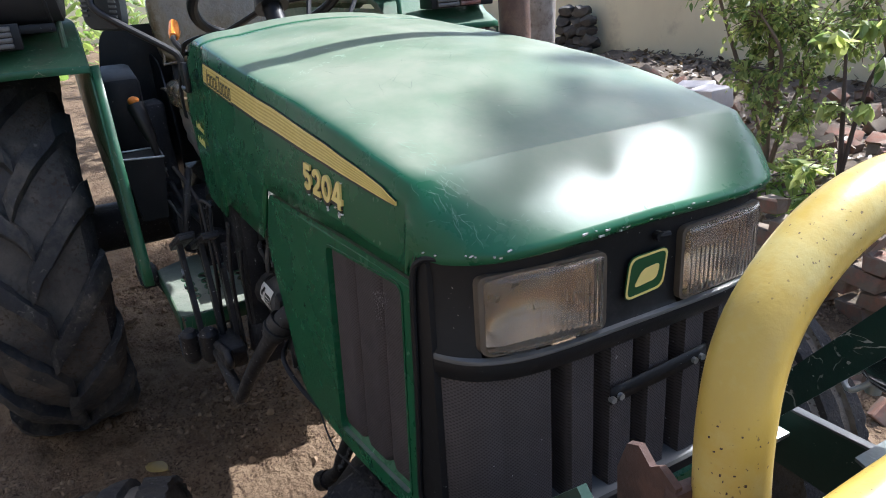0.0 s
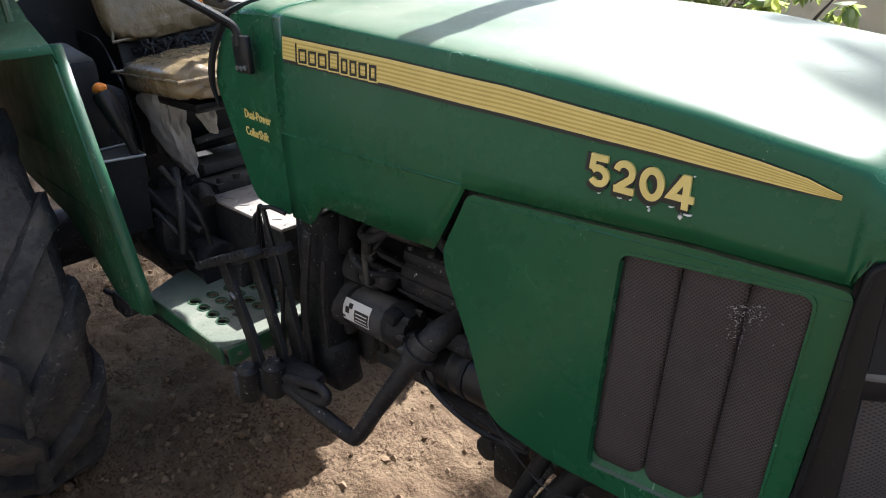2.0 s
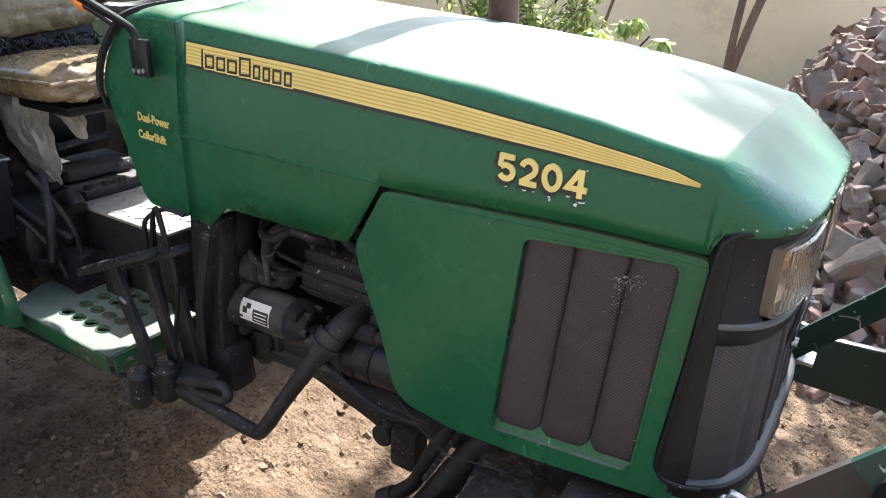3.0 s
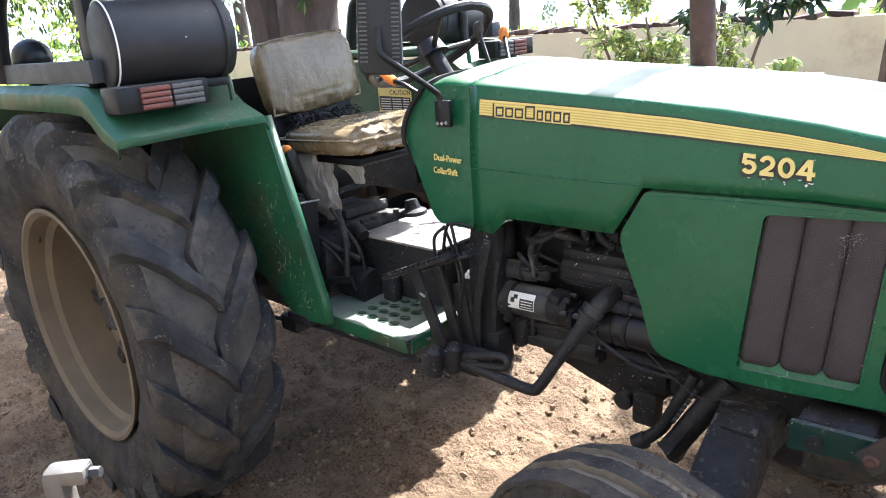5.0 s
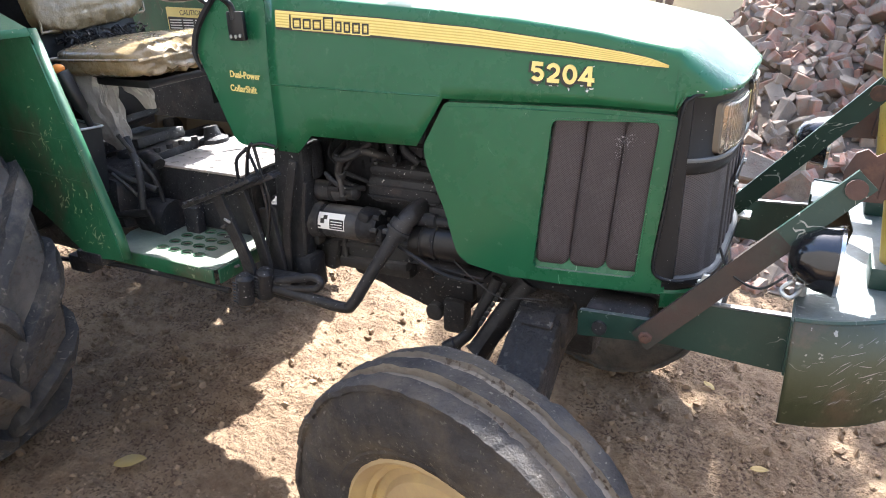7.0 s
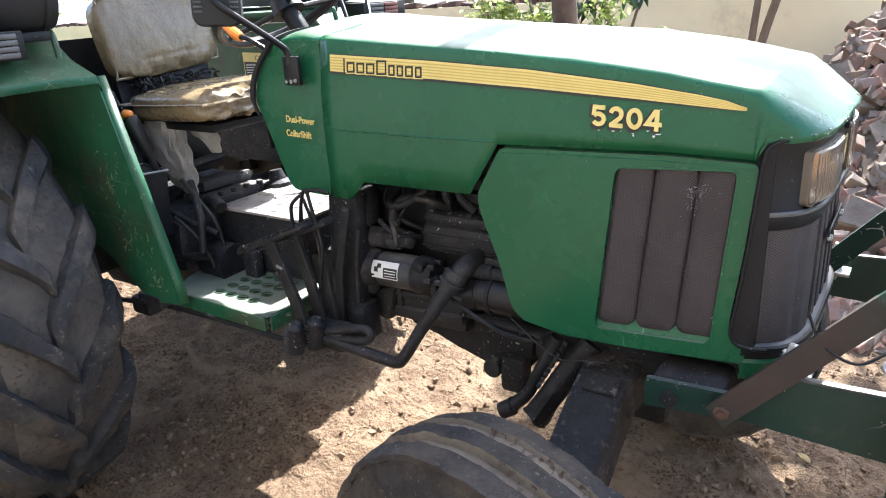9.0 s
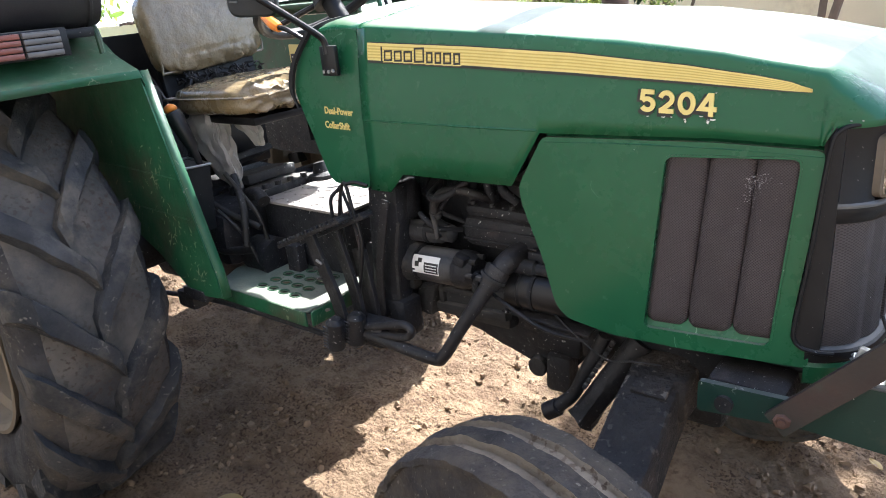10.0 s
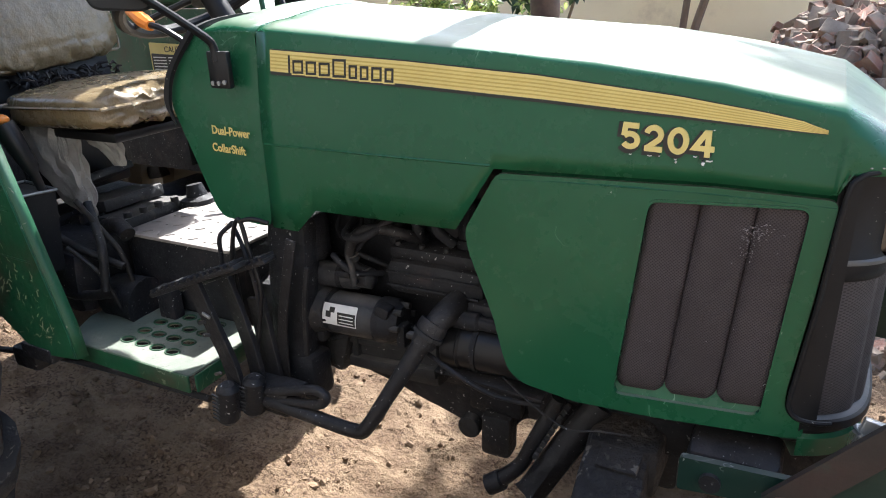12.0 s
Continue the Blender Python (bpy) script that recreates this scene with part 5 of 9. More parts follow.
def build_seat():
    bm = bm_new()
    cushion(bm, (0.39, 0.44, 0.085), Matrix.Translation((0.305, -0.030, 1.172)) @ turned(0, -2, 0), 0.16, 1.0, 0.42)
    seat = part("seat_cushion", bm, VINYL, tractor, "creased tan vinyl seat cushion with plastic cover")
    edge = [(0.495, 0.185), (0.495, -0.185), (0.465, -0.216), (0.145, -0.216), (0.113, -0.185), (0.113, 0.185), (0.145, 0.216), (0.465, 0.216), (0.495, 0.185)]
    bm = bm_new()
    tube(bm, [(x, y - 0.030, 1.182 + 0.035 * (x - 0.305)) for x, y in edge], 0.004, 6, 3, caps=False)
    part("piping", bm, VINYL, seat)
    bm = bm_new()
    cushion(bm, (0.245, 0.385, 0.080), Matrix.Translation((0.052, -0.043, 1.364)) @ turned(0, 80, 0) @ turned(0, 0, 4), 0.18, 5.0, 0.34, 0.06)
    back = part("seat_back", bm, VINYL, tractor, "tan vinyl backrest under a shiny plastic cover")
    m = Matrix.Translation((0.052, -0.043, 1.364)) @ turned(0, 80, 0) @ turned(0, 0, 4) @ Matrix.Diagonal((0.95, 0.95, 1, 1))
    bm = bm_new()
    rim = [(0.118, 0.17), (0.118, -0.17), (0.095, -0.193), (-0.095, -0.180), (-0.118, -0.150), (-0.118, 0.150), (-0.095, 0.180), (0.095, 0.193), (0.118, 0.17)]
    tube(bm, [m @ Vector((x, y, 0.022)) for x, y in rim], 0.004, 6, 3, caps=False)
    part("piping", bm, VINYL, back)
    bm = bm_new()
    box(bm, (0.035, -0.03, 1.19), (0.030, 0.34, 0.16), 0.01, turned(0, -8, 0))
    box(bm, (0.300, -0.03, 1.118), (0.34, 0.36, 0.022), 0.006)
    box(bm, (0.06, -0.03, 1.02), (0.10, 0.24, 0.20), 0.01)
    part("seat_frame", bm, BLACK_GLOSS, tractor, "black steel seat frame")
    bm = bm_new()
    plate(bm, rounded([(-0.40, 0.88), (0.10, 0.88), (0.10, 1.30), (-0.05, 1.36), (-0.37, 1.36), (-0.40, 1.20)], 0.05), 0.006, lambda u, v, d: Vector((-0.14 - d, u, v)))
    part("seat_shield", bm, BLACK_GLOSS, tractor, "black sheet shield behind the seat")
    bm = bm_new()
    plate(bm, rounded([(-0.14, 0.88), (0.15, 0.88), (0.165, 1.02), (0.13, 1.13), (0.04, 1.25), (-0.14, 1.27)], 0.04), 0.005, lambda u, v, d: Vector((u, -0.232 - d, v)))
    part("seat_side_plate", bm, BLACK_GLOSS, tractor, "curved black plate beside the seat")
    # frayed black stuffing that shows between cushion and backrest
    rng = random.Random(31)
    bm = bm_new()
    for k in range(90):
        c = Vector((rng.uniform(0.085, 0.150), rng.uniform(-0.18, 0.09), rng.uniform(1.205, 1.238)))
        d = Vector((rng.uniform(-1, 1), rng.uniform(-1, 1), rng.uniform(-0.4, 0.7))) * 0.016
        tube(bm, [c - d, c + Vector((0, 0, 0.006)), c + d], [0.0022, 0.0040, 0.0020], 5)
    tagged(part("torn_stuffing", bm, BLACK_GLOSS, tractor), kind="stuff")
    # grey cloth draped below the cushion, gathered into a knot
    for k, (pts, wide) in enumerate((([(0.210, -0.180, 1.130), (0.206, -0.182, 1.080), (0.212, -0.176, 1.020), (0.226, -0.164, 0.960), (0.236, -0.155, 0.915), (0.240, -0.150, 0.895)], [0.092, 0.086, 0.076, 0.058, 0.034, 0.022]),
                                      ([(0.300, -0.150, 1.130), (0.322, -0.140, 1.100), (0.346, -0.132, 1.065), (0.362, -0.128, 1.030)], [0.040, 0.042, 0.036, 0.014]),
                                      ([(0.262, -0.200, 1.125), (0.268, -0.205, 1.080), (0.262, -0.196, 1.040)], [0.018, 0.016, 0.006]))):
        bm = bm_new()
        line = spline(pts, 6)
        rings = []
        for i, p in enumerate(line):
            w = float(np.interp(i / 6, range(len(wide)), wide))
            row = []
            for j in range(28):
                a = 2 * math.pi * j / 28
                pleat = 1 + 0.20 * math.sin(5 * a + 2.0 * i / 6 + k) * (0.4 + 0.6 * i / len(line)) + 0.12 * math.sin(9 * a - i * 0.4)
                row.append(p + Vector((math.cos(a) * w * pleat, math.sin(a) * w * 0.42 * pleat, 0.10 * w * math.sin(3 * a))))
            rings.append(row)
        loft(bm, rings, True, True)
        for v in bm.verts:
            v.co += noise.noise_vector(v.co * 26) * 0.006
        part("cloth", bm, CLOTH, tractor, "dusty grey cloth hung under the seat")
    solid("cloth_knot", [("t", [(0.236, -0.152, 0.905), (0.243, -0.150, 0.885), (0.256, -0.148, 0.870)], [0.024, 0.030, 0.020], 3)], GREASE, "", 0.004)


build_seat()


def build_fender(sign):
    """A flat-topped rear fender with a turned-down outer lip and an upright inner plate."""
    def p(x, y, z):
        return Vector((x, sign * y, z))
    spine = [(-1.02, 1.23), (-0.94, 1.335), (-0.80, 1.384), (-0.55, 1.394), (-0.20, 1.394), (0.10, 1.394), (0.19, 1.389), (0.235, 1.368), (0.295, 1.324), (0.385, 1.290), (0.390, 1.272)]
    rings = []
    for x, z in spine:
        front = max(0.0, (x - 0.2) / 0.19)
        rings.append([p(x, 0.445, z - 0.02), p(x, 0.450, z), p(x, 0.60, z + 0.003), p(x, 0.76, z + 0.001), p(x, 0.79, z + 0.014 * (1 - front)), p(x - 0.01 * front, 0.812, z + 0.016 * (1 - front)), p(x - 0.03 * front, 0.836, z - 0.004), p(x - 0.04 * front, 0.838, z - 0.050 + 0.02 * front)])
    bm = bm_new()
    loft(bm, rings, False)
    fender = part("fender", bm, GREEN_WORN, tractor, "dusty green rear fender with chipped edges", 30)
    th = fender.modifiers.new("thickness", "SOLIDIFY")
    th.thickness = 0.004
    bm = bm_new()
    inner = [(0.378, 1.286), (0.455, 1.010), (0.522, 0.775), (0.530, 0.715), (0.40, 0.700), (0.26, 0.80), (0.14, 0.86), (-0.20, 0.92), (-0.62, 1.00), (-0.90, 1.20), (-0.86, 1.34), (-0.55, 1.355), (0.22, 1.355)]
    if sign > 0:
        # dark sheet added to keep the gap inside the far wheel dark
        low = bm_new()
        plate(low, [(0.50, 0.72), (0.46, 1.00), (0.30, 1.03), (-0.55, 1.03), (-0.55, 0.86), (-0.30, 0.84), (0.10, 0.84), (0.24, 0.72)], 0.004, lambda u, v, d: p(u, 0.440 - d, v))
        part("mud_shield", low, GREASE, tractor, "dark sheet added to darken the gap inside the far wheel")
    plate(bm, inner, 0.004, lambda u, v, d: p(u, 0.447 + d, v))
    side = part("fender_side", bm, GREEN_WORN, tractor, "scratched green inner plate of the fender")
    bm = bm_new()
    loft(bm, [[p(0.376, 0.447, 1.288), p(0.382, 0.425, 1.288)], [p(0.457, 0.447, 1.010), p(0.463, 0.425, 1.010)], [p(0.524, 0.447, 0.775), p(0.530, 0.425, 0.775)], [p(0.532, 0.447, 0.712), p(0.538, 0.425, 0.712)]], False)
    if sign < 0:
        # clustered scrapes down to primer near the plate's front edge
        rng = random.Random(31)
        scrapes = bm_new()
        for cx, cz, sx, sz, n in ((0.335, 1.012, 0.022, 0.020, 16), (0.375, 0.918, 0.030, 0.024, 18), (0.372, 0.845, 0.022, 0.020, 14), (0.455, 0.850, 0.025, 0.030, 20), (0.44, 0.76, 0.040, 0.020, 22), (0.35, 1.10, 0.035, 0.08, 14), (0.25, 0.98, 0.07, 0.06, 14)):
            for _ in range(n):
                x, z, a = rng.gauss(cx, sx), rng.gauss(cz, sz), radians(rng.choice((80, 115, 60, 10)) + rng.gauss(0, 18))
                if z < 0.735 or x > 0.37 + 0.29 * (1.29 - z) - 0.015:
                    continue
                half, w = rng.uniform(0.003, 0.016) * rng.uniform(0.5, 1.0), rng.uniform(0.0005, 0.0022)
                d, across = Vector((math.cos(a), 0, math.sin(a))), Vector((-math.sin(a), 0, math.cos(a)))
                rows = []
                for t in (-1, -0.45, 0.1, 0.6, 1):
                    q = Vector((x, -0.4520, z)) + d * half * t + across * rng.gauss(0, 0.0012)
                    k = w * (1 - t * t * 0.85) * rng.uniform(0.5, 1.3)
                    rows.append([q - across * k, q + across * k])
                loft(scrapes, rows, False)
        tagged(part("paint_scrape", scrapes, FENDER_SCRAPE, side), kind="stuff")
        for z, x1 in ((1.030, 0.435), (0.925, 0.465)):
            seam = bm_new()
            tube(seam, [(-0.05, -0.4515, z + 0.01), (0.15, -0.4518, z + 0.006), (x1, -0.4515, z - 0.006)], 0.0022, 5)
            part("stiffening_rib", seam, GREEN_WORN, side)
    flange = part("flange", bm, GREEN_WORN, side)
    th = flange.modifiers.new("thickness", "SOLIDIFY")
    th.thickness = 0.004
    # lamp box with slatted lens
    bm = bm_new()
    box(bm, p(0.318, 0.700, 1.374), (0.085, 0.235, 0.062), 0.004, turned(0, 0, 0))
    lamp = part("fender_lamp", bm, BLACK, tractor, "slatted red and grey fender lamp in a black box")
    for k in range(4):
        z = 1.354 + 0.0135 * k
        for y, length, material in ((0.725, 0.075, AMBER), (0.642, 0.080, GREY_LENS)):
            bm = bm_new()
            box(bm, p(0.366, y, z), (0.010, length, 0.0118), 0.002)
            part("lens_bar", bm, material, lamp)
    # grab rail on the inner edge
    bm = bm_new()
    tube(bm, [p(0.10, 0.485, 1.372), p(0.10, 0.485, 1.398), p(0.27, 0.490, 1.400), p(0.305, 0.490, 1.385), p(0.312, 0.490, 1.335)], 0.008, 8, 4)
    part("grab_rail", bm, GREEN_WORN, tractor)
    # roof posts
    for x, lean, name in ((0.035, 0.05, "roof_post"),):
        bm = bm_new()
        box(bm, p(x + lean / 2 + 0.008, 0.715, 1.74), (0.055, 0.045, 0.78), 0.005, turned(0, math.degrees(lean / 0.58), 0))
        part(name, bm, BLACK_GLOSS, tractor, "black square roof post")
    bm = bm_new()
    box(bm, p(-0.20, 0.778, 1.4415), (0.83, 0.052, 0.055), 0.003)
    part("fender_rail", bm, BOARD_SLATE, tractor, "slate-grey board along the fender top")


for sign in (-1, 1):
    build_fender(sign)


def build_roof():
    """A sagging sheet over a frame; its sides hang down as flaps."""
    bm = bm_new()
    rings = []
    for k in range(25):
        x = -0.85 + 1.16 * k / 24
        rings.append([(x, y, 2.14 + 0.05 * (1 - (y / 0.72) ** 2) - 0.010 * abs(math.sin(5 * x)) + 0.012 * noise.noise(Vector((x * 5, y * 5, 1)))) for y in np.linspace(-0.72, 0.70, 21)])
    loft(bm, rings, False)
    roof = part("roof_sheet", bm, TARP, tractor, "dark blue sheet stretched over the roof frame")
    th = roof.modifiers.new("thickness", "SOLIDIFY")
    th.thickness = 0.006
    for y, lo, x0, x1, flare in ((0.70, 1.803, -0.80, 0.235, 0.075), (-0.72, 1.872, -0.85, 0.05, 0.04)):
        bm = bm_new()
        rings = []
        for k in range(31):
            s = k / 30
            row = []
            for i in range(7):
                d = i / 6
                x = x0 + (x1 + flare * (1 - d) - x0) * s
                row.append((x, y + 0.014 * math.sin(9 * x + 3 * d) + 0.010 * math.sin(23 * x) * d, 2.138 + (lo - 2.138) * d + 0.010 * math.sin(7 * x) * d))
            rings.append(row)
        loft(bm, rings, False)
        flap = part("roof_flap", bm, TARP if y > 0 else TARP_BLUE, tractor, "hanging dark flap of the roof sheet")
        th = flap.modifiers.new("thickness", "SOLIDIFY")
        th.thickness = 0.004
    for a, b in (((-0.83, -0.70, 2.12), (0.30, -0.70, 2.12)), ((-0.83, 0.68, 2.12), (0.30, 0.68, 2.12)), ((0.30, -0.70, 2.12), (0.30, 0.68, 2.12)), ((-0.82, -0.70, 2.12), (-0.82, 0.68, 2.12)), ((0.20, 0.60, 1.36), (0.20, 0.60, 2.12)), ((0.205, 0.62, 1.725), (0.316, 0.64, 1.801))):
        bm = bm_new()
        tube(bm, [a, b], 0.016, 10)
        part("roof_bar", bm, BLACK_GLOSS, tractor)
    bm = bm_new()
    tube(bm, [(-0.49, 0.62, 1.36), (-0.485, 0.62, 1.44), (-0.453, 0.62, 1.556), (-0.42, 0.62, 1.60), (-0.326, 0.62, 1.671), (-0.165, 0.62, 1.785), (-0.02, 0.63, 1.90)], 0.024, 10, 4)
    part("roll_bar", bm, BLACK_GLOSS, tractor, "bent black roll bar")
    bm = bm_new()
    tube(bm, [(-0.455, -0.795, 1.42), (-0.436, -0.80, 1.489), (-0.398, -0.80, 1.560), (-0.352, -0.80, 1.632), (-0.228, -0.80, 1.732), (-0.158, -0.785, 1.852), (-0.06, -0.75, 1.98), (0.0, -0.72, 2.10)], 0.026, 12, 4)
    part("roll_bar", bm, BLACK_GLOSS, tractor, "bent black roll bar")
    bm = bm_new()
    tube(bm, [(-0.425, 0.62, 1.62), (-0.448, 0.63, 1.68), (-0.452, 0.64, 1.77), (-0.46, 0.66, 1.90)], 0.014, 8, 4)
    part("roof_bar", bm, BLACK_GLOSS, tractor)


build_roof()
# warning plate inside the far fender
bm = bm_new()
plate(bm, rounded([(-0.142, 1.160), (0.046, 1.154), (0.046, 1.250), (-0.142, 1.256)], 0.006), 0.0015, lambda u, v, d: Vector((u, 0.4405 - d, v)))
label_plate = part("warning_plate", bm, YELLOW, tractor, "yellow and black warning plate")
bm = bm_new()
plate(bm, rounded([(-0.136, 1.166), (0.040, 1.160), (0.040, 1.216), (-0.136, 1.222)], 0.004), 0.0012, lambda u, v, d: Vector((u, 0.4385 - d, v)))
part("text_field", bm, DECAL_BLACK, label_plate)
lettering("wording", "CAUTION", 0.026, DECAL_BLACK, label_plate, lambda u, v, d: Vector((-0.075 + u, 0.4385 - d, 1.2265 + v)), 0.0004)
for k in range(5):
    for x0, x1 in ((-0.128, -0.070), (-0.060, -0.010), (0.000, 0.034)):
        bm = bm_new()
        plate(bm, [(x0, 1.170 + 0.0095 * k), (x1, 1.170 + 0.0095 * k), (x1, 1.1735 + 0.0095 * k), (x0, 1.1735 + 0.0095 * k)], 0.0008, lambda u, v, d: Vector((u, 0.4370 - d, v)))
        part("text_bar", bm, WHITE, label_plate)


# ---- tractor: running gear and engine ----
def rear_carcass(bm):
    """Casing of a rear tyre about the y axis, without its lugs."""
    profile = [(0.375, -0.135), (0.40, -0.160), (0.47, -0.182), (0.545, -0.186), (0.600, -0.174), (0.632, -0.145), (0.645, -0.08), (0.648, 0.0), (0.645, 0.08), (0.632, 0.145), (0.600, 0.174), (0.545, 0.186), (0.47, 0.182), (0.40, 0.160), (0.375, 0.135), (0.36, 0.12), (0.36, -0.12)]
    lathe(bm, profile, 96, close=True)
    for f in bm.faces:
        f.material_index = 1 if all(0.605 < math.hypot(v.co.x, v.co.z) for v in f.verts) else 0


def rear_lug(bm, side, sense, i, lugs=17):
    """One worn chevron lug that runs from the crown over the shoulder."""
    def crown(y):
        return float(np.interp(abs(y), (0, 0.08, 0.145, 0.174, 0.188), (0.646, 0.643, 0.630, 0.598, 0.560)))
    a0 = 2 * math.pi * (i + (0.5 if side > 0 else 0)) / lugs
    rings = []
    for k in range(15):
        q = k / 14
        y = side * (-0.018 + 0.206 * q)
        a = a0 + sense * 0.40 * q ** 0.85
        wear = 1 + 0.22 * noise.noise(Vector((i * 3.1, q * 4, side)))
        high = (0.040 + 0.016 * max(0.0, q - 0.6) / 0.4) * wear * min(1.0, 0.7 + 6 * q)
        wide = (0.037 + 0.010 * q) * (1 + 0.12 * noise.noise(Vector((i * 1.7, q * 6, 4))))
        r = crown(y)
        rings.append([Vector(((r + h) * math.cos(a + w / r), y + side * (0.006 if k == 14 and h > 0 else 0), (r + h) * math.sin(a + w / r)))
                      for h, w in ((-0.012, -wide * 1.16), (high * 0.50, -wide * 0.92), (high * 0.95, -wide * 0.80), (high + 0.001, 0), (high * 0.95, wide * 0.78), (high * 0.50, wide * 0.92), (-0.012, wide * 1.16))])
    loft(bm, rings, True, True)


def place_all(bm, m):
    for v in bm.verts:
        v.co = m @ v.co


def build_rear_wheel(sign):
    m = Matrix.Translation((-0.20, sign * 0.705, 0.685)) @ (turned(0, 7, 0) if sign < 0 else turned(0, 0, 180))
    bm = bm_new()
    lathe(bm, [(0.372, -0.145), (0.378, -0.158), (0.366, -0.160), (0.352, -0.148), (0.345, -0.10), (0.325, -0.085), (0.322, -0.02), (0.318, 0.10), (0.345, 0.14), (0.372, 0.145)], 64, m)
    wheel = part("rear_wheel", bm, RIM_DUST, tractor, "deep mud-dusted rear wheel rim")

    def worn(bm):
        for v in bm.verts:
            k = 0.978 - 0.020 * min(1.0, max(0.0, (math.hypot(v.co.x, v.co.z) - 0.45) / 0.15))
            v.co.y *= 0.95
            v.co.x, v.co.z = v.co.x * k, v.co.z * k
        place_all(bm, m)
        for v in bm.verts:
            v.co += noise.noise_vector(v.co * 9) * 0.007 + noise.noise_vector(v.co * 26) * 0.005
        return bm
    bm = bm_new()
    rear_carcass(bm)
    tyre = part("rear_tyre", worn(bm), [RUBBER, RUBBER_MUD], tractor, "worn muddy black rear tyre with chevron lugs", 42)
    for side in (-1, 1):
        for i in range(17):
            bm = bm_new()
            rear_lug(bm, side, 1 if sign < 0 else -1, i)
            part("lug", worn(bm), LUG_RUBBER, tyre, "", 34)
    bm = bm_new()
    lathe(bm, [(0.262, 0.046), (0.258, 0.036), (0.235, 0.012), (0.17, 0.0), (0.10, -0.004), (0.02, -0.004)], 48, m)
    part("wheel_disc", bm, RIM_DUST, wheel, "mud-dusted wheel disc")
    for k in range(8):
        a = 2 * math.pi * k / 8
        bm = bm_new()
        c = m @ Vector((0.115 * math.cos(a), -0.004, 0.115 * math.sin(a)))
        d = m @ Vector((0.115 * math.cos(a), -0.032, 0.115 * math.sin(a)))
        tube(bm, [c, d], 0.013, 6)
        part("wheel_nut", bm, CASTING, wheel)
        bm = bm_new()
        c = m @ Vector((0.285 * math.cos(a + 0.2), 0.045, 0.285 * math.sin(a + 0.2)))
        box(bm, c, (0.075, 0.05, 0.05), 0.006, turned(0, -math.degrees(a + 0.2) + (7 if sign < 0 else 0), 0))
        part("rim_lug", bm, CASTING, wheel)
    bm = bm_new()
    lathe(bm, [(0.0, -0.05), (0.05, -0.05), (0.06, -0.03), (0.085, -0.004)], 24, m)
    part("axle_end", bm, CASTING, wheel)


for sign in (-1, 1):
    build_rear_wheel(sign)


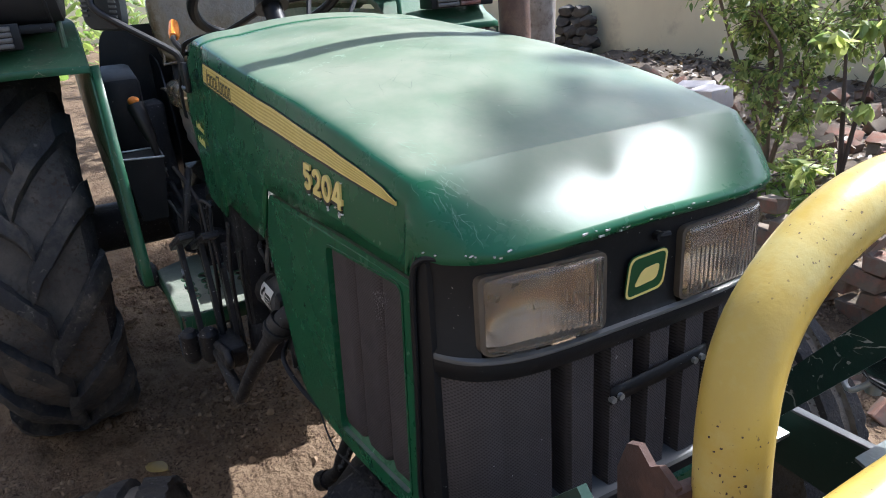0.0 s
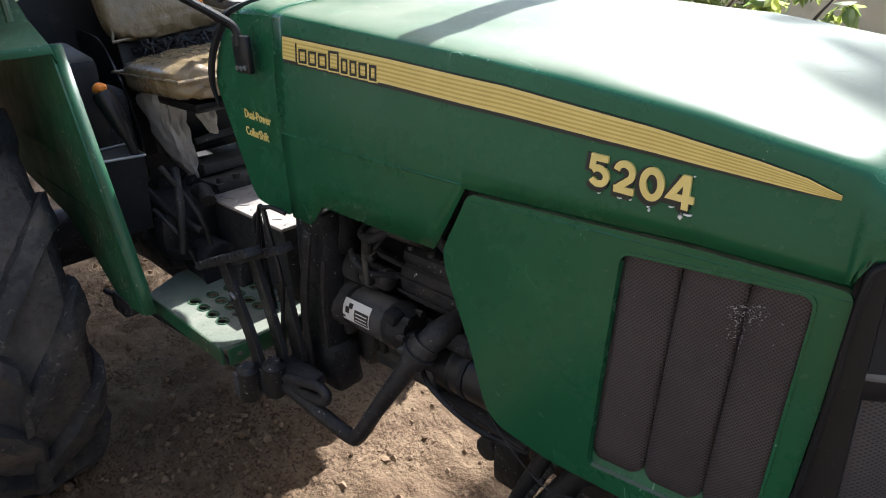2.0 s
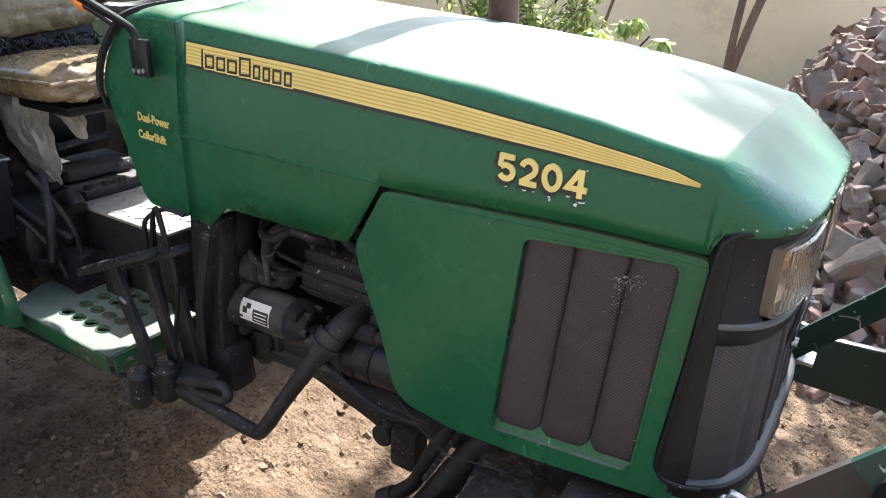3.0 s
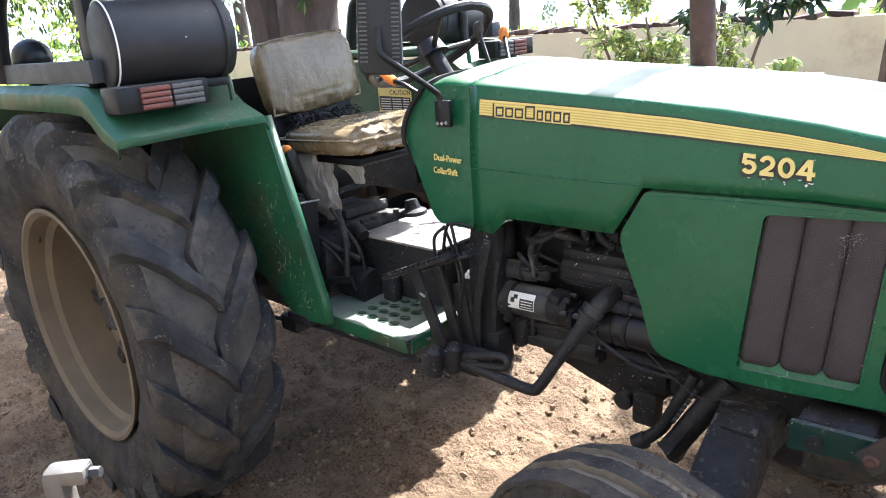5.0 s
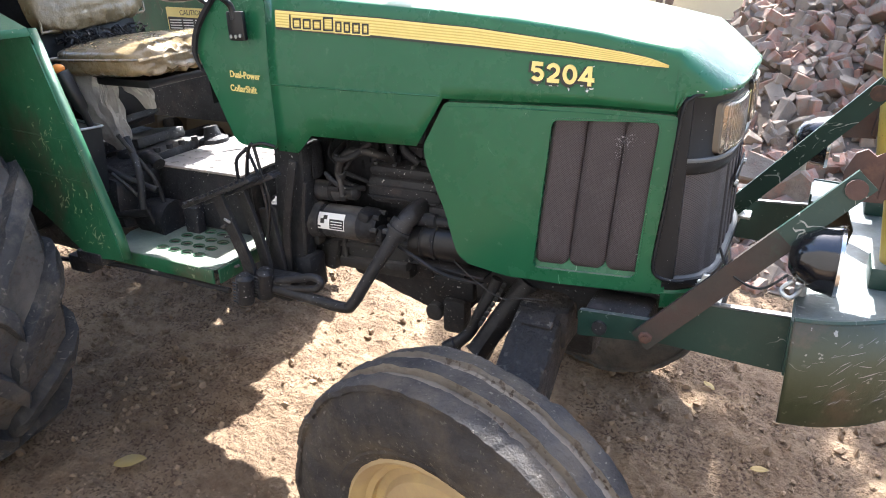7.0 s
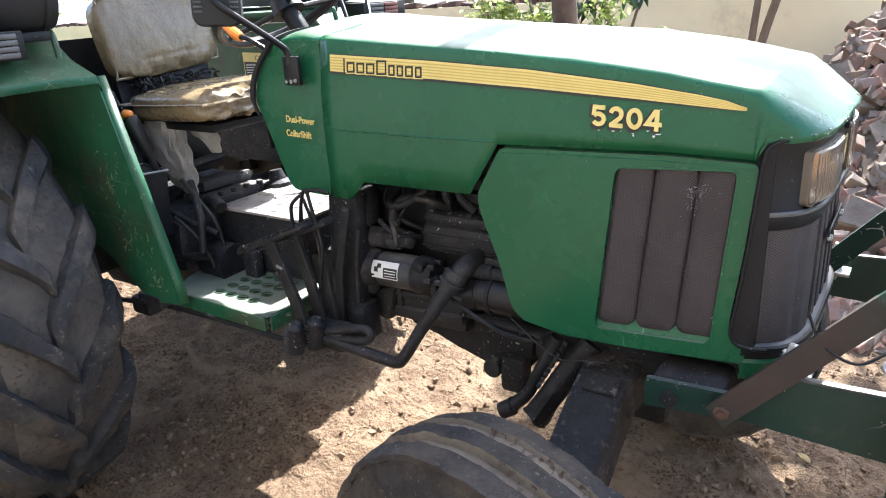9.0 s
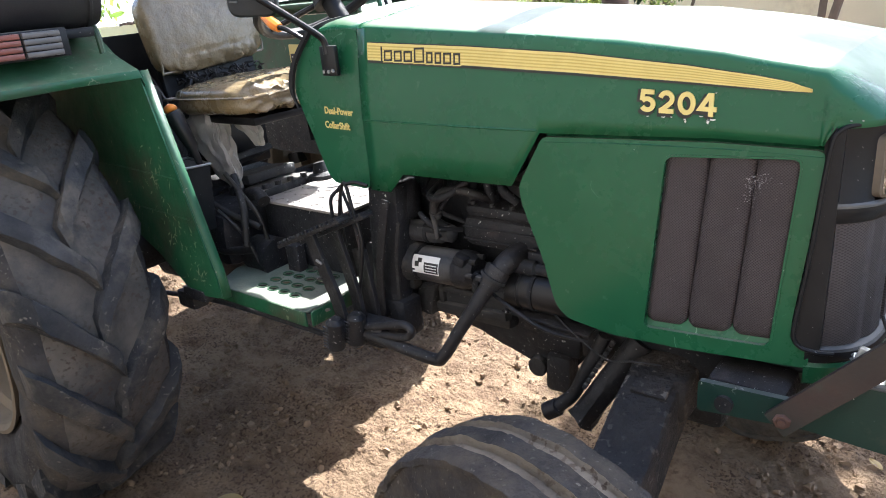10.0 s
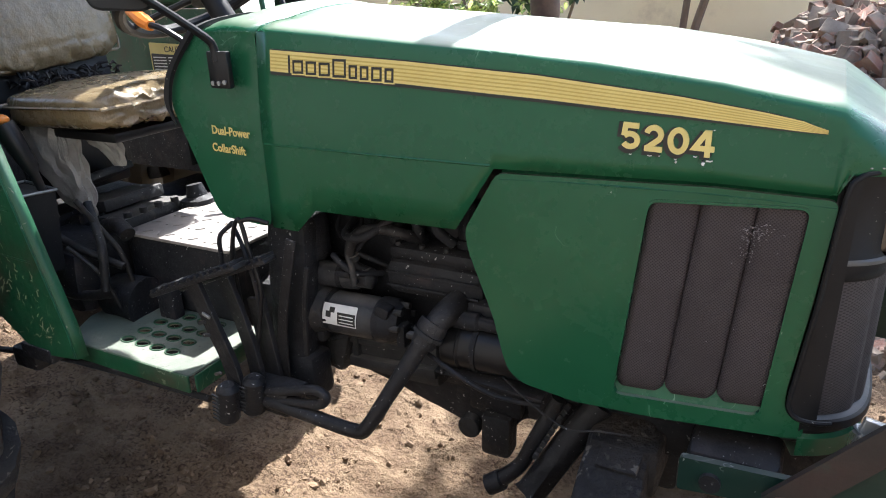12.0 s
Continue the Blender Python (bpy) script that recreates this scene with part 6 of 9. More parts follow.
def build_front_wheel(sign):
    m = Matrix.Translation((1.588 if sign < 0 else 1.52, sign * 0.637, 0.390 if sign < 0 else 0.432)) @ turned(0, 0, -11) @ (turned(0, 12, 0) if sign < 0 else turned(0, 0, 180)) @ Matrix.Diagonal((0.975, 1, 0.975, 1))
    bm = bm_new()
    # ribbed tread: three ribs, two wide grooves caked with mud
    tread = [(0.3765, -0.081), (0.387, -0.0805), (0.3905, -0.072), (0.394, -0.047), (0.382, -0.043), (0.380, -0.033), (0.382, -0.024), (0.397, -0.020), (0.399, -0.004), (0.398, 0.012), (0.384, 0.016), (0.382, 0.026), (0.384, 0.035), (0.394, 0.039), (0.391, 0.060), (0.387, 0.0805), (0.3765, 0.081)]
    profile = [(0.226, -0.066), (0.238, -0.078), (0.250, -0.0835), (0.256, -0.0815), (0.264, -0.086), (0.300, -0.089), (0.335, -0.085), (0.360, -0.0775), (0.371, -0.0745)] + tread + [(0.371, 0.0745), (0.345, 0.083), (0.31, 0.089), (0.26, 0.084), (0.226, 0.066), (0.220, 0.0)]
    lathe(bm, profile, 240, close=True)
    for v in bm.verts:
        r, a = math.hypot(v.co.x, v.co.z), math.atan2(v.co.z, v.co.x)
        k = 1.0
        if abs(v.co.y) > 0.070 and r > 0.373:
            # chunks torn out of the shoulders, with sharp ends
            tear = min(1.0, max(0.0, 4.0 * (noise.noise(Vector((math.cos(a) * 6.5, math.sin(a) * 6.5, 1))) + 0.5 * noise.noise(Vector((math.cos(a) * 15, math.sin(a) * 15, 4))) - 0.08)))
            k -= 0.004 + (0.014 + 0.008 * noise.noise(Vector((a * 9, v.co.y * 30, 0)))) * tear
            v.co.y *= 1 - 0.035 * tear + 0.03 * noise.noise(Vector((a * 15, 2, v.co.y * 9)))
        elif r > 0.386:
            k -= 0.008 * max(0.0, noise.noise(Vector((a * 7, v.co.y * 25, 3)))) + 0.004 * (noise.noise(Vector((a * 34, v.co.y * 60, 8))) > 0.28)
        elif 0.32 < r < 0.36 and abs(v.co.y) > 0.07:
            v.co.y *= 1 - 0.05 * max(0.0, noise.noise(Vector((a * 21, 7, 0))))
        v.co.x, v.co.z = v.co.x * k, v.co.z * k
    for f in bm.faces:
        c = f.calc_center_median()
        r = math.hypot(c.x, c.z)
        f.material_index = 1 if abs(c.y) < 0.046 and 0.360 < r < 0.3895 else 2 if sign > 0 and c.y > 0.05 and r < 0.385 else 0
    place_all(bm, m)
    for v in bm.verts:
        v.co += noise.noise_vector(v.co * 22) * 0.003 + noise.noise_vector(v.co * 70) * 0.0018
    bm2 = bm_new()
    lathe(bm2, [(0.230, -0.062), (0.235, -0.071), (0.226, -0.075), (0.216, -0.066), (0.208, -0.048), (0.196, -0.042), (0.190, 0.05), (0.232, 0.064)], 56, m)
    wheel = part("front_wheel", bm2, YELLOW_RIM if sign < 0 else RIM_DUST, tractor, "steered front wheel with dusty yellow rim")
    part("tyre", bm, [RUBBER, MUD_DRY, RUBBER_MUD], wheel, "worn ribbed front tyre with dry mud in its grooves", 26)
    bm = bm_new()
    lathe(bm, [(0.198, -0.030), (0.176, -0.030), (0.170, -0.036), (0.164, -0.042), (0.095, -0.050), (0.088, -0.068), (0.060, -0.082), (0.0, -0.084)], 48, m)
    part("wheel_disc", bm, YELLOW_RIM if sign < 0 else RIM_DUST, wheel)
    for k in range(6):
        a = 2 * math.pi * k / 6
        bm = bm_new()
        tube(bm, [m @ Vector((0.118 * math.cos(a), -0.050, 0.118 * math.sin(a))), m @ Vector((0.118 * math.cos(a), -0.068, 0.118 * math.sin(a)))], 0.012, 6)
        part("wheel_nut", bm, YELLOW_RIM, wheel)


for sign in (-1, 1):
    build_front_wheel(sign)


def build_engine():
    solid("rear_axle_housing", [("b", (-0.12, 0, 0.70), (0.40, 0.40, 0.36), 0.05), ("t", [(-0.20, -0.62, 0.685), (-0.20, 0.62, 0.685)], 0.085)], GREASE, "oily rear axle housing", 0.006)
    solid("gearbox", [("b", (0.46, 0, 0.705), (0.84, 0.26, 0.19), 0.04), ("b", (0.26, -0.03, 0.83), (0.26, 0.26, 0.10), 0.02)], GREASE, "greasy black gearbox", 0.005)
    solid("foot_platform", [("b", (0.575, 0, 0.800), (0.325, 0.385, 0.170), 0.012)], GREASE, "dark platform box with a flat top")
    tread = solid("platform_tread", [("b", (0.575, 0, 0.889), (0.330, 0.392, 0.008), 0.002)], TREAD, "dusty grey platform plate with raised bars")
    for i in range(9):
        for j in range(7):
            solid("tread_bar", [("b", (0.430 + 0.036 * i, -0.170 + 0.057 * j, 0.8935), (0.022, 0.0045, 0.003), 0.0, turned(0, 0, 45 if (i + j) % 2 else -45))], TREAD, parent=tread)
    solid("gate_plate", [("b", (0.325, -0.055, 0.885), (0.11, 0.20, 0.035), 0.006, turned(0, -4, 0)), ("b", (0.235, -0.055, 0.915), (0.12, 0.18, 0.03), 0.006, turned(0, -8, 0)), ("b", (0.14, -0.05, 0.955), (0.14, 0.16, 0.02), 0.004, turned(0, -24, 10))], CASTING, "dusty selector cover plates", 0.003)
    for x, y in ((0.365, -0.14), (0.368, -0.095), (0.37, -0.05), (0.372, 0.0)):
        solid("cover_bolt", [("t", [(x, y, 0.890), (x, y, 0.918)], 0.010)], CASTING)
    solid("clutch_housing", [("t", [(0.86, 0, 0.82), (0.90, 0, 0.82), (0.905, 0, 0.82), (0.965, 0, 0.82)], [0.195, 0.20, 0.215, 0.215]), ("b", (0.935, -0.20, 0.82), (0.035, 0.09, 0.34), 0.012)], GREASE, "oily clutch housing flange", 0.006)
    solid("engine_block", [("b", (1.20, 0, 0.83), (0.50, 0.28, 0.36), 0.03), ("b", (1.22, 0, 1.06), (0.46, 0.24, 0.14), 0.02), ("b", (1.20, -0.145, 0.735), (0.44, 0.03, 0.035), 0.008), ("b", (1.16, -0.150, 0.775), (0.26, 0.02, 0.018), 0.004)], GREASE, "oily black engine block", 0.006)
    bm = bm_new()
    plate(bm, rounded([(0.99, 0.72), (1.03, 0.632), (1.115, 0.622), (1.18, 0.594), (1.262, 0.573), (1.29, 0.562), (1.372, 0.590), (1.385, 0.612), (1.420, 0.622), (1.45, 0.70)], 0.012), 0.25, lambda u, v, d: Vector((u, -0.125 + d, v)))
    lumpy(bm, 0.006, 12)
    part("oil_pan", bm, GREASE, tractor, "black oil pan with sloping ends")
    solid("pan_block", [("b", (1.341, -0.140, 0.583), (0.064, 0.05, 0.094), 0.012), ("b", (1.335, -0.135, 0.655), (0.11, 0.03, 0.06), 0.008)], GREASE, "", 0.003)
    solid("drain_cover", [("t", [(1.274, -0.120, 0.574), (1.274, -0.1415, 0.572), (1.274, -0.1445, 0.572)], [0.024, 0.024, 0.021])], CASTING, "dusty round drain cover")
    for x in (1.09, 1.15, 1.21, 1.27, 1.36, 1.41):
        solid("pan_bolt", [("t", [(x, -0.125, 0.690), (x, -0.148, 0.690)], 0.007)], GREASE)
    starter = solid("starter_motor", [("t", [(1.010, -0.205, 0.812), (1.014, -0.205, 0.812), (1.110, -0.205, 0.8155), (1.114, -0.205, 0.816), (1.130, -0.205, 0.8165)], [0.040, 0.0425, 0.0425, 0.040, 0.040])], STARTER_GREY, "dusty grey starter motor", 0.0)
    solid("starter_band", [("t", [(1.016, -0.205, 0.8122), (1.026, -0.205, 0.8125)], 0.0436)], GREASE)
    solid("starter_end", [("t", [(1.128, -0.205, 0.817), (1.132, -0.205, 0.817), (1.158, -0.205, 0.818), (1.176, -0.205, 0.819)], [0.044, 0.0455, 0.043, 0.030]), ("b", (1.150, -0.230, 0.850), (0.03, 0.03, 0.025), 0.006, turned(0, 20, 0)), ("b", (1.180, -0.215, 0.80), (0.02, 0.03, 0.045), 0.006)], GREASE, "", 0.002)
    for a in range(5):
        solid("end_bolt", [("t", [(1.160, -0.205 - 0.032 * math.cos(a), 0.818 + 0.032 * math.sin(a)), (1.184, -0.205 - 0.032 * math.cos(a), 0.819 + 0.032 * math.sin(a))], 0.006)], CASTING)
    solid("starter_nose", [("t", [(0.960, -0.200, 0.814), (0.980, -0.205, 0.813), (0.990, -0.205, 0.812), (1.012, -0.205, 0.812)], [0.046, 0.054, 0.048, 0.043]), ("b", (0.985, -0.212, 0.762), (0.030, 0.03, 0.03), 0.007), ("b", (0.980, -0.208, 0.866), (0.034, 0.03, 0.03), 0.007)], CASTING, "dusty grey starter nose casting", 0.003)
    solid("solenoid", [("t", [(0.962, -0.200, 0.886), (0.975, -0.200, 0.886), (0.982, -0.200, 0.887), (1.075, -0.200, 0.893), (1.080, -0.200, 0.893), (1.108, -0.200, 0.895), (1.114, -0.200, 0.895)], [0.022, 0.027, 0.0255, 0.0255, 0.020, 0.020, 0.010])], STARTER_GREY, "dusty grey solenoid", 0.002)
    solid("solenoid_cap", [("t", [(1.040, -0.200, 0.891), (1.050, -0.200, 0.8915)], 0.0275), ("b", (1.060, -0.222, 0.905), (0.030, 0.012, 0.014), 0.003)], GREASE)
    solid("starter_foot", [("b", (1.09, -0.150, 0.715), (0.28, 0.05, 0.100), 0.014), ("b", (1.00, -0.165, 0.725), (0.06, 0.06, 0.12), 0.014, turned(0, 15, 0)), ("b", (1.13, -0.176, 0.700), (0.20, 0.03, 0.024), 0.006, turned(0, -4, 0)), ("b", (1.045, -0.176, 0.735), (0.014, 0.02, 0.09), 0.004), ("b", (1.10, -0.178, 0.742), (0.16, 0.014, 0.014), 0.004, turned(0, -3, 0))], CASTING, "grey casting below the starter", 0.004)
    solid("terminal", [("t", [(1.085, -0.215, 0.892), (1.094, -0.240, 0.898)], 0.0055)], CASTING)
    solid("bell_housing_plate", [("b", (0.945, -0.235, 0.83), (0.095, 0.06, 0.38), 0.020, turned(0, 6, 0)), ("b", (0.965, -0.205, 0.965), (0.09, 0.06, 0.10), 0.020), ("b", (0.955, -0.235, 0.68), (0.09, 0.07, 0.10), 0.015)], GREASE, "oily flange of the bell housing", 0.005)
    # starter label: a white square with a dark figure block and dark lines beside it
    def wrapped(u, v, d):
        a = v / 0.0425
        return Vector((1.018 + u, -0.205 - (0.0428 + d) * math.cos(a + 0.30), 0.8135 + u * 0.03 + (0.0428 + d) * math.sin(a + 0.30)))

    def curved(name, u0, u1, v0, v1, rise, material):
        bm = bm_new()
        rings = [[wrapped(u0 + (u1 - u0) * i / 3, v0 + (v1 - v0) * j / 8, rise) for i in range(4)] for j in range(9)]
        loft(bm, rings, False)
        part(name, bm, material, starter)
    curved("label", 0.0, 0.078, -0.021, 0.021, 0.0004, WHITE)
    curved("label_text_field", 0.035, 0.076, -0.018, 0.006, 0.0008, DECAL_BLACK)
    curved("label_figure", 0.008, 0.020, -0.006, 0.006, 0.0008, DECAL_BLACK)
    curved("label_figure", 0.016, 0.028, 0.004, 0.014, 0.0008, DECAL_BLACK)
    for k in range(3):
        curved("label_bar", 0.039, 0.072, -0.014 + 0.0065 * k, -0.012 + 0.0065 * k, 0.0012, WHITE)
    intake = solid("intake_housing", [("b", (1.245, -0.165, 0.912), (0.205, 0.10, 0.074), 0.026)], GREASE, "dark ribbed housing under the hood", 0.0)
    solid("housing_lid", [("b", (1.245, -0.160, 0.956), (0.190, 0.085, 0.026), 0.010)], GREASE, parent=intake)
    for z in (0.925, 0.898):
        solid("housing_rib", [("b", (1.245, -0.2165, z), (0.185, 0.005, 0.005), 0.002)], GREASE, parent=intake)
    for x in (1.165, 1.215, 1.265, 1.315):
        solid("housing_screw", [("t", [(x, -0.190, 0.965), (x, -0.190, 0.975)], 0.006)], CASTING)
    solid("injector_pump", [("b", (1.33, -0.185, 0.860), (0.10, 0.08, 0.07), 0.014), ("t", [(1.30, -0.235, 0.866), (1.345, -0.235, 0.866), (1.35, -0.235, 0.866), (1.40, -0.235, 0.866)], [0.016, 0.016, 0.012, 0.012]), ("t", [(1.31, -0.235, 0.843), (1.42, -0.232, 0.843)], 0.008)], GREASE, "", 0.003)
    solid("oil_filter", [("t", [(1.280, -0.225, 0.813), (1.286, -0.225, 0.813), (1.312, -0.225, 0.814), (1.315, -0.225, 0.814), (1.319, -0.225, 0.814), (1.43, -0.225, 0.816), (1.44, -0.225, 0.816)], [0.036, 0.044, 0.044, 0.047, 0.043, 0.043, 0.030])], BLACK_GLOSS, "black oil filter")
    solid("filter_band", [("t", [(1.340, -0.225, 0.8145), (1.350, -0.225, 0.8145)], 0.0455)], GREASE)
    solid("filter_bracket", [("b", (1.37, -0.235, 0.762), (0.20, 0.05, 0.006), 0.002, turned(0, 3, 0)), ("b", (1.285, -0.24, 0.815), (0.008, 0.05, 0.10), 0.003)], GREASE, "oily filter bracket")
    solid("breather_pipe", [("t", [(1.300, -0.150, 0.885), (1.297, -0.215, 0.886), (1.288, -0.258, 0.876), (1.270, -0.280, 0.848), (1.215, -0.330, 0.745), (1.178, -0.350, 0.680), (1.150, -0.352, 0.664), (1.05, -0.352, 0.668), (0.94, -0.350, 0.672), (0.90, -0.345, 0.668)], [0.023, 0.024, 0.023, 0.018, 0.0140, 0.0138, 0.0135, 0.0135, 0.0135, 0.0135], 5)], OILY_RUBBER, "bent oily black pipe")
    solid("pipe_collar", [("t", [(1.279, -0.268, 0.868), (1.274, -0.275, 0.858), (1.270, -0.280, 0.849), (1.262, -0.288, 0.833)], [0.026, 0.027, 0.023, 0.022])], OILY_RUBBER)
    solid("collar_clip", [("t", [(1.272, -0.278, 0.853), (1.269, -0.281, 0.847)], 0.0285), ("b", (1.245, -0.290, 0.848), (0.018, 0.014, 0.010), 0.002)], CASTING)
    for x, y, top, r in ((1.150, -0.165, 1.04, 0.013), (1.192, -0.160, 1.04, 0.011), (1.285, -0.150, 1.04, 0.015)):
        solid("feed_pipe", [("t", [(x, y + 0.02, top), (x, y, 1.00), (x + 0.004, y, 0.965)], r, 4), ("t", [(x + 0.003, y, 0.985), (x + 0.004, y, 0.966)], r * 1.5)], GREASE)
    solid("bent_hose", [("t", [(1.100, -0.19, 0.900), (1.078, -0.215, 0.925), (1.080, -0.22, 0.965), (1.106, -0.22, 0.995), (1.145, -0.215, 1.004), (1.184, -0.20, 0.994), (1.200, -0.17, 0.975)], 0.0105, 5)], OILY_RUBBER, "bent black hose")
    solid("hose_clip", [("t", [(1.079, -0.216, 0.935), (1.079, -0.218, 0.946)], 0.0135)], CASTING)
    solid("cable", [("t", [(1.075, -0.225, 0.945), (1.090, -0.235, 0.920), (1.094, -0.238, 0.898)], 0.006, 5)], CASTING)
    for k in range(4):
        x, y = 1.02 + 0.045 * k, -0.18 - 0.012 * (k % 3)
        solid("cable", [("t", [(x, y + 0.04, 1.02), (x + 0.02 * math.sin(k * 2.1), y, 0.975 - 0.006 * (k % 3)), (x + 0.03 * math.cos(k * 1.7), y, 0.945), (x + 0.02 * math.sin(k), y + 0.03, 0.915)], 0.003 + 0.001 * (k % 3), 5)], GREASE)
    def flat_bar(name, pts, wide, thick, material, label=""):
        """A flat bar that bends along pts, its broad side to the yard."""
        bm = bm_new()
        line = spline(pts, 5)
        rings = []
        for i, p in enumerate(line):
            d = (line[min(i + 1, len(line) - 1)] - line[max(i - 1, 0)]).normalized()
            side = d.cross(Vector((0, 1, 0))).normalized() * wide / 2
            deep = Vector((0, thick / 2, 0))
            rings.append([p - side - deep, p + side - deep, p + side + deep, p - side + deep])
        loft(bm, rings, True, True)
        bmesh.ops.bevel(bm, geom=bm.edges[:], offset=0.0012, segments=1, affect="EDGES")
        return part(name, bm, material, tractor, label)

    flat_bar("hanging_strap", [(0.996, -0.285, 0.985), (0.976, -0.292, 0.890), (0.955, -0.292, 0.800), (0.940, -0.288, 0.655)], 0.022, 0.006, OILY_RUBBER, "greasy black strap hung before the housing")
    flat_bar("hanging_strap", [(1.015, -0.272, 0.930), (1.002, -0.276, 0.850), (0.992, -0.274, 0.740)], 0.010, 0.006, OILY_RUBBER)
    solid("tow_hook", [("t", [(0.950, -0.350, 0.692), (1.02, -0.350, 0.712), (1.066, -0.350, 0.726), (1.090, -0.350, 0.718), (1.076, -0.350, 0.698), (1.02, -0.350, 0.686), (0.955, -0.350, 0.674)], 0.0095, 5)], OILY_RUBBER, "bent black rod hook")
    # thin rods hooked up beside the cowl
    solid("hook_rod", [("t", [(0.868, -0.32, 0.875), (0.880, -0.32, 0.950), (0.896, -0.32, 1.008), (0.912, -0.32, 1.024), (0.924, -0.32, 0.970), (0.940, -0.32, 0.893), (0.926, -0.32, 0.820), (0.909, -0.32, 0.756), (0.907, -0.32, 0.690)], 0.0042, 5)], BLACK_GLOSS, "thin bent black rod")
    solid("hook_rod", [("t", [(0.912, -0.32, 1.022), (0.938, -0.315, 1.028), (0.966, -0.305, 1.020)], 0.0042, 5)], BLACK_GLOSS)
    solid("hook_rod", [("t", [(0.880, -0.31, 0.995), (0.872, -0.31, 0.900), (0.880, -0.31, 0.800)], 0.0035, 5)], BLACK_GLOSS)
    for pts, r in (([(1.06, -0.16, 1.00), (1.07, -0.22, 0.985), (1.12, -0.235, 0.99), (1.16, -0.20, 1.02)], 0.008), ([(1.02, -0.17, 0.91), (1.05, -0.235, 0.945), (1.09, -0.23, 0.915), (1.12, -0.18, 0.90)], 0.006),
                   ([(1.18, -0.13, 1.05), (1.20, -0.18, 1.02), (1.20, -0.17, 0.97)], 0.010), ([(1.26, -0.13, 1.05), (1.25, -0.20, 1.02), (1.28, -0.19, 0.985)], 0.010), ([(1.22, -0.24, 0.80), (1.30, -0.285, 0.80), (1.38, -0.270, 0.755), (1.46, -0.24, 0.735)], 0.0045),
                   ([(1.10, -0.17, 0.78), (1.04, -0.21, 0.765), (0.99, -0.19, 0.74)], 0.006), ([(0.86, -0.29, 1.00), (0.835, -0.30, 0.975), (0.83, -0.30, 0.93), (0.835, -0.31, 0.88)], 0.0045), ([(0.86, -0.29, 1.005), (0.90, -0.305, 0.95), (0.915, -0.305, 0.86), (0.90, -0.30, 0.78)], 0.004)):
        solid("cable", [("t", pts, r, 5)], GREASE)
    # pedals: flat arms, long serrated pads, rubber feet at the lower ends
    flat_bar("pedal_arm", [(0.822, -0.372, 0.915), (0.856, -0.372, 0.828), (0.888, -0.372, 0.747), (0.904, -0.372, 0.650)], 0.034, 0.012, OILY_RUBBER, "flat greasy pedal arm")
    flat_bar("pedal_arm", [(0.858, -0.330, 0.920), (0.890, -0.330, 0.820), (0.908, -0.330, 0.740), (0.916, -0.330, 0.640)], 0.030, 0.012, OILY_RUBBER, "flat greasy pedal arm")
    flat_bar("pedal_arm", [(0.905, -0.300, 0.860), (0.918, -0.300, 0.760), (0.930, -0.300, 0.650)], 0.040, 0.012, OILY_RUBBER)
    for dy, dx in ((0.0, 0.0), (0.045, 0.030)):
        pad = solid("pedal_pad", [("b", (0.826 + dx, -0.366 + dy, 0.910), (0.255, 0.034, 0.010), 0.003, turned(0, -22.5, 0))], OILY_RUBBER, "long serrated pedal pad")
        for k in range(13):
            c = Vector((0.826 + dx, -0.366 + dy, 0.9175)) + Vector((math.cos(radians(22.5)), 0, math.sin(radians(22.5)))) * (0.0195 * (k - 6))
            solid("pad_rib", [("b", c, (0.008, 0.036, 0.008), 0.001, turned(0, -22.5, 0))], OILY_RUBBER, parent=pad)
    for c, t in (((0.894, -0.400, 0.678), 10), ((0.925, -0.362, 0.682), 4)):
        foot = solid("rubber_foot", [("t", [Vector(c) + Vector((0.008, 0, 0.046)), Vector(c) + Vector((0.006, 0, 0.036)), Vector(c) + Vector((-0.004, 0, -0.030)), Vector(c) + Vector((-0.006, 0, -0.042))], [0.012, 0.022, 0.022, 0.012])], OILY_RUBBER, "rounded black rubber foot", 0.0)
        for k in range(7):
            solid("foot_groove", [("b", Vector(c) + Vector((-0.012 + 0.001 * k, -0.0215, -0.022 + 0.0085 * k)), (0.016, 0.003, 0.003), 0.0, turned(0, t, 0))], CASTING, parent=foot)
    solid("arm_bracket", [("b", (0.945, -0.325, 0.672), (0.11, 0.06, 0.060), 0.012), ("b", (0.985, -0.318, 0.690), (0.045, 0.04, 0.022), 0.004)], OILY_RUBBER, "", 0.004)
    for c, t in (((0.853, -0.380, 0.848), 20), ((0.838, -0.380, 0.830), -25), ((0.882, -0.400, 0.742), -25), ((0.845, -0.380, 0.805), -15)):
        solid("bright_clip", [("b", c, (0.020, 0.005, 0.007), 0.002, turned(0, t, 0))], CASTING if t < 0 else STEEL)
    # levers and clutter beside the seat
    solid("draft_lever", [("t", [(0.372, -0.32, 0.96), (0.352, -0.332, 1.06), (0.349, -0.334, 1.075), (0.328, -0.350, 1.150), (0.322, -0.354, 1.168)], [0.008, 0.010, 0.017, 0.0235, 0.0235])], BLACK_GLOSS, "black tapered lever handle")
    bm = bm_new()
    blob(bm, (0.320, -0.356, 1.177), (0.024, 0.016, 0.013), 0.1, 2.0, 2, turned(0, -15, 0))
    part("lever_knob", bm, ORANGE, tractor, "orange lever knob")
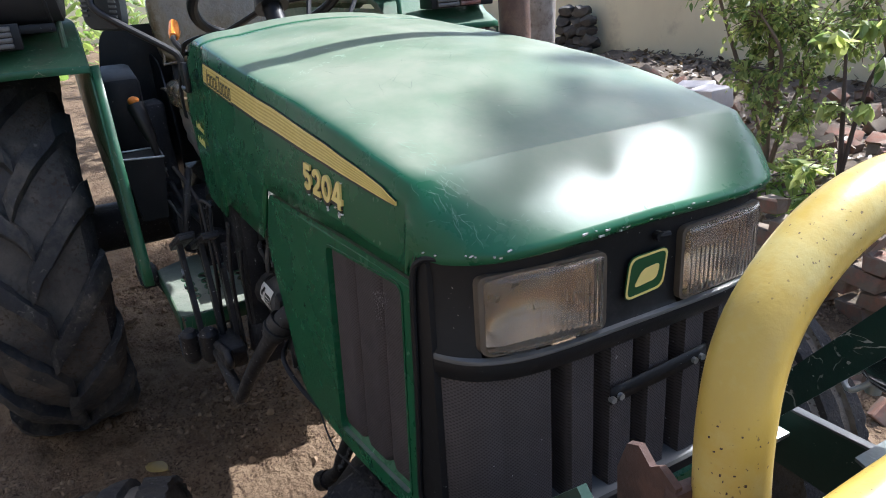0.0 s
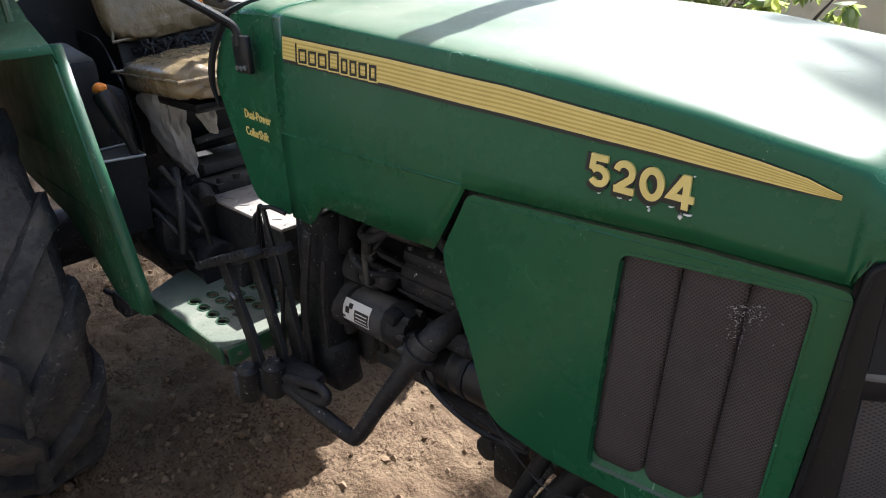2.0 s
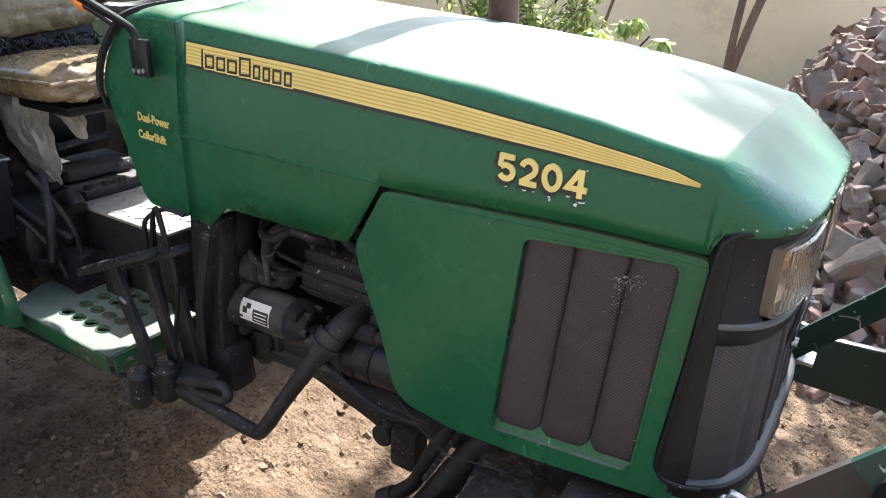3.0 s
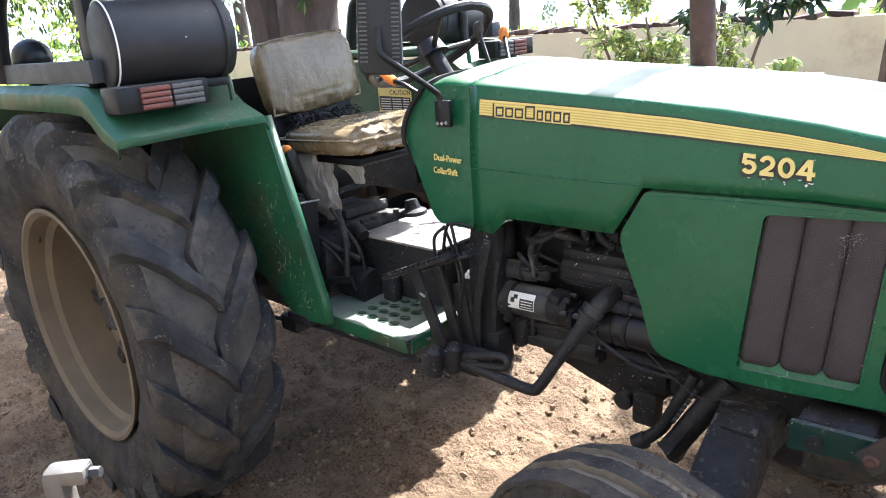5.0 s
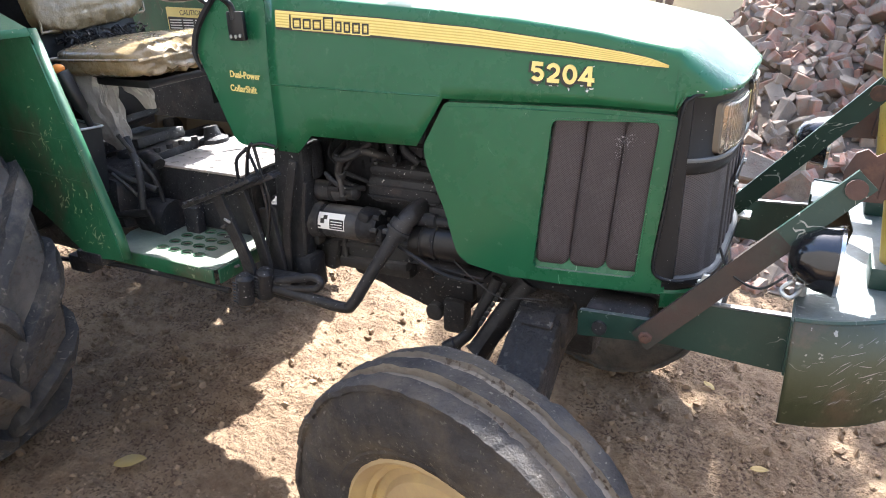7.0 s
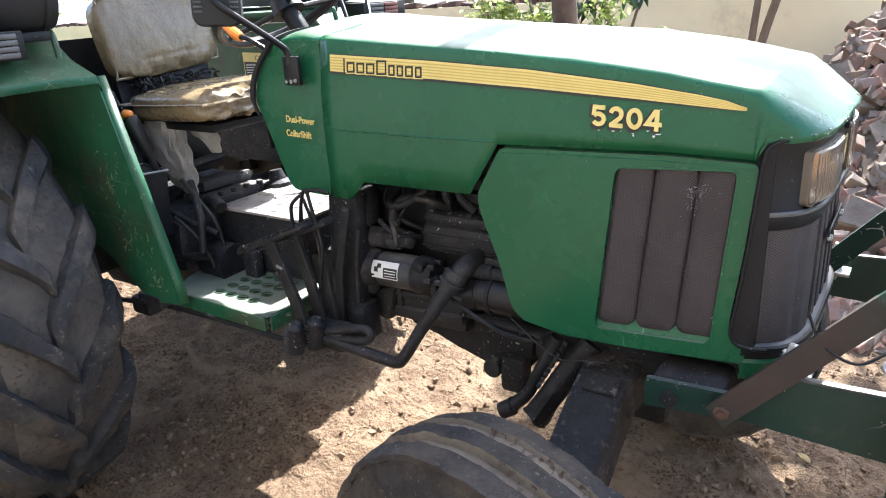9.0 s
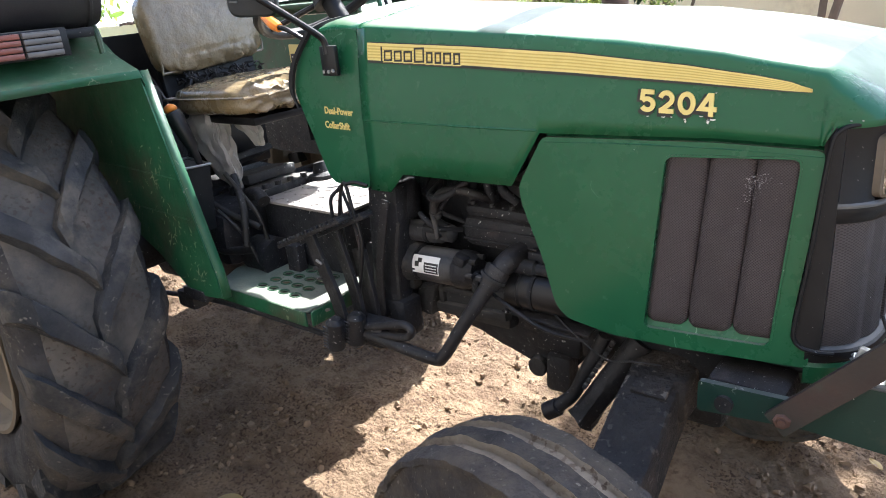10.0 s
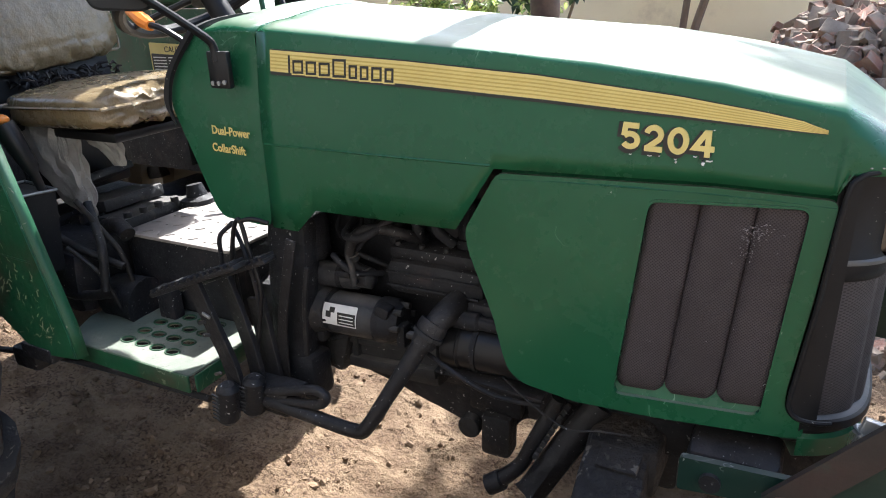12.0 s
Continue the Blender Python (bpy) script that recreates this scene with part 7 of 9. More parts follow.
    for pts, r in (([(0.28, -0.30, 0.92), (0.38, -0.29, 0.88), (0.48, -0.26, 0.84)], 0.009), ([(0.28, -0.32, 0.80), (0.36, -0.31, 0.77), (0.46, -0.28, 0.78)], 0.012),
                   ([(0.40, -0.26, 0.98), (0.46, -0.29, 0.90), (0.47, -0.31, 0.80)], 0.010), ([(0.36, -0.20, 0.90), (0.42, -0.21, 0.915), (0.46, -0.22, 0.90)], 0.018),
                   ([(0.42, -0.30, 1.00), (0.44, -0.27, 0.93), (0.47, -0.25, 0.86), (0.48, -0.24, 0.75)], 0.006), ([(0.40, -0.33, 0.90), (0.45, -0.30, 0.83), (0.47, -0.28, 0.74)], 0.005)):
        solid("control_rod", [("t", pts, r, 4)], OILY_RUBBER)
    solid("hydraulic_lump", [("b", (0.28, -0.22, 0.80), (0.22, 0.20, 0.16), 0.03), ("t", [(0.40, -0.235, 0.745), (0.50, -0.235, 0.745)], 0.055), ("b", (0.17, -0.30, 1.00), (0.09, 0.08, 0.30), 0.02)], GREASE, "", 0.01)
    solid("side_console", [("b", (0.12, -0.37, 1.03), (0.20, 0.10, 0.44), 0.02, turned(0, 8, 0))], BLACK, "black console beside the seat")
    for a, b in (((0.62, 0.18, 0.93), (0.56, 0.22, 1.10)), ((0.50, 0.20, 0.95), (0.46, 0.24, 1.08)), ((0.56, 0.05, 0.93), (0.50, 0.10, 1.05))):
        solid("gear_lever", [("t", [a, b], 0.008)], BLACK_GLOSS)
    solid("lever_boot", [("t", [(0.40, 0.05, 0.87), (0.40, 0.05, 0.905), (0.40, 0.05, 0.91), (0.395, 0.05, 0.94)], [0.050, 0.046, 0.028, 0.020])], GREASE)


build_engine()


def build_step():
    outline = [(0.435, -0.400), (0.798, -0.400), (0.806, -0.300), (0.806, -0.185), (0.380, -0.185), (0.380, -0.30)]
    holes = []
    for j in range(4):
        for k in range(4):
            cx, cy = 0.561 + 0.0445 * k, -0.345 + 0.0440 * j
            holes.append([(cx + 0.0165 * math.cos(a), cy + 0.0115 * math.sin(a)) for a in (2 * math.pi * i / 12 for i in range(12))])
    bm = bm_new()
    plate(bm, rounded(outline, 0.012), 0.004, lambda u, v, d: Vector((u, v, 0.712 + d)), holes)
    step = part("step_plate", bm, STEP_TOP, tractor, "green footstep with punched holes")
    for h in holes:
        bm = bm_new()
        cx, cy = sum(p[0] for p in h) / 12, sum(p[1] for p in h) / 12
        tube(bm, [(cx + 0.0172 * math.cos(a), cy + 0.0122 * math.sin(a), 0.7165) for a in (2 * math.pi * i / 14 for i in range(15))], 0.0020, 6, caps=False)
        part("hole_rim", bm, GREEN_WORN, step)
    bm = bm_new()
    box(bm, (0.616, -0.402, 0.697), (0.366, 0.006, 0.038), 0.002)
    box(bm, (0.806, -0.29, 0.697), (0.006, 0.21, 0.038), 0.002, turned(0, 0, 2))
    part("step_skirt", bm, GREEN_WORN, step)
    solid("step_hanger", [("b", (0.60, -0.30, 0.668), (0.34, 0.04, 0.03), 0.004), ("b", (0.56, -0.22, 0.72), (0.05, 0.03, 0.14), 0.004)], GREASE)
    solid("drag_rod", [("t", [(0.20, -0.43, 0.655), (0.45, -0.40, 0.665), (0.80, -0.36, 0.640)], 0.007, 4)], GREASE)
    solid("step_tail", [("b", (0.40, -0.43, 0.700), (0.10, 0.05, 0.035), 0.006), ("b", (0.33, -0.42, 0.665), (0.08, 0.05, 0.05), 0.008)], GREASE)
    # battery-like black tub with a pale rim behind the step
    bm = bm_new()
    loft(bm, [[(0.30, -0.405, 0.85), (0.385, -0.405, 0.85), (0.385, -0.335, 0.85), (0.30, -0.335, 0.85)], [(0.285, -0.42, 1.030), (0.388, -0.425, 1.030), (0.388, -0.318, 1.022), (0.285, -0.318, 1.030)]], True, True)
    tub = part("tool_tub", bm, BLACK, tractor, "black tool tub with a pale wire rim")
    bm = bm_new()
    tube(bm, [(0.283, -0.422, 1.034), (0.340, -0.428, 1.040), (0.390, -0.427, 1.034), (0.390, -0.316, 1.026), (0.283, -0.316, 1.034), (0.283, -0.422, 1.034)], 0.0032, 6)
    part("rim_wire", bm, STEEL, tub)


build_step()


def build_front_end():
    solid("front_frame", [("b", (1.66, 0, 0.715), (0.50, 0.36, 0.075), 0.012), ("b", (1.66, -0.185, 0.725), (0.48, 0.02, 0.11), 0.004)], GREASE, "dark front frame under the nose", 0.004)
    for sign in (-1, 1):
        solid("axle_beam", [("b", (1.602, sign * 0.335, 0.598), (0.105, 0.42, 0.12), 0.012, turned(-sign * 24, 0, -sign * 3)), ("b", (1.607, sign * 0.20, 0.668), (0.11, 0.12, 0.09), 0.01), ("b", (1.606, sign * 0.265, 0.6995), (0.066, 0.060, 0.010), 0.003, turned(-sign * 24, 0, 0))], CRUSTED, "heavy dark front axle beam crusted with dirt", 0.004)
    solid("axle_pivot", [("b", (1.61, 0, 0.60), (0.13, 0.16, 0.20), 0.02)], GREASE)
    for sign in (-1, 1):
        solid("king_pin", [("t", [(1.565, sign * 0.535, 0.56), (1.585, sign * 0.555, 0.33)], 0.036), ("t", [(1.585, sign * 0.54, 0.385), (1.585, sign * 0.62, 0.385)], 0.04)], GREASE)
    bm = bm_new()
    tube(bm, [(1.452, -0.258, 0.566), (1.456, -0.256, 0.572), (1.470, -0.248, 0.596), (1.500, -0.225, 0.650), (1.550, -0.190, 0.735)], [0.030, 0.0275, 0.027, 0.027, 0.027], 20)
    for v in bm.verts:
        if v.co.z < 0.60:
            v.co += noise.noise_vector(v.co * 60) * 0.009
    part("steering_ram", bm, OILY_RUBBER, tractor, "black steering tube with a torn rubber end")
    solid("ram_rod", [("t", [(1.384, -0.264, 0.566), (1.402, -0.258, 0.582), (1.430, -0.248, 0.612), (1.448, -0.240, 0.655), (1.486, -0.220, 0.745)], [0.018, 0.015, 0.0135, 0.0135, 0.0135], 4)], OILY_RUBBER, "bent greasy rod beside the tube", 0.0)
    solid("rod_end", [("t", [(1.374, -0.268, 0.560), (1.398, -0.260, 0.576)], 0.0195)], OILY_RUBBER, "", 0.002)
    chain = [(1.458 + 0.0055 * k, -0.252 + 0.004 * k, 0.640 + 0.0115 * k) for k in range(9)]
    for k, c in enumerate(chain):
        solid("chain_link", [("b", c, (0.009, 0.004 if k % 2 else 0.009, 0.012), 0.0015, turned(0, 25, 0))], CASTING)
    solid("loose_wire", [("t", [(1.40, -0.262, 0.790), (1.467, -0.272, 0.750), (1.52, -0.274, 0.728), (1.568, -0.272, 0.737), (1.62, -0.268, 0.742)], 0.0016, 5)], OILY_RUBBER)
    for sign in (-1, 1):
        bm = bm_new()
        plate(bm, rounded([(1.70, 0.700), (1.70, 0.757), (1.86, 0.765), (1.90, 0.816), (2.085, 0.822), (2.085, 0.712), (1.87, 0.720)], 0.006), 0.012, lambda u, v, d, g=sign: Vector((u, g * (0.296 + d), v)))
        rail = part("frame_rail", bm, GREEN_DARK, tractor, "dark green steel front rail")
        solid("rail_edge", [("b", (1.995, sign * 0.302, 0.822), (0.17, 0.014, 0.004), 0.001, turned(0, -2, 0))], GREY_TRIM, parent=rail)
        # the knuckle's dark metal also stands in for shade under the nose
        solid("rail_knuckle", [("b", (1.77, sign * 0.24, 0.728), (0.13, 0.10, 0.065), 0.016), ("t", [(1.745, sign * 0.295, 0.728), (1.745, sign * 0.316, 0.728)], 0.015)], GREASE)
        solid("angle_bracket", [("b", (1.925, sign * 0.262, 0.815), (0.028, 0.012, 0.085), 0.003, turned(0, 12, 0)), ("b", (1.940, sign * 0.245, 0.80), (0.035, 0.05, 0.008), 0.002)], STEEL)
    # slanted stays up to the guard posts
    for sign, low, high, material, name in ((-1, (1.822, -0.330, 0.722), (2.150, -0.262, 1.068), GREEN_DARK, "dark green"), (1, (1.865, 0.240, 0.760), (2.180, 0.130, 1.150), GREEN_DARK, "dark green")):
        a, b = Vector(low), Vector(high)
        d = (b - a).normalized()
        side = Vector((0, 1, 0))
        up = d.cross(side).normalized()
        side = up.cross(d).normalized()
        bm = bm_new()
        rings = [[p + side * s * 0.005 + up * u * 0.021 for s, u in ((-1, -1), (1, -1), (1, 1), (-1, 1))] for p in (a.lerp(b, 0.62 if sign < 0 else 0.0), a.lerp(b, 0.8), b)]
        loft(bm, rings, True, True)
        stay = part("guard_stay", bm, material, tractor, name + " flat steel stay to the guard")
        if sign < 0:
            bm = bm_new()
            tip = a.lerp(b, 0.68)
            loft(bm, [[p + side * s * 0.0056 + up * u * 0.0216 for s, u in ((-1, -1), (1, -1), (1, 1), (-1, 1))] for p in (a.lerp(b, 0.02), a.lerp(b, 0.05), tip.lerp(a, 0.5), tip)], True, True)
            part("stay_tip", bm, BROWN, stay, "red-brown rusted lower end of the stay")
            bm = bm_new()
            q = a.lerp(b, 0.05)
            tube(bm, [q + side * 0.004, q - side * 0.008, q - side * 0.010], [0.0135, 0.013, 0.010], 7)
            tube(bm, [q - side * 0.008, q - side * 0.015], 0.006, 8)
            lumpy(bm, 0.002, 60)
            part("stay_bolt", bm, RUST, stay, "muddy rusted bolt at the stay's foot")
        bm = bm_new()
        tube(bm, [b - d * 0.022 - side * 0.012, b - d * 0.022 + side * 0.012], 0.017, 12)
        part("stay_bolt", bm, RUST, stay)
    bm = bm_new()
    tube(bm, [(1.93 + 0.02 * math.cos(k * 1.3), -0.262 + 0.018 * math.sin(k * 1.3), 0.836 + 0.004 * math.sin(k)) for k in range(14)], 0.0022, 5)
    part("wire_wrap", bm, STEEL, tractor)


build_front_end()


def build_bumper():
    curve = spline([(2.08, -0.385, 0), (2.14, -0.372, 0), (2.22, -0.325, 0), (2.30, -0.235, 0), (2.345, -0.12, 0), (2.36, 0.0, 0), (2.345, 0.12, 0), (2.30, 0.235, 0), (2.22, 0.325, 0), (2.14, 0.372, 0), (2.08, 0.385, 0)], 5)
    outline = [(p.x, p.y) for p in curve]
    bm = bm_new()
    notch = [(2.08, 0.215), (2.155, 0.19), (2.165, 0.06), (2.145, -0.10), (2.08, -0.13)]
    plate(bm, outline + notch, 0.005, lambda u, v, d: Vector((u, v, 0.858 + d)))
    bumper = part("bumper_top", bm, BUMPER_GREY, tractor, "scuffed grey-green steel top of the front weight box")
    bm = bm_new()
    loft(bm, [[(p.x, p.y, z) for p in curve] for z in (0.662, 0.760, 0.860)], False)
    skirt = part("bumper_skirt", bm, SKIRT_OLIVE, tractor, "curved dark green steel front of the weight box")
    th = skirt.modifiers.new("thickness", "SOLIDIFY")
    th.thickness, th.offset = 0.005, 1
    # pale diagonal scratches rubbed round the corner
    rng = random.Random(12)
    bm = bm_new()
    for _ in range(90):
        k, z, slope = min(40.0, max(3.0, rng.gauss(12, 4))), rng.gauss(0.765, 0.045), rng.choice((0.002, 0.005, -0.002, 0.008))
        if not 0.675 < z < 0.845:
            continue
        rows, reach, w = [], rng.uniform(0.3, 1.5), rng.uniform(0.0003, 0.0009)
        for j in range(5):
            f = k + reach * (j / 4 - 0.5)
            i = int(f)
            p = curve[i].lerp(curve[i + 1], f - i)
            d = (curve[i + 1] - curve[i]).normalized()
            p = p + Vector((d.y, -d.x, 0)) * 0.0058 + Vector((0, 0, z + slope * reach * (j / 2 - 1)))
            e = w * (1 - (j / 2 - 1) ** 2 * 0.8)
            rows.append([p - Vector((0, 0, e)), p + Vector((0, 0, e))])
        loft(bm, rows, False)
    tagged(part("skirt_scratch", bm, GREY_SCUFF, skirt), kind="stuff")
    bm = bm_new()
    tube(bm, [(p.x, p.y, 0.861) for p in curve], 0.0055, 6)
    part("bumper_edge", bm, GREEN_DARK, bumper)
    for sign in (-1, 1):
        solid("bumper_cheek", [("b", (2.080, sign * 0.335, 0.805), (0.008, 0.10, 0.105), 0.002)], GREEN_DARK)
        # round work lamp
        c = Vector((2.113, -0.290, 0.932)) if sign < 0 else Vector((2.078, 0.290, 0.985))
        m = Matrix.Translation(c) @ turned(0, 8, 90 + sign * 4) @ turned(180, 0, 0)
        bm = bm_new()
        lathe(bm, [(0.0, 0.058), (0.022, 0.055), (0.042, 0.040), (0.054, 0.012), (0.057, -0.008), (0.060, -0.014), (0.057, -0.018)], 32, Matrix.Translation(c) @ turned(0, 0, 90))
        lamp = part("work_lamp", bm, LAMP_BLACK, tractor, "round glossy black work lamp")
        bm = bm_new()
        lathe(bm, [(0.0, -0.024), (0.030, -0.023), (0.050, -0.019), (0.056, -0.015)], 32, Matrix.Translation(c) @ turned(0, 0, 90))
        part("lamp_glass", bm, GREY_LENS, lamp)
        bm = bm_new()
        lathe(bm, [(0.0565, -0.013), (0.0605, -0.015), (0.0600, -0.021), (0.0555, -0.021)], 32, Matrix.Translation(c) @ turned(0, 0, 90))
        part("lamp_ring", bm, CHROME, lamp)
        solid("lamp_foot", [("t", [c + Vector((-0.03, 0, -0.05)), c + Vector((-0.03, 0, -0.072))], 0.010), ("t", [c + Vector((-0.045, -0.005, -0.045)), c + Vector((-0.060, -0.015, -0.060)), c + Vector((-0.045, -0.025, -0.068)), c + Vector((-0.03, -0.010, -0.055))], 0.004, 4)], STEEL)
    bm = bm_new()
    tube(bm, [(2.06, -0.30, 0.90), (2.02, -0.315, 0.872), (1.97, -0.30, 0.885), (1.945, -0.285, 0.925)], 0.0025, 6, 6)
    part("lamp_wire", bm, BLACK, tractor)
    # yellow guard hoop and cross tube
    half = [(2.228, -0.182, 0.870), (2.208, -0.180, 1.040), (2.198, -0.174, 1.137), (2.188, -0.148, 1.198), (2.182, -0.100, 1.241), (2.181, -0.045, 1.268)]
    bm = bm_new()
    tube(bm, half + [(2.182, 0.012, 1.277)] + [(x, -y + 0.024, z) for x, y, z in half[::-1]], 0.0275, 20, 6)
    hoop = part("guard_hoop", bm, YELLOW_TUBE, tractor, "thick yellow painted guard hoop, chipped")
    rng = random.Random(3)
    bm = bm_new()
    for k in range(70):
        z = 0.90 + 0.26 * rng.random() ** 1.6
        x, y = 2.228 - 0.118 * (z - 0.870), -0.181
        a = radians(rng.gauss(-35, 30))
        out = Vector((math.cos(a), math.sin(a), 0))
        box(bm, Vector((x, y, z)) + out * 0.0272, (0.0008, rng.uniform(0.0006, 0.002), rng.uniform(0.0006, 0.002)), 0.0, turned(0, 0, math.degrees(a)))
    tagged(part("rust_chip", bm, RUST, hoop), kind="stuff")
    bm = bm_new()
    tube(bm, [(2.296, -0.235, 1.118), (2.294, -0.10, 1.126), (2.294, 0.10, 1.126), (2.296, 0.25, 1.118)], 0.025, 16, 5)
    part("guard_cross_tube", bm, YELLOW_TUBE, tractor)
    for y, material in ((-0.182, BROWN), (0.206, YELLOW_TUBE)):
        solid("tube_socket", [("b", (2.226, y, 0.882), (0.085, 0.085, 0.042), 0.006)], GREEN_DARK)
        # folded and torn bracket plate that holds the stay to the tube
        bm = bm_new()
        g = -1 if y < 0 else 1
        plate(bm, [(2.118, 1.010), (2.182, 1.016), (2.186, 1.092), (2.170, 1.101), (2.158, 1.094), (2.146, 1.106), (2.128, 1.094), (2.116, 1.062)], 0.006, lambda u, v, d: Vector((u, y + g * (0.030 - d) - 0.1 * (u - 2.15), v)))
        box(bm, (2.180, y + g * 0.020, 1.055), (0.012, 0.030, 0.066), 0.002, turned(0, 4, 0))
        lumpy(bm, 0.004, 34)
        part("tube_clamp", bm, RUST, tractor, "rusty torn bracket at the guard tube")
        bm = bm_new()
        tube(bm, [(2.296, y * 0.98, 0.87), (2.298, y * 0.98, 1.118)], 0.024, 16)
        part("guard_upright", bm, YELLOW_TUBE, tractor)


build_bumper()
bm = bm_new()
tube(bm, [(1.278, 0.278, 1.16), (1.270, 0.282, 1.30), (1.246, 0.285, 1.76), (1.214, 0.290, 2.38)], 0.031, 18)
part("exhaust_pipe", bm, RUST, tractor, "rusty brown upright exhaust pipe")


# ---- loudspeaker drums and fender-top lamp ----
def build_drum(sign):
    shift = 0.0 if sign < 0 else -0.17
    a, b = Vector((0.232 + shift, sign * 0.775, 1.500)), Vector((0.272 + shift, sign * 0.470, 1.500))
    base = (0.25 + shift, sign * 0.62, 1.39)
    drum = thing("loudspeaker_drum", base, "black leatherette loudspeaker drum lying on the fender", "loudspeaker", "loudspeakers on the fenders")
    d = (b - a).normalized()
    bm = bm_new()
    tube(bm, [a, a + d * 0.004, a + d * 0.018, b - d * 0.02, b - d * 0.004, b], [0.092, 0.099, 0.1035, 0.1035, 0.099, 0.090], 40)
    lumpy(bm, 0.002, 12)
    part("body", bm, LEATHER, drum)
    for q, material in ((a + d * 0.010, WHITE), (b - d * 0.03, LEATHER)):
        side, up = ring_frame(d)
        bm = bm_new()
        tube(bm, [q + (side * math.cos(t) + up * math.sin(t)) * 0.1045 for t in (2 * math.pi * k / 48 for k in range(49))], 0.0022 if material is WHITE else 0.005, 6, caps=False)
        part("trim_ring", bm, material, drum)
    bm = bm_new()
    box(bm, (0.26 + shift, sign * 0.63, 1.388), (0.12, 0.26, 0.022), 0.004)
    part("cradle", bm, BLACK, drum)


for sign in (-1, 1):
    build_drum(sign)
bm = bm_new()
blob(bm, (-0.52, -0.685, 1.482), (0.062, 0.060, 0.060), 0.02, 1.0, 3)
box(bm, (-0.52, -0.685, 1.418), (0.05, 0.05, 0.05), 0.008)
single("rear_work_lamp", bm, BLACK_GLOSS, "round black work lamp standing on the fender", "lamp")


# ---- plants ----
def plant(name, label, category, stems, tips, count, leaf, material, bark=BARK, seed=1, group="", droop=0.35):
    """stems: (points, radii) of trunk and limbs; tips: (centre, spread) of leaf clumps; leaf: (length, width)."""
    rng = np.random.default_rng(seed)
    base = stems[0][0][0]
    ob = thing(name, base, label, category, group)
    for k, (pts, radii) in enumerate(stems):
        bm = bm_new()
        tube(bm, pts, radii, 12 if k == 0 else 8, 5)
        if max(radii) > 0.08:
            for v in bm.verts:
                v.co += noise.noise_vector(v.co * 5) * 0.02
        part("trunk" if k == 0 else "limb", bm, bark, ob)
    twigs = bm_new()
    places = []
    weight = np.array([s ** 1.6 for _, s in tips])
    share = rng.multinomial(count, weight / weight.sum())
    for (c, s), n in zip(tips, share):
        for _ in range(max(2, n // 14)):
            d = rng.normal(size=3) * np.array([1, 1, 0.75])
            d /= np.linalg.norm(d)
            a, b = np.array(c) + d * s * 0.1, np.array(c) + d * s * rng.uniform(0.6, 1.15)
            tube(twigs, [a, (a + b) / 2 + np.array([0, 0, 0.06 * s]), b], [0.003 + 0.006 * s, 0.002 + 0.004 * s, 0.0015], 5)
            for _ in range(14):
                q = a + (b - a) * rng.uniform(0.25, 1.05)
                places.append(q + rng.normal(size=3) * s * 0.09)
    tagged(part("twig_mass", twigs, bark, ob), kind="stuff")
    crown = new("crown", leaf_mesh("crown", places, leaf[0], leaf[1], material, rng, droop))
    crown.parent = ob
    crown.matrix_parent_inverse = ob.matrix_basis.inverted()
    return ob


def scatter(centre, spread, n, size, seed):
    rng = random.Random(seed)
    return [((centre[0] + rng.gauss(0, spread[0]), centre[1] + rng.gauss(0, spread[1]), centre[2] + rng.gauss(0, spread[2])), size * rng.uniform(0.6, 1.2)) for _ in range(n)]


plant("shade_tree", "large forked shade tree with dark hanging leaves behind the tractor", "tree",
      [([(-3.05, 2.4, 0.20), (-3.08, 2.4, 0.9), (-3.10, 2.4, 1.6), (-2.85, 2.42, 2.1), (-2.45, 2.5, 2.7), (-2.1, 2.6, 3.8)], [0.36, 0.28, 0.25, 0.23, 0.21, 0.14]),
       ([(-3.50, 2.35, 0.20), (-3.60, 2.36, 1.1), (-3.72, 2.4, 1.9), (-3.80, 2.45, 2.6), (-3.8, 2.5, 3.6)], [0.20, 0.185, 0.18, 0.165, 0.11]),
       ([(-3.70, 2.4, 2.0), (-4.1, 2.35, 2.22), (-4.8, 2.3, 2.45), (-6.0, 2.1, 2.9)], [0.13, 0.11, 0.09, 0.05]),
       ([(-3.3, 2.4, 1.45), (-3.2, 2.4, 1.7), (-3.05, 2.4, 1.75)], [0.14, 0.13, 0.14]),
       ([(-2.45, 2.5, 2.7), (-1.6, 2.0, 3.3), (-0.8, 1.4, 3.9)], [0.13, 0.09, 0.05]),
       ([(-2.3, 2.55, 3.2), (-2.6, 1.4, 3.9), (-2.4, 0.2, 4.4)], [0.12, 0.08, 0.05])],
      scatter((-3.3, 2.1, 2.85), (0.75, 0.45, 0.24), 15, 0.38, 3) + scatter((-4.6, 1.9, 3.05), (1.0, 0.7, 0.28), 13, 0.42, 4)
      # clumps from x -1.75 to -0.85 are unseen, added to shade the left ground
      + scatter((-2.6, 1.6, 4.3), (1.1, 1.2, 0.5), 26, 0.75, 5) + scatter((-1.75, 2.85, 4.5), (0.45, 0.4, 0.2), 16, 0.55, 6) + scatter((-1.15, 2.75, 4.5), (0.35, 0.35, 0.2), 12, 0.5, 15) + scatter((-1.50, 2.9, 4.45), (0.30, 0.30, 0.15), 12, 0.45, 16) + scatter((-0.85, 2.65, 4.5), (0.22, 0.25, 0.15), 8, 0.4, 17) + [((-2.85, 2.2, 2.1), 0.30), ((-2.75, 2.1, 1.95), 0.22), ((-3.0, 2.1, 2.35), 0.35)],
      13500, (0.105, 0.024), LEAF_DARK, seed=3)
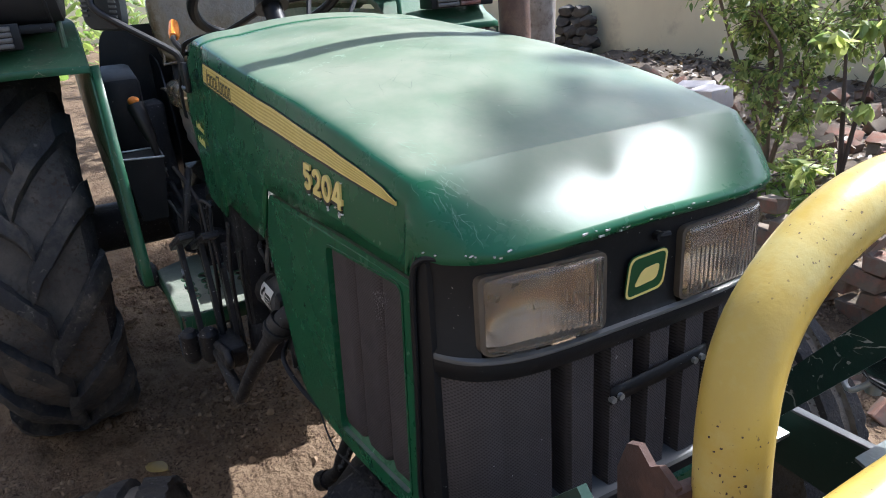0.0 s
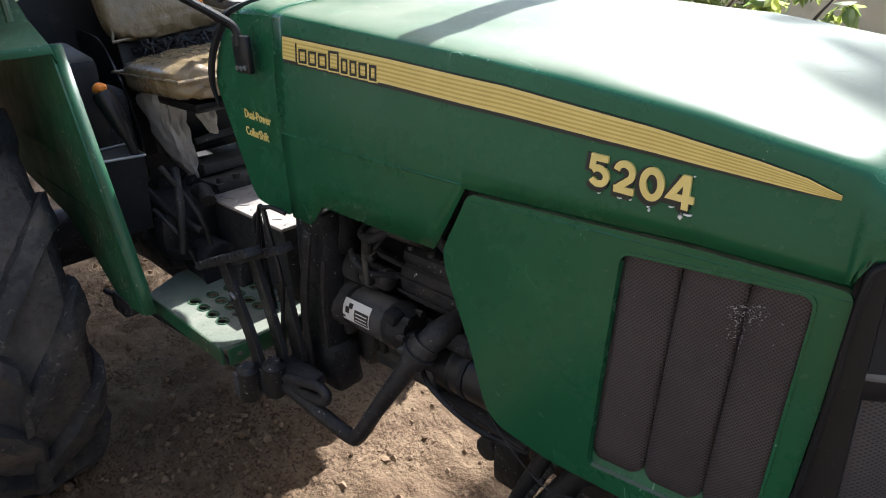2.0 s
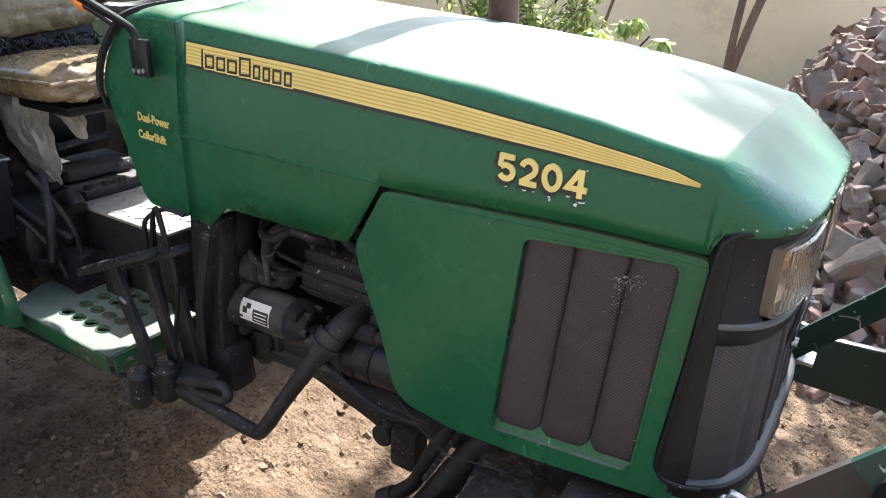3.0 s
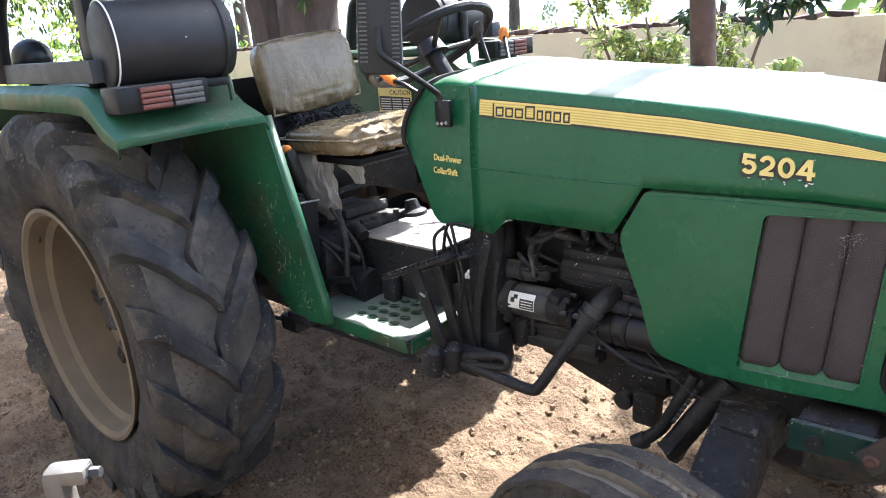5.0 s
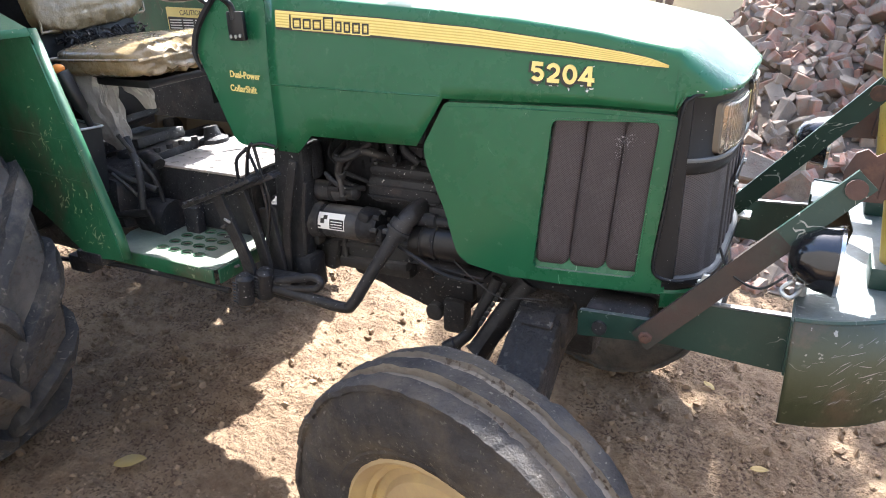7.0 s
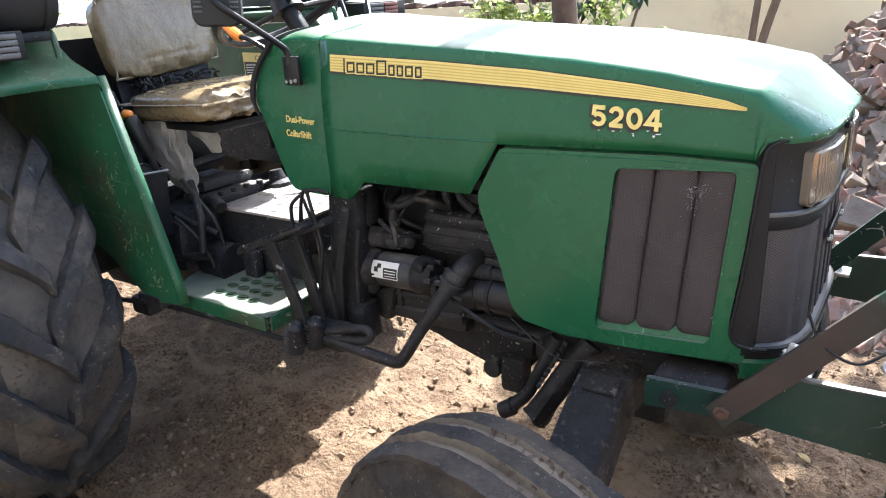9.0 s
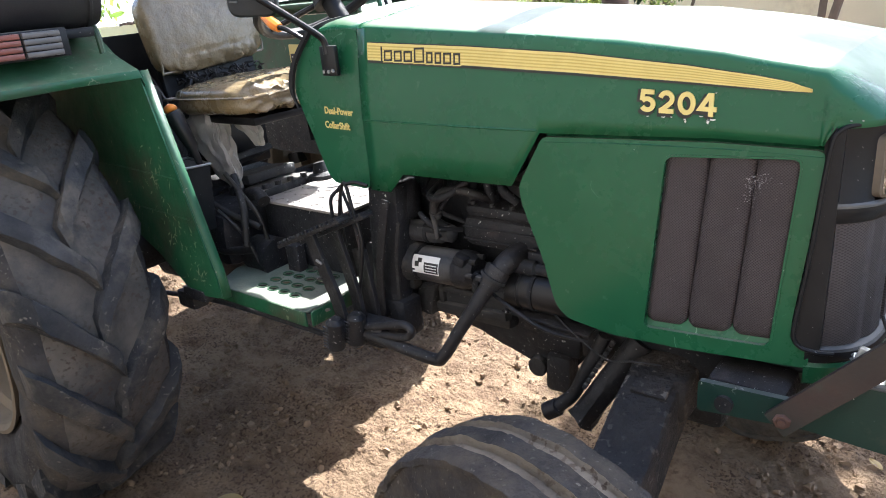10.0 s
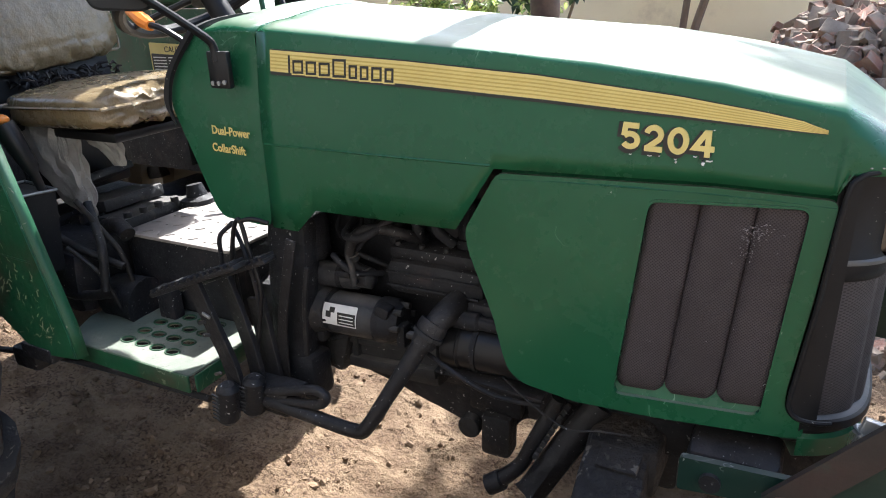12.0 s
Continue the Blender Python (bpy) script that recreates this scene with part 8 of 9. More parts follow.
plant("neem_tree", "neem tree with fine drooping foliage beyond the yard", "tree",
      [([(-7.6, 3.0, 0.3), (-7.68, 3.0, 1.6), (-7.9, 3.0, 3.2), (-8.1, 3.0, 4.6)], [0.20, 0.17, 0.15, 0.09]), ([(-7.8, 3.0, 2.6), (-7.0, 2.8, 3.3), (-5.9, 2.6, 3.6)], [0.10, 0.07, 0.03])],
      scatter((-6.6, 2.7, 3.0), (1.4, 0.7, 0.45), 26, 0.6, 7) + scatter((-8.6, 2.6, 2.7), (0.8, 0.6, 0.6), 14, 0.6, 8),
      4600, (0.085, 0.016), LEAF_DARK, seed=5, droop=0.7)
plant("thin_tree", "slender tree with pale sunlit leaves", "tree",
      [([(-9.3, 3.0, 0.3), (-9.36, 3.0, 1.3), (-9.4, 3.0, 2.7), (-9.2, 3.1, 4.2)], [0.12, 0.11, 0.09, 0.05])],
      scatter((-9.9, 2.8, 1.9), (0.7, 0.5, 0.5), 16, 0.5, 9) + scatter((-11.5, 3.4, 1.4), (1.0, 1.0, 0.5), 16, 0.6, 10), 1700, (0.11, 0.034), LEAF_FRESH, seed=6)
pole_tree = plant("pole_tree", "bare reddish tree trunk by the wall", "tree",
      [([(-4.40, 4.5, 0.2), (-4.33, 4.5, 1.4), (-4.18, 4.5, 2.4), (-4.05, 4.5, 4.0)], [0.15, 0.135, 0.125, 0.08])],
      scatter((-4.0, 4.4, 4.2), (0.8, 0.6, 0.4), 10, 0.6, 11), 1200, (0.12, 0.03), LEAF_DARK, seed=7)
bm = bm_new()
tube(bm, [(-4.40, 4.5, 0.22), (-4.36, 4.5, 0.8), (-4.33, 4.5, 1.32)], [0.168, 0.158, 0.150], 14, 5)
for v in bm.verts:
    v.co += noise.noise_vector(v.co * 5) * 0.012
part("limewash", bm, LIMEWASH, pole_tree, "flaking grey limewash on the lower trunk")
plant("shrub", "leafy fresh-green shrub growing by the wall", "shrub",
      [([(-0.24, 3.1, 0.12), (-0.25, 3.1, 0.6), (-0.29, 3.1, 1.1), (-0.34, 3.1, 1.4)], [0.025, 0.02, 0.014, 0.006]), ([(-0.22, 3.1, 0.2), (-0.1, 3.15, 0.7), (0.16, 3.2, 1.1)], [0.018, 0.012, 0.005]),
       ([(-0.27, 3.1, 0.4), (-0.51, 3.05, 0.95), (-0.77, 3.0, 1.65)], [0.016, 0.012, 0.005]), ([(-0.24, 3.1, 0.5), (-0.09, 2.95, 0.9), (-0.19, 2.85, 1.15)], [0.014, 0.010, 0.004])],
      scatter((-0.20, 3.1, 1.06), (0.19, 0.15, 0.16), 12, 0.19, 12) + scatter((-0.14, 3.05, 0.62), (0.12, 0.12, 0.18), 7, 0.19, 13) + [((-0.59, 3.05, 1.25), 0.2), ((-0.71, 3.02, 1.52), 0.17), ((-0.79, 3.0, 1.70), 0.12), ((0.16, 3.2, 1.12), 0.16)] + scatter((-0.50, 3.05, 1.30), (0.16, 0.1, 0.16), 8, 0.17, 71),
      5600, (0.046, 0.0125), LEAF_SHRUB, BARK_TWIG, seed=8, droop=0.15)
plant("broadleaf_sapling", "sapling with dark broad pointed leaves", "sapling",
      [([(0.30, 3.5, 0.12), (0.22, 3.45, 0.8), (0.05, 3.4, 1.3), (-0.10, 3.35, 1.75), (-0.22, 3.3, 2.1)], [0.022, 0.018, 0.014, 0.010, 0.005]), ([(0.20, 3.45, 0.9), (0.36, 3.40, 1.35), (0.52, 3.36, 1.65)], [0.012, 0.009, 0.004])],
      [((-0.15, 3.35, 1.62), 0.26), ((-0.22, 3.3, 1.85), 0.28), ((-0.30, 3.3, 2.05), 0.26), ((0.40, 3.4, 1.42), 0.28), ((0.52, 3.36, 1.60), 0.22), ((0.62, 3.36, 1.42), 0.24), ((0.0, 3.4, 1.40), 0.22), ((-0.1, 3.35, 1.25), 0.2)],
      300, (0.120, 0.026), LEAF_BROAD, BARK_TWIG, seed=9, droop=0.05)
plant("forked_sapling", "young forked tree with feathery dark leaflets", "tree",
      # stem top and clumps near z 4.5 are unseen, added to cast shade
      [([(0.775, 4.7, 0.12), (0.765, 4.7, 0.7), (0.80, 4.7, 1.25), (0.88, 4.7, 2.07), (0.90, 4.65, 2.7)], [0.034, 0.030, 0.026, 0.022, 0.012]), ([(0.775, 4.7, 0.55), (0.90, 4.7, 1.10), (1.07, 4.7, 1.63), (1.32, 4.65, 2.3), (1.68, 4.2, 3.5), (1.93, 3.8, 4.6)], [0.034, 0.032, 0.028, 0.024, 0.018, 0.008])],
      [((0.55, 4.5, 1.88), 0.32), ((0.80, 4.5, 1.76), 0.30), ((1.05, 4.5, 1.66), 0.28), ((1.25, 4.55, 1.85), 0.32), ((0.75, 4.55, 2.1), 0.36), ((1.1, 4.5, 2.25), 0.4)] + scatter((1.93, 3.75, 4.5), (0.45, 0.14, 0.22), 12, 0.30, 91),
      4300, (0.080, 0.015), LEAF_DARK, BARK_TWIG, seed=10, droop=0.4)
# out of view: this tree's clumps are placed only to cast shade
plant("added_shade_tree", "unseen tree added behind the wall to shade the brick heap, bumper and hood nose", "tree",
      [([(3.3, 6.5, 0.0), (3.25, 6.5, 1.6), (3.0, 6.2, 3.0), (2.8, 5.6, 4.4)], [0.22, 0.18, 0.15, 0.08]), ([(3.05, 6.3, 2.7), (2.4, 5.2, 3.9), (2.1, 4.2, 4.5)], [0.10, 0.07, 0.03]), ([(2.95, 6.1, 3.2), (3.4, 5.0, 4.2), (3.2, 4.0, 4.7)], [0.09, 0.06, 0.03]), ([(2.8, 5.6, 4.4), (2.1, 5.2, 5.6), (1.4, 4.7, 6.6)], [0.06, 0.04, 0.012]), ([(3.0, 6.2, 3.0), (2.4, 6.4, 4.3), (1.8, 6.5, 5.2)], [0.08, 0.05, 0.02])],
      scatter((2.55, 4.5, 4.7), (0.65, 0.75, 0.25), 40, 0.42, 92) + scatter((2.7, 6.4, 4.9), (0.9, 0.7, 0.3), 26, 0.5, 93) + scatter((1.58, 4.45, 4.7), (0.30, 0.34, 0.12), 26, 0.32, 95) + scatter((1.9, 6.5, 5.2), (0.7, 0.9, 0.25), 34, 0.46, 96) + scatter((1.36, 4.65, 6.8), (0.15, 0.24, 0.15), 5, 0.24, 101), 7000, (0.15, 0.034), LEAF_DARK, seed=61)
plant("low_weed", "low broad-leaved weed among the bricks", "weed",
      [([(0.78, 2.25, 0.06), (0.77, 2.22, 0.6), (0.74, 2.2, 1.08)], [0.014, 0.011, 0.006]), ([(0.77, 2.22, 0.5), (0.85, 2.2, 0.95), (0.95, 2.2, 1.12)], [0.010, 0.008, 0.004])],
      [((0.72, 2.2, 1.10), 0.10), ((0.86, 2.2, 1.18), 0.09), ((0.98, 2.2, 1.10), 0.09), ((0.78, 2.2, 0.85), 0.12), ((0.66, 2.25, 0.6), 0.14)], 60, (0.075, 0.022), LEAF_SHRUB, seed=11)
for k, (x, y, s) in enumerate(((0.35, 2.55, 0.9), (0.05, 2.75, 1.0), (-0.75, 3.35, 0.9), (1.15, 4.9, 1.0))):
    plant("grass_weed", "tuft of green weed at the foot of the wall", "weed", [([(x, y, 0.1), (x, y, 0.25)], [0.008, 0.005])], [((x, y, 0.30), 0.20 * s), ((x + 0.1, y, 0.22), 0.16 * s)], 90, (0.16, 0.016), LEAF_FRESH, seed=20 + k, group="weeds by the wall", droop=-0.5)
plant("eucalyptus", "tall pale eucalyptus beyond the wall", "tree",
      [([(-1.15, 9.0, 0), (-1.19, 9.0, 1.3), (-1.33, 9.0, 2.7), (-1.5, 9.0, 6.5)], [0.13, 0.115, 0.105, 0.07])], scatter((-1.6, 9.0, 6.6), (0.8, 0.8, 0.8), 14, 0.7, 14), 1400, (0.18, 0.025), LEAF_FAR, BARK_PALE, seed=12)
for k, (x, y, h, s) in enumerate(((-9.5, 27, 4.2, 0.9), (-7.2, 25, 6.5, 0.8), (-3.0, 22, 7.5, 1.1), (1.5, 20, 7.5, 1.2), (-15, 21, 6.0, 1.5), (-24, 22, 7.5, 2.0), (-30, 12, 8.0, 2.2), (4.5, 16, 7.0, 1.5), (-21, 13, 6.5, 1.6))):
    plant("far_tree", "far tree with haze-pale leaves standing in the fields beyond the wall", "tree", [([(x, y, 0), (x + 0.1, y, h * 0.35), (x - 0.1, y, h * 0.75), (x, y, h)], [0.16 * s, 0.13 * s, 0.08 * s, 0.02])],
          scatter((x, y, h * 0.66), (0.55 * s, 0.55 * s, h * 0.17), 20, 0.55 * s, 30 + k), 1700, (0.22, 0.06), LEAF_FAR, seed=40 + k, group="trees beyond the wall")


def banana(x, y, z, seed):
    rng = random.Random(seed)
    ob = thing("banana_plant", (x, y, 0), "banana plant with long arching torn leaves", "plant", "banana plants")
    bm = bm_new()
    tube(bm, [(x, y, 0), (x, y, z * 0.55), (x + 0.05, y, z * 0.8)], [0.10, 0.085, 0.05], 10)
    part("stem", bm, LEAF_BANANA, ob)
    for k in range(7):
        yaw = rng.uniform(0, 6.28)
        reach, lift = rng.uniform(0.9, 1.4), rng.uniform(0.2, 0.7)
        bm = bm_new()
        rings = []
        for i in range(19):
            s = i / 18
            c = Vector((x + 0.05, y, z * 0.78)) + Vector((math.cos(yaw), math.sin(yaw), 0)) * reach * s + Vector((0, 0, lift * 1.6 * s - 1.5 * lift * s * s * 1.2))
            side = Vector((-math.sin(yaw), math.cos(yaw), 0))
            w = 0.17 * math.sin(math.pi * min(1, s * 0.92 + 0.06)) ** 0.6 * (0.75 + 0.25 * (i % 2))
            rings.append([c - side * w - Vector((0, 0, 0.35 * w)), c, c + side * w - Vector((0, 0, 0.35 * w))])
        loft(bm, rings, False)
        part("leaf", bm, LEAF_BANANA, ob)


banana(0.95, 6.6, 1.95, 2)


def banana_leaf(points, width, drop):
    """One long arching leaf, its blade torn and hanging from the midrib."""
    line = spline(points, 8)
    bm = bm_new()
    rings = []
    for i, c in enumerate(line):
        s = i / (len(line) - 1)
        w = width * math.sin(math.pi * min(1, 0.05 + 0.93 * s)) ** 0.55 * (1.0 - 0.16 * (i % 2))
        rings.append([c + Vector((0, -0.35 * w, -drop * w)), c + Vector((0, -0.22 * w, -0.45 * drop * w)), c, c + Vector((0, 0.5 * w, -0.15 * w))])
    loft(bm, rings, False)
    ob = thing("banana_leaf", line[0], "long torn banana leaf arching over the wall", "leaf")
    part("blade", bm, LEAF_BANANA, ob, "", 60)
    bm = bm_new()
    tube(bm, line, [0.022 * (1 - 0.8 * i / (len(line) - 1)) for i in range(len(line))], 6)
    part("midrib", bm, LEAF_BANANA, ob)


banana_leaf([(1.00, 6.6, 1.55), (0.91, 6.6, 1.72), (0.485, 6.6, 1.70), (0.176, 6.6, 1.56), (-0.042, 6.6, 1.30)], 0.26, 1.2)
banana_leaf([(1.02, 6.7, 1.50), (1.10, 6.7, 1.85), (0.85, 6.7, 2.20), (0.45, 6.7, 2.28)], 0.22, 1.0)
banana_leaf([(1.25, 6.7, 1.20), (1.15, 6.7, 1.50), (0.95, 6.7, 1.52), (0.72, 6.7, 1.30)], 0.22, 1.0)
banana(1.9, 6.9, 1.7, 4)
# crop strip and hedge beyond the wall
rng = np.random.default_rng(9)
pts = np.stack([rng.uniform(-40, 6, 9000), rng.uniform(7.5, 24, 9000), rng.uniform(0.1, 0.72, 9000)], 1)
tagged(new("crop_field", leaf_mesh("crop_field", pts, 0.5, 0.05, LEAF_FRESH, rng, -1.2)), "green crop standing in the field beyond the wall", "crop", kind="stuff")
pts = np.stack([rng.uniform(-34, -9.5, 6000), rng.uniform(-8, 5, 6000), rng.uniform(0.2, 1.0, 6000) ** 1.5 * 1.5], 1)
tagged(new("hedge_growth", leaf_mesh("hedge_growth", pts, 0.3, 0.07, LEAF_FRESH, rng, -0.4)), "rough green growth at the far end of the yard", "hedge", kind="stuff")


# ---- brick rubble ----
def smooth(t):
    t = min(max(t, 0.0), 1.0)
    return t * t * (3 - 2 * t)


def heap_z(x, y):
    h = 1.12 * smooth((y - 1.55) / 2.7) * smooth((x - 1.05) / 1.0 + 0.10 * (y - 2))
    return ground_z(x, y) + h * (1 - 0.25 * smooth((y - 4.6) / 0.9)) + 0.05 * noise.noise(Vector((x * 2, y * 2, 0)))


def bank_z(x, y):
    w = smooth((y - 2.1 - 0.45 * max(0.0, 0.6 - x)) / 1.3) * (1 - smooth((x - 0.9) / 0.8))
    return ground_z(x, y) + 0.20 * w + 0.04 * noise.noise(Vector((x * 3, y * 3, 4)))


def brick_mesh(seed, broken):
    bm = bm_new()
    rng = random.Random(seed)
    size = (0.220 * (rng.uniform(0.48, 0.78) if broken else rng.uniform(0.88, 1.0)), 0.108 * rng.uniform(0.8, 1.0), 0.070 * rng.uniform(0.85, 1.05))
    box(bm, (0, 0, 0), size, 0.006, segments=1)
    if broken:
        for v in bm.verts:
            if v.co.x > 0:
                v.co.x += rng.uniform(-0.03, 0.012)
    for v in bm.verts:
        v.co += noise.noise_vector(v.co * 17 + Vector((seed, 0, 0))) * 0.013 + noise.noise_vector(v.co * 45 + Vector((0, seed, 0))) * 0.004
    return bm


def build_rubble():
    def sheet(name, x0, x1, y0, y1, fn, label):
        xs, ys = np.arange(x0, x1, 0.06), np.arange(y0, y1, 0.06)
        bm = bm_new()
        rows = [[Vector((x, y, fn(x, y) - 0.03 + 0.02 * noise.noise(Vector((x, y, 0)) * 11))) for y in ys] for x in xs]
        loft(bm, rows, False)
        ob = thing(name, (float((x0 + x1) / 2), float((y0 + y1) / 2), 0.0), label, name.split("_")[-1])
        part("mound", bm, STONE, ob, "", 60)
        return ob
    heap = sheet("rubble_heap", 0.95, 5.6, 1.45, 5.45, heap_z, "heap of broken red and mortar-grey bricks against the wall")
    bank = sheet("brick_bank", -4.2, 1.6, 2.0, 5.45, bank_z, "low bank of earth, stones and old bricks")
    red = [link_mesh("brick", brick_mesh(k, k % 2), BRICK) for k in range(8)]
    grey = [link_mesh("brick", brick_mesh(k + 9, k % 3), BRICK_GREY) for k in range(8)]
    # lumps of bricks still held together by mortar
    lumps = []
    for k in range(4):
        bm = bm_new()
        box(bm, (0, 0, 0), (0.19 + 0.02 * k, 0.16, 0.13 + 0.01 * k), 0.012, segments=1)
        bmesh.ops.subdivide_edges(bm, edges=bm.edges[:], cuts=2, use_grid_fill=True)
        for v in bm.verts:
            v.co += noise.noise_vector(v.co * 13 + Vector((k * 3.1, 0, 0))) * 0.022
        lumps.append(link_mesh("brick", bm, BRICK_GREY, 25))
    rng = random.Random(21)

    def lay(me, m, parent):
        ob = new("brick", me)
        ob.parent = parent
        ob.matrix_parent_inverse = parent.matrix_basis.inverted()
        ob.matrix_basis = m

    n = 0
    while n < 290:
        x, y = rng.uniform(1.15, 4.2), rng.uniform(1.6, 4.9)
        h = heap_z(x, y) - ground_z(x, y)
        gully = abs(x - 1.75 - 0.28 * (y - 2.6)) < 0.16 and 2.2 < y < 3.9
        if (h < 0.05 and rng.random() < 0.6) or (gully and rng.random() < 0.8):
            continue
        lay(rng.choice(lumps if rng.random() < 0.12 else red + grey), pose(x, y, heap_z(x, y) + rng.uniform(-0.01, 0.05), rng.uniform(-50, 60), rng.uniform(-45, 45), rng.uniform(0, 360)), heap)
        n += 1
    verts, faces = [], []
    for k in range(6200):
        x, y = rng.uniform(1.1, 4.3), rng.uniform(1.55, 4.9)
        bm = brick_mesh(k, True)
        s = 0.10 + 0.90 * rng.random() ** 1.9
        m = pose(x, y, heap_z(x, y) + rng.uniform(-0.03, 0.02), rng.uniform(0, 360), rng.uniform(0, 360), rng.uniform(0, 360)) @ Matrix.Diagonal((s, s, s, 1))
        base = len(verts)
        bm.verts.index_update()
        verts += [tuple(m @ v.co) for v in bm.verts]
        faces += [[base + v.index for v in f.verts] for f in bm.faces]
        bm.free()
    me = bpy.data.meshes.new("brick_rubble")
    me.from_pydata(verts, [], faces)
    me.materials.append(BRICK_GREY)
    me.materials.append(BRICK)
    for p in me.polygons:
        p.material_index = (p.index // 26) % 3 // 2
    chips = tagged(new("brick_rubble", me), kind="stuff")
    chips.parent = heap
    chips.matrix_parent_inverse = heap.matrix_basis.inverted()
    # low courses of loosely stacked bricks at the bank's edge
    for row in range(5):
        for k in range(7 - row // 2):
            x = 0.55 + 0.225 * k + 0.08 * (row % 2)
            y = 2.12 + 0.03 * rng.random() - 0.05 * k * 0.3
            lay(rng.choice(grey + red[:2]), pose(x, y, ground_z(x, y) + 0.03 + 0.075 * row, rng.uniform(-4, 4), rng.uniform(-4, 4), rng.uniform(-12, 12)), bank)
    for _ in range(120):
        x, y = rng.uniform(-2.6, 1.5), rng.uniform(2.35, 4.8)
        lay(rng.choice(grey + red), pose(x, y, bank_z(x, y) + rng.uniform(-0.01, 0.03), rng.uniform(-40, 40), rng.uniform(-40, 40), rng.uniform(0, 360)), bank)
    bm = bm_new()
    box(bm, (0, 0, 0), (0.29, 0.20, 0.16), 0.02)
    lumpy(bm, 0.012, 14)
    pale = link_mesh("whitewashed_block", bm, BLOCK_PALE)
    for x, y, z, r in ((-1.55, 3.92, 0.42, 20), (-1.20, 3.70, 0.45, -10), (-1.28, 3.62, 0.31, 35), (-0.95, 3.45, 0.33, 5)):
        ob = new("whitewashed_block", pale)
        ob.matrix_basis = pose(x, y, z, 6, -4, r)
        tagged(ob, "pale whitewashed block lying on the brick bank", "block", "whitewashed blocks")


build_rubble()


rng = np.random.default_rng(77)
litter = []
while len(litter) < 3600:
    x, y = rng.uniform(-4.0, 1.7), rng.uniform(2.05, 5.4)
    if noise.noise(Vector((x * 1.7, y * 1.7, 3))) + rng.uniform(0, 0.5) > 0.1:
        litter.append((x, y, bank_z(x, y) + rng.uniform(-0.02, 0.02)))
tagged(new("leaf_litter", leaf_mesh("leaf_litter", litter, 0.075, 0.020, LEAF_LITTER, rng, -0.35)), "dead leaves and twigs strewn over the brick bank", "leaf litter", kind="stuff")


def stone_mesh(seed):
    bm = bm_new()
    blob(bm, (0, 0, 0), (0.13, 0.10, 0.075), 0.5, seed, 2)
    return bm


def build_stone_stack():
    """Dark field stones piled against the wall, and old bricks heaped beside them."""
    rng = random.Random(5)
    stack = thing("stone_stack", (-4.75, 5.2, 0.25), "stack of dark field stones against the wall", "stones")
    stones = [link_mesh("stone", stone_mesh(k * 1.7), STONE_DARK) for k in range(4)]
    for row in range(7):
        for k in range(5 - row // 2):
            ob = new("stone", rng.choice(stones))
            ob.parent = stack
            ob.matrix_parent_inverse = stack.matrix_basis.inverted()
            ob.matrix_basis = pose(-5.15 + 0.20 * k + 0.09 * row * 0.6 + rng.uniform(-0.03, 0.03), 5.28 + rng.uniform(-0.10, 0.04), 0.20 + 0.115 * row, rng.uniform(-20, 20), rng.uniform(-20, 20), rng.uniform(0, 360))
    pile = thing("brick_pile", (-6.8, 5.0, 0.25), "heap of old broken bricks at the foot of the wall", "bricks")
    meshes = [link_mesh("brick", brick_mesh(k + 40, k % 2), BRICK if k < 2 else BRICK_DARK) for k in range(4)]
    for k in range(60):
        a, r = rng.uniform(0, 6.28), rng.random() ** 0.6
        ob = new("brick", rng.choice(meshes))
        ob.parent = pile
        ob.matrix_parent_inverse = pile.matrix_basis.inverted()
        ob.matrix_basis = pose(-6.8 + 0.75 * r * math.cos(a), 5.0 + 0.45 * r * math.sin(a), 0.30 + 0.62 * (1 - r) + rng.uniform(0, 0.06), rng.uniform(-50, 50), rng.uniform(-50, 50), rng.uniform(0, 360))


build_stone_stack()

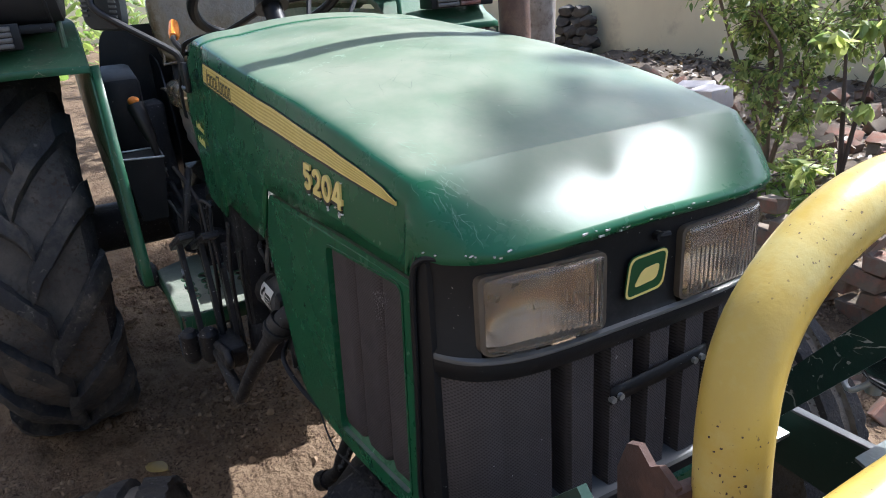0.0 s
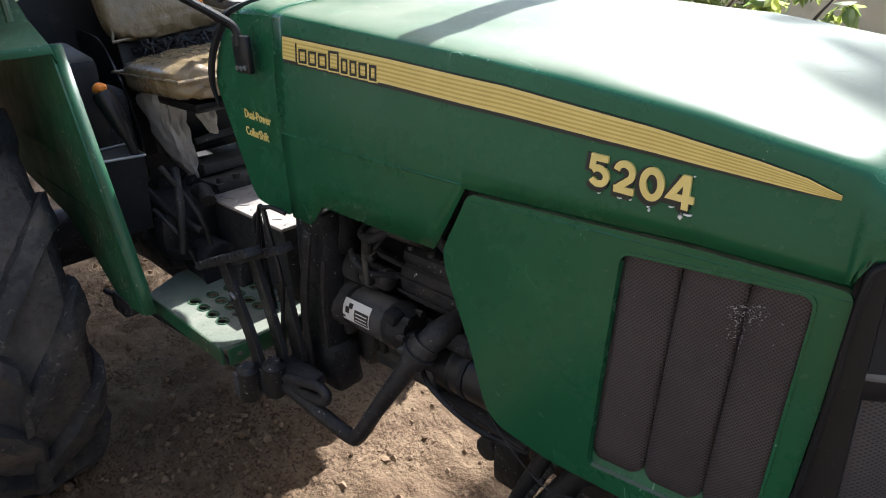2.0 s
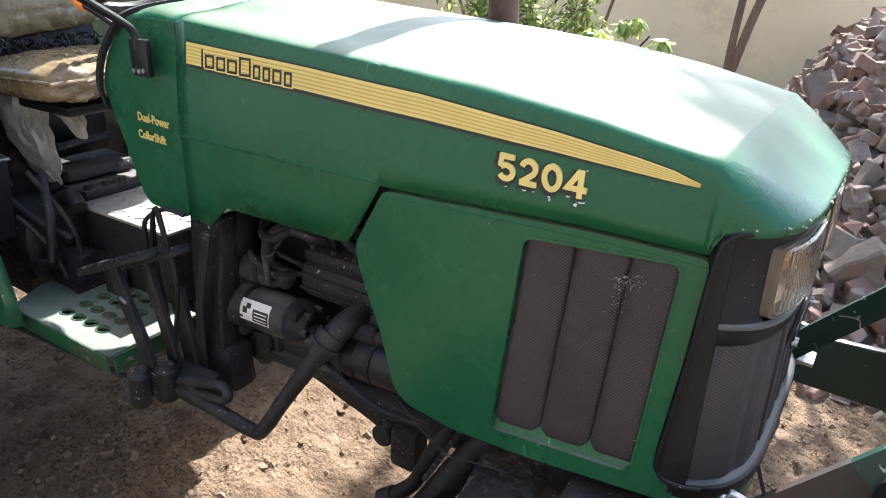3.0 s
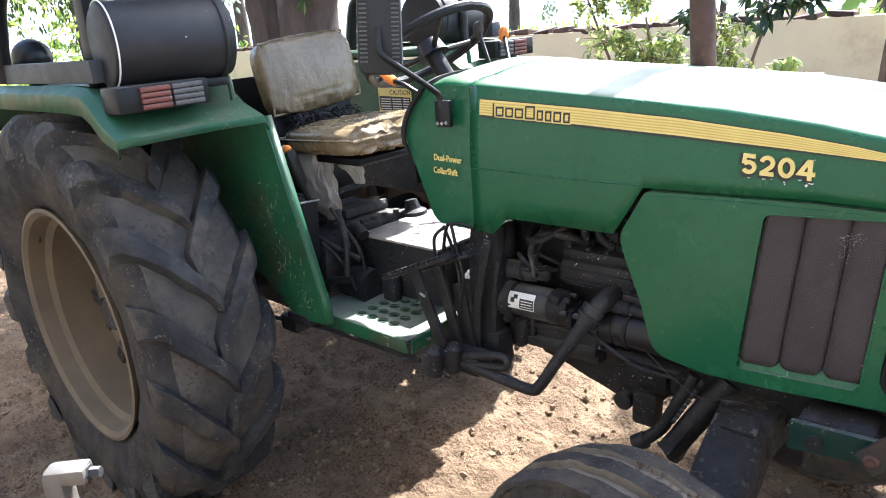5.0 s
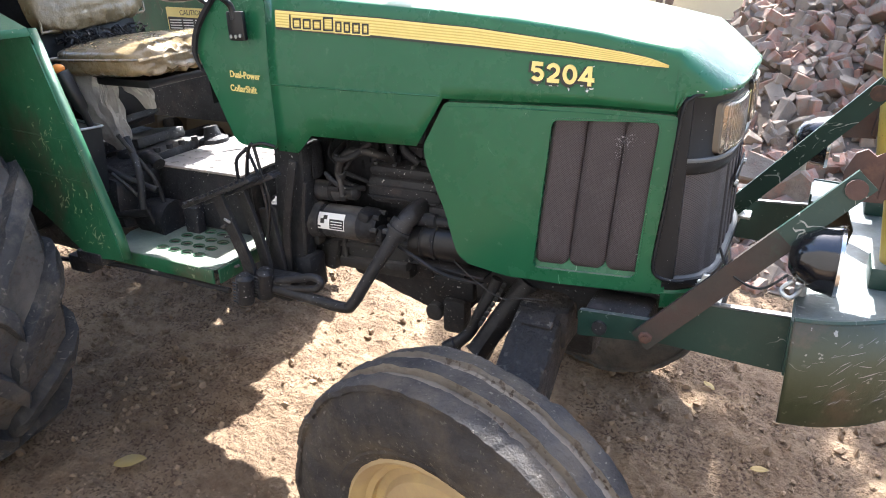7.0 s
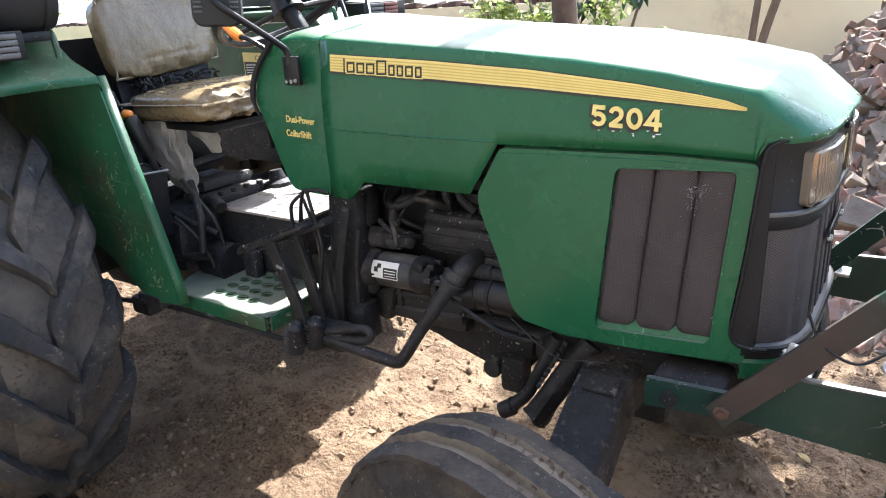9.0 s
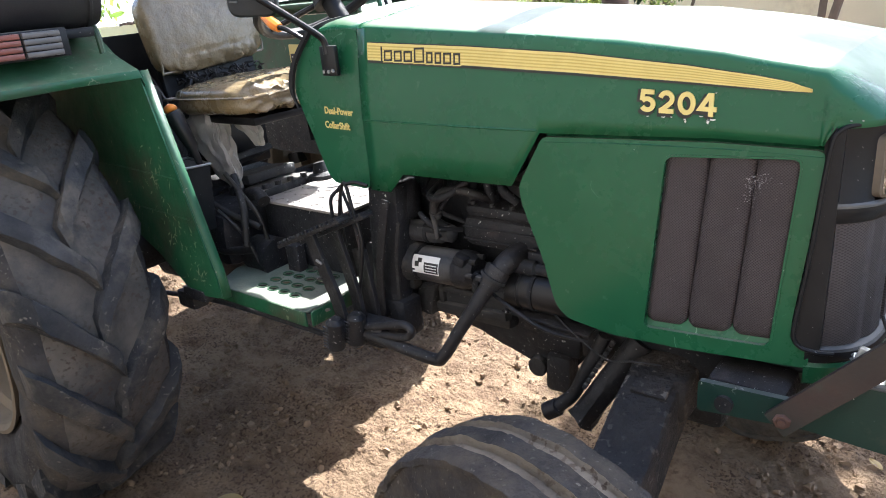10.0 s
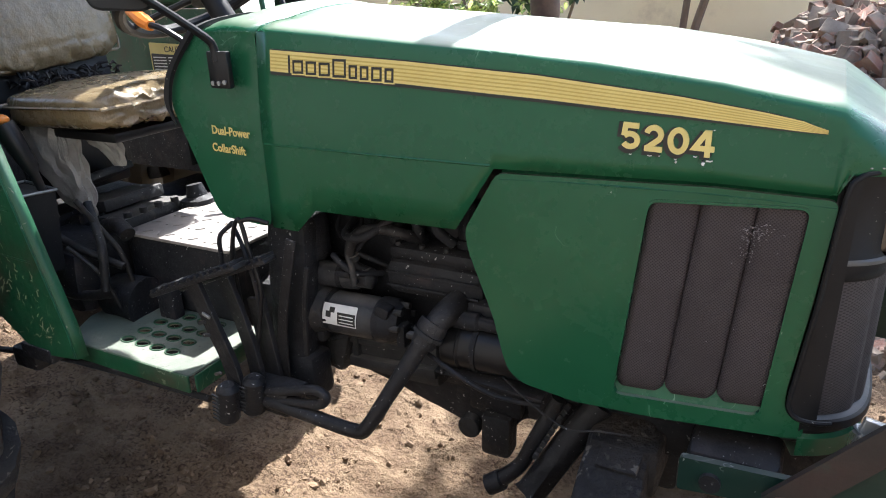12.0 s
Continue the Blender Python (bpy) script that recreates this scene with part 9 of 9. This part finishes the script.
# ---- small things on the ground ----
def fallen_leaf(x, y, length, turn, material, label):
    bm = bm_new()
    rings = []
    for k in range(9):
        s = k / 8
        w = length * 0.26 * math.sin(math.pi * min(1, 0.06 + 0.94 * s)) ** 0.8
        rings.append([(s * length, -w, 0.004 + 0.10 * w), (s * length, 0, 0.001), (s * length, w, 0.004 + 0.10 * w)])
    loft(bm, rings, False)
    m = pose(x, y, ground_z(x, y) + 0.022, 4, -5, turn)
    for v in bm.verts:
        v.co = m @ v.co
    ob = single("fallen_leaf", bm, material, label, "leaf", "fallen leaves")
    th = ob.modifiers.new("thickness", "SOLIDIFY")
    th.thickness = 0.0008


fallen_leaf(0.430, -0.560, 0.095, 35, LEAF_DRY, "yellowed leaf lying on the bare earth")
fallen_leaf(0.690, -0.600, 0.060, -70, LEAF_DRY, "yellowed leaf lying on the bare earth")
for x, y, l, t in ((2.05, 0.30, 0.05, 10), (2.45, 0.72, 0.06, 80), (1.9, 0.62, 0.05, 140), (1.72, 0.9, 0.05, 20), (2.3, 1.0, 0.06, 60)):
    fallen_leaf(x, y, l, t, LEAF_DRY, "dry pale leaf lying on the bare earth")


def build_clamp():
    """An iron post with a C-shaped clamp bolted to its head."""
    c = Vector((1.0, -1.262, 0.0))
    ob = thing("clamp_post", (c.x, c.y, ground_z(c.x, c.y)), "rusty iron post with a pale worn clamp at its head", "post")
    right = Vector((0.72, 0.69, 0)).normalized()
    m = turned(0, 0, 43.8)

    def at(u, z):
        return c + right * u + Vector((0, 0, z))
    bm = bm_new()
    foot = ground_z(c.x, c.y) - 0.02
    tube(bm, [at(-0.030, foot), at(-0.030, 0.83)], 0.016, 12)
    part("post", bm, RUST, ob)
    bm = bm_new()
    box(bm, at(-0.030, 0.866), (0.030, 0.038, 0.090), 0.007, m)
    box(bm, at(-0.012, 0.904), (0.062, 0.036, 0.026), 0.007, m)
    box(bm, at(-0.012, 0.826), (0.062, 0.036, 0.022), 0.006, m)
    lumpy(bm, 0.003, 40)
    part("clamp", bm, ALLOY, ob, "pale worn cast clamp")
    for z, reach, material in ((0.903, 0.036, CASTING), (0.838, 0.030, RUST)):
        bm = bm_new()
        tube(bm, [at(0.016, z), at(0.020, z), at(0.0205, z), at(reach, z)], [0.013, 0.013, 0.0085, 0.0085], 6)
        part("bolt", bm, material, ob)


build_clamp()
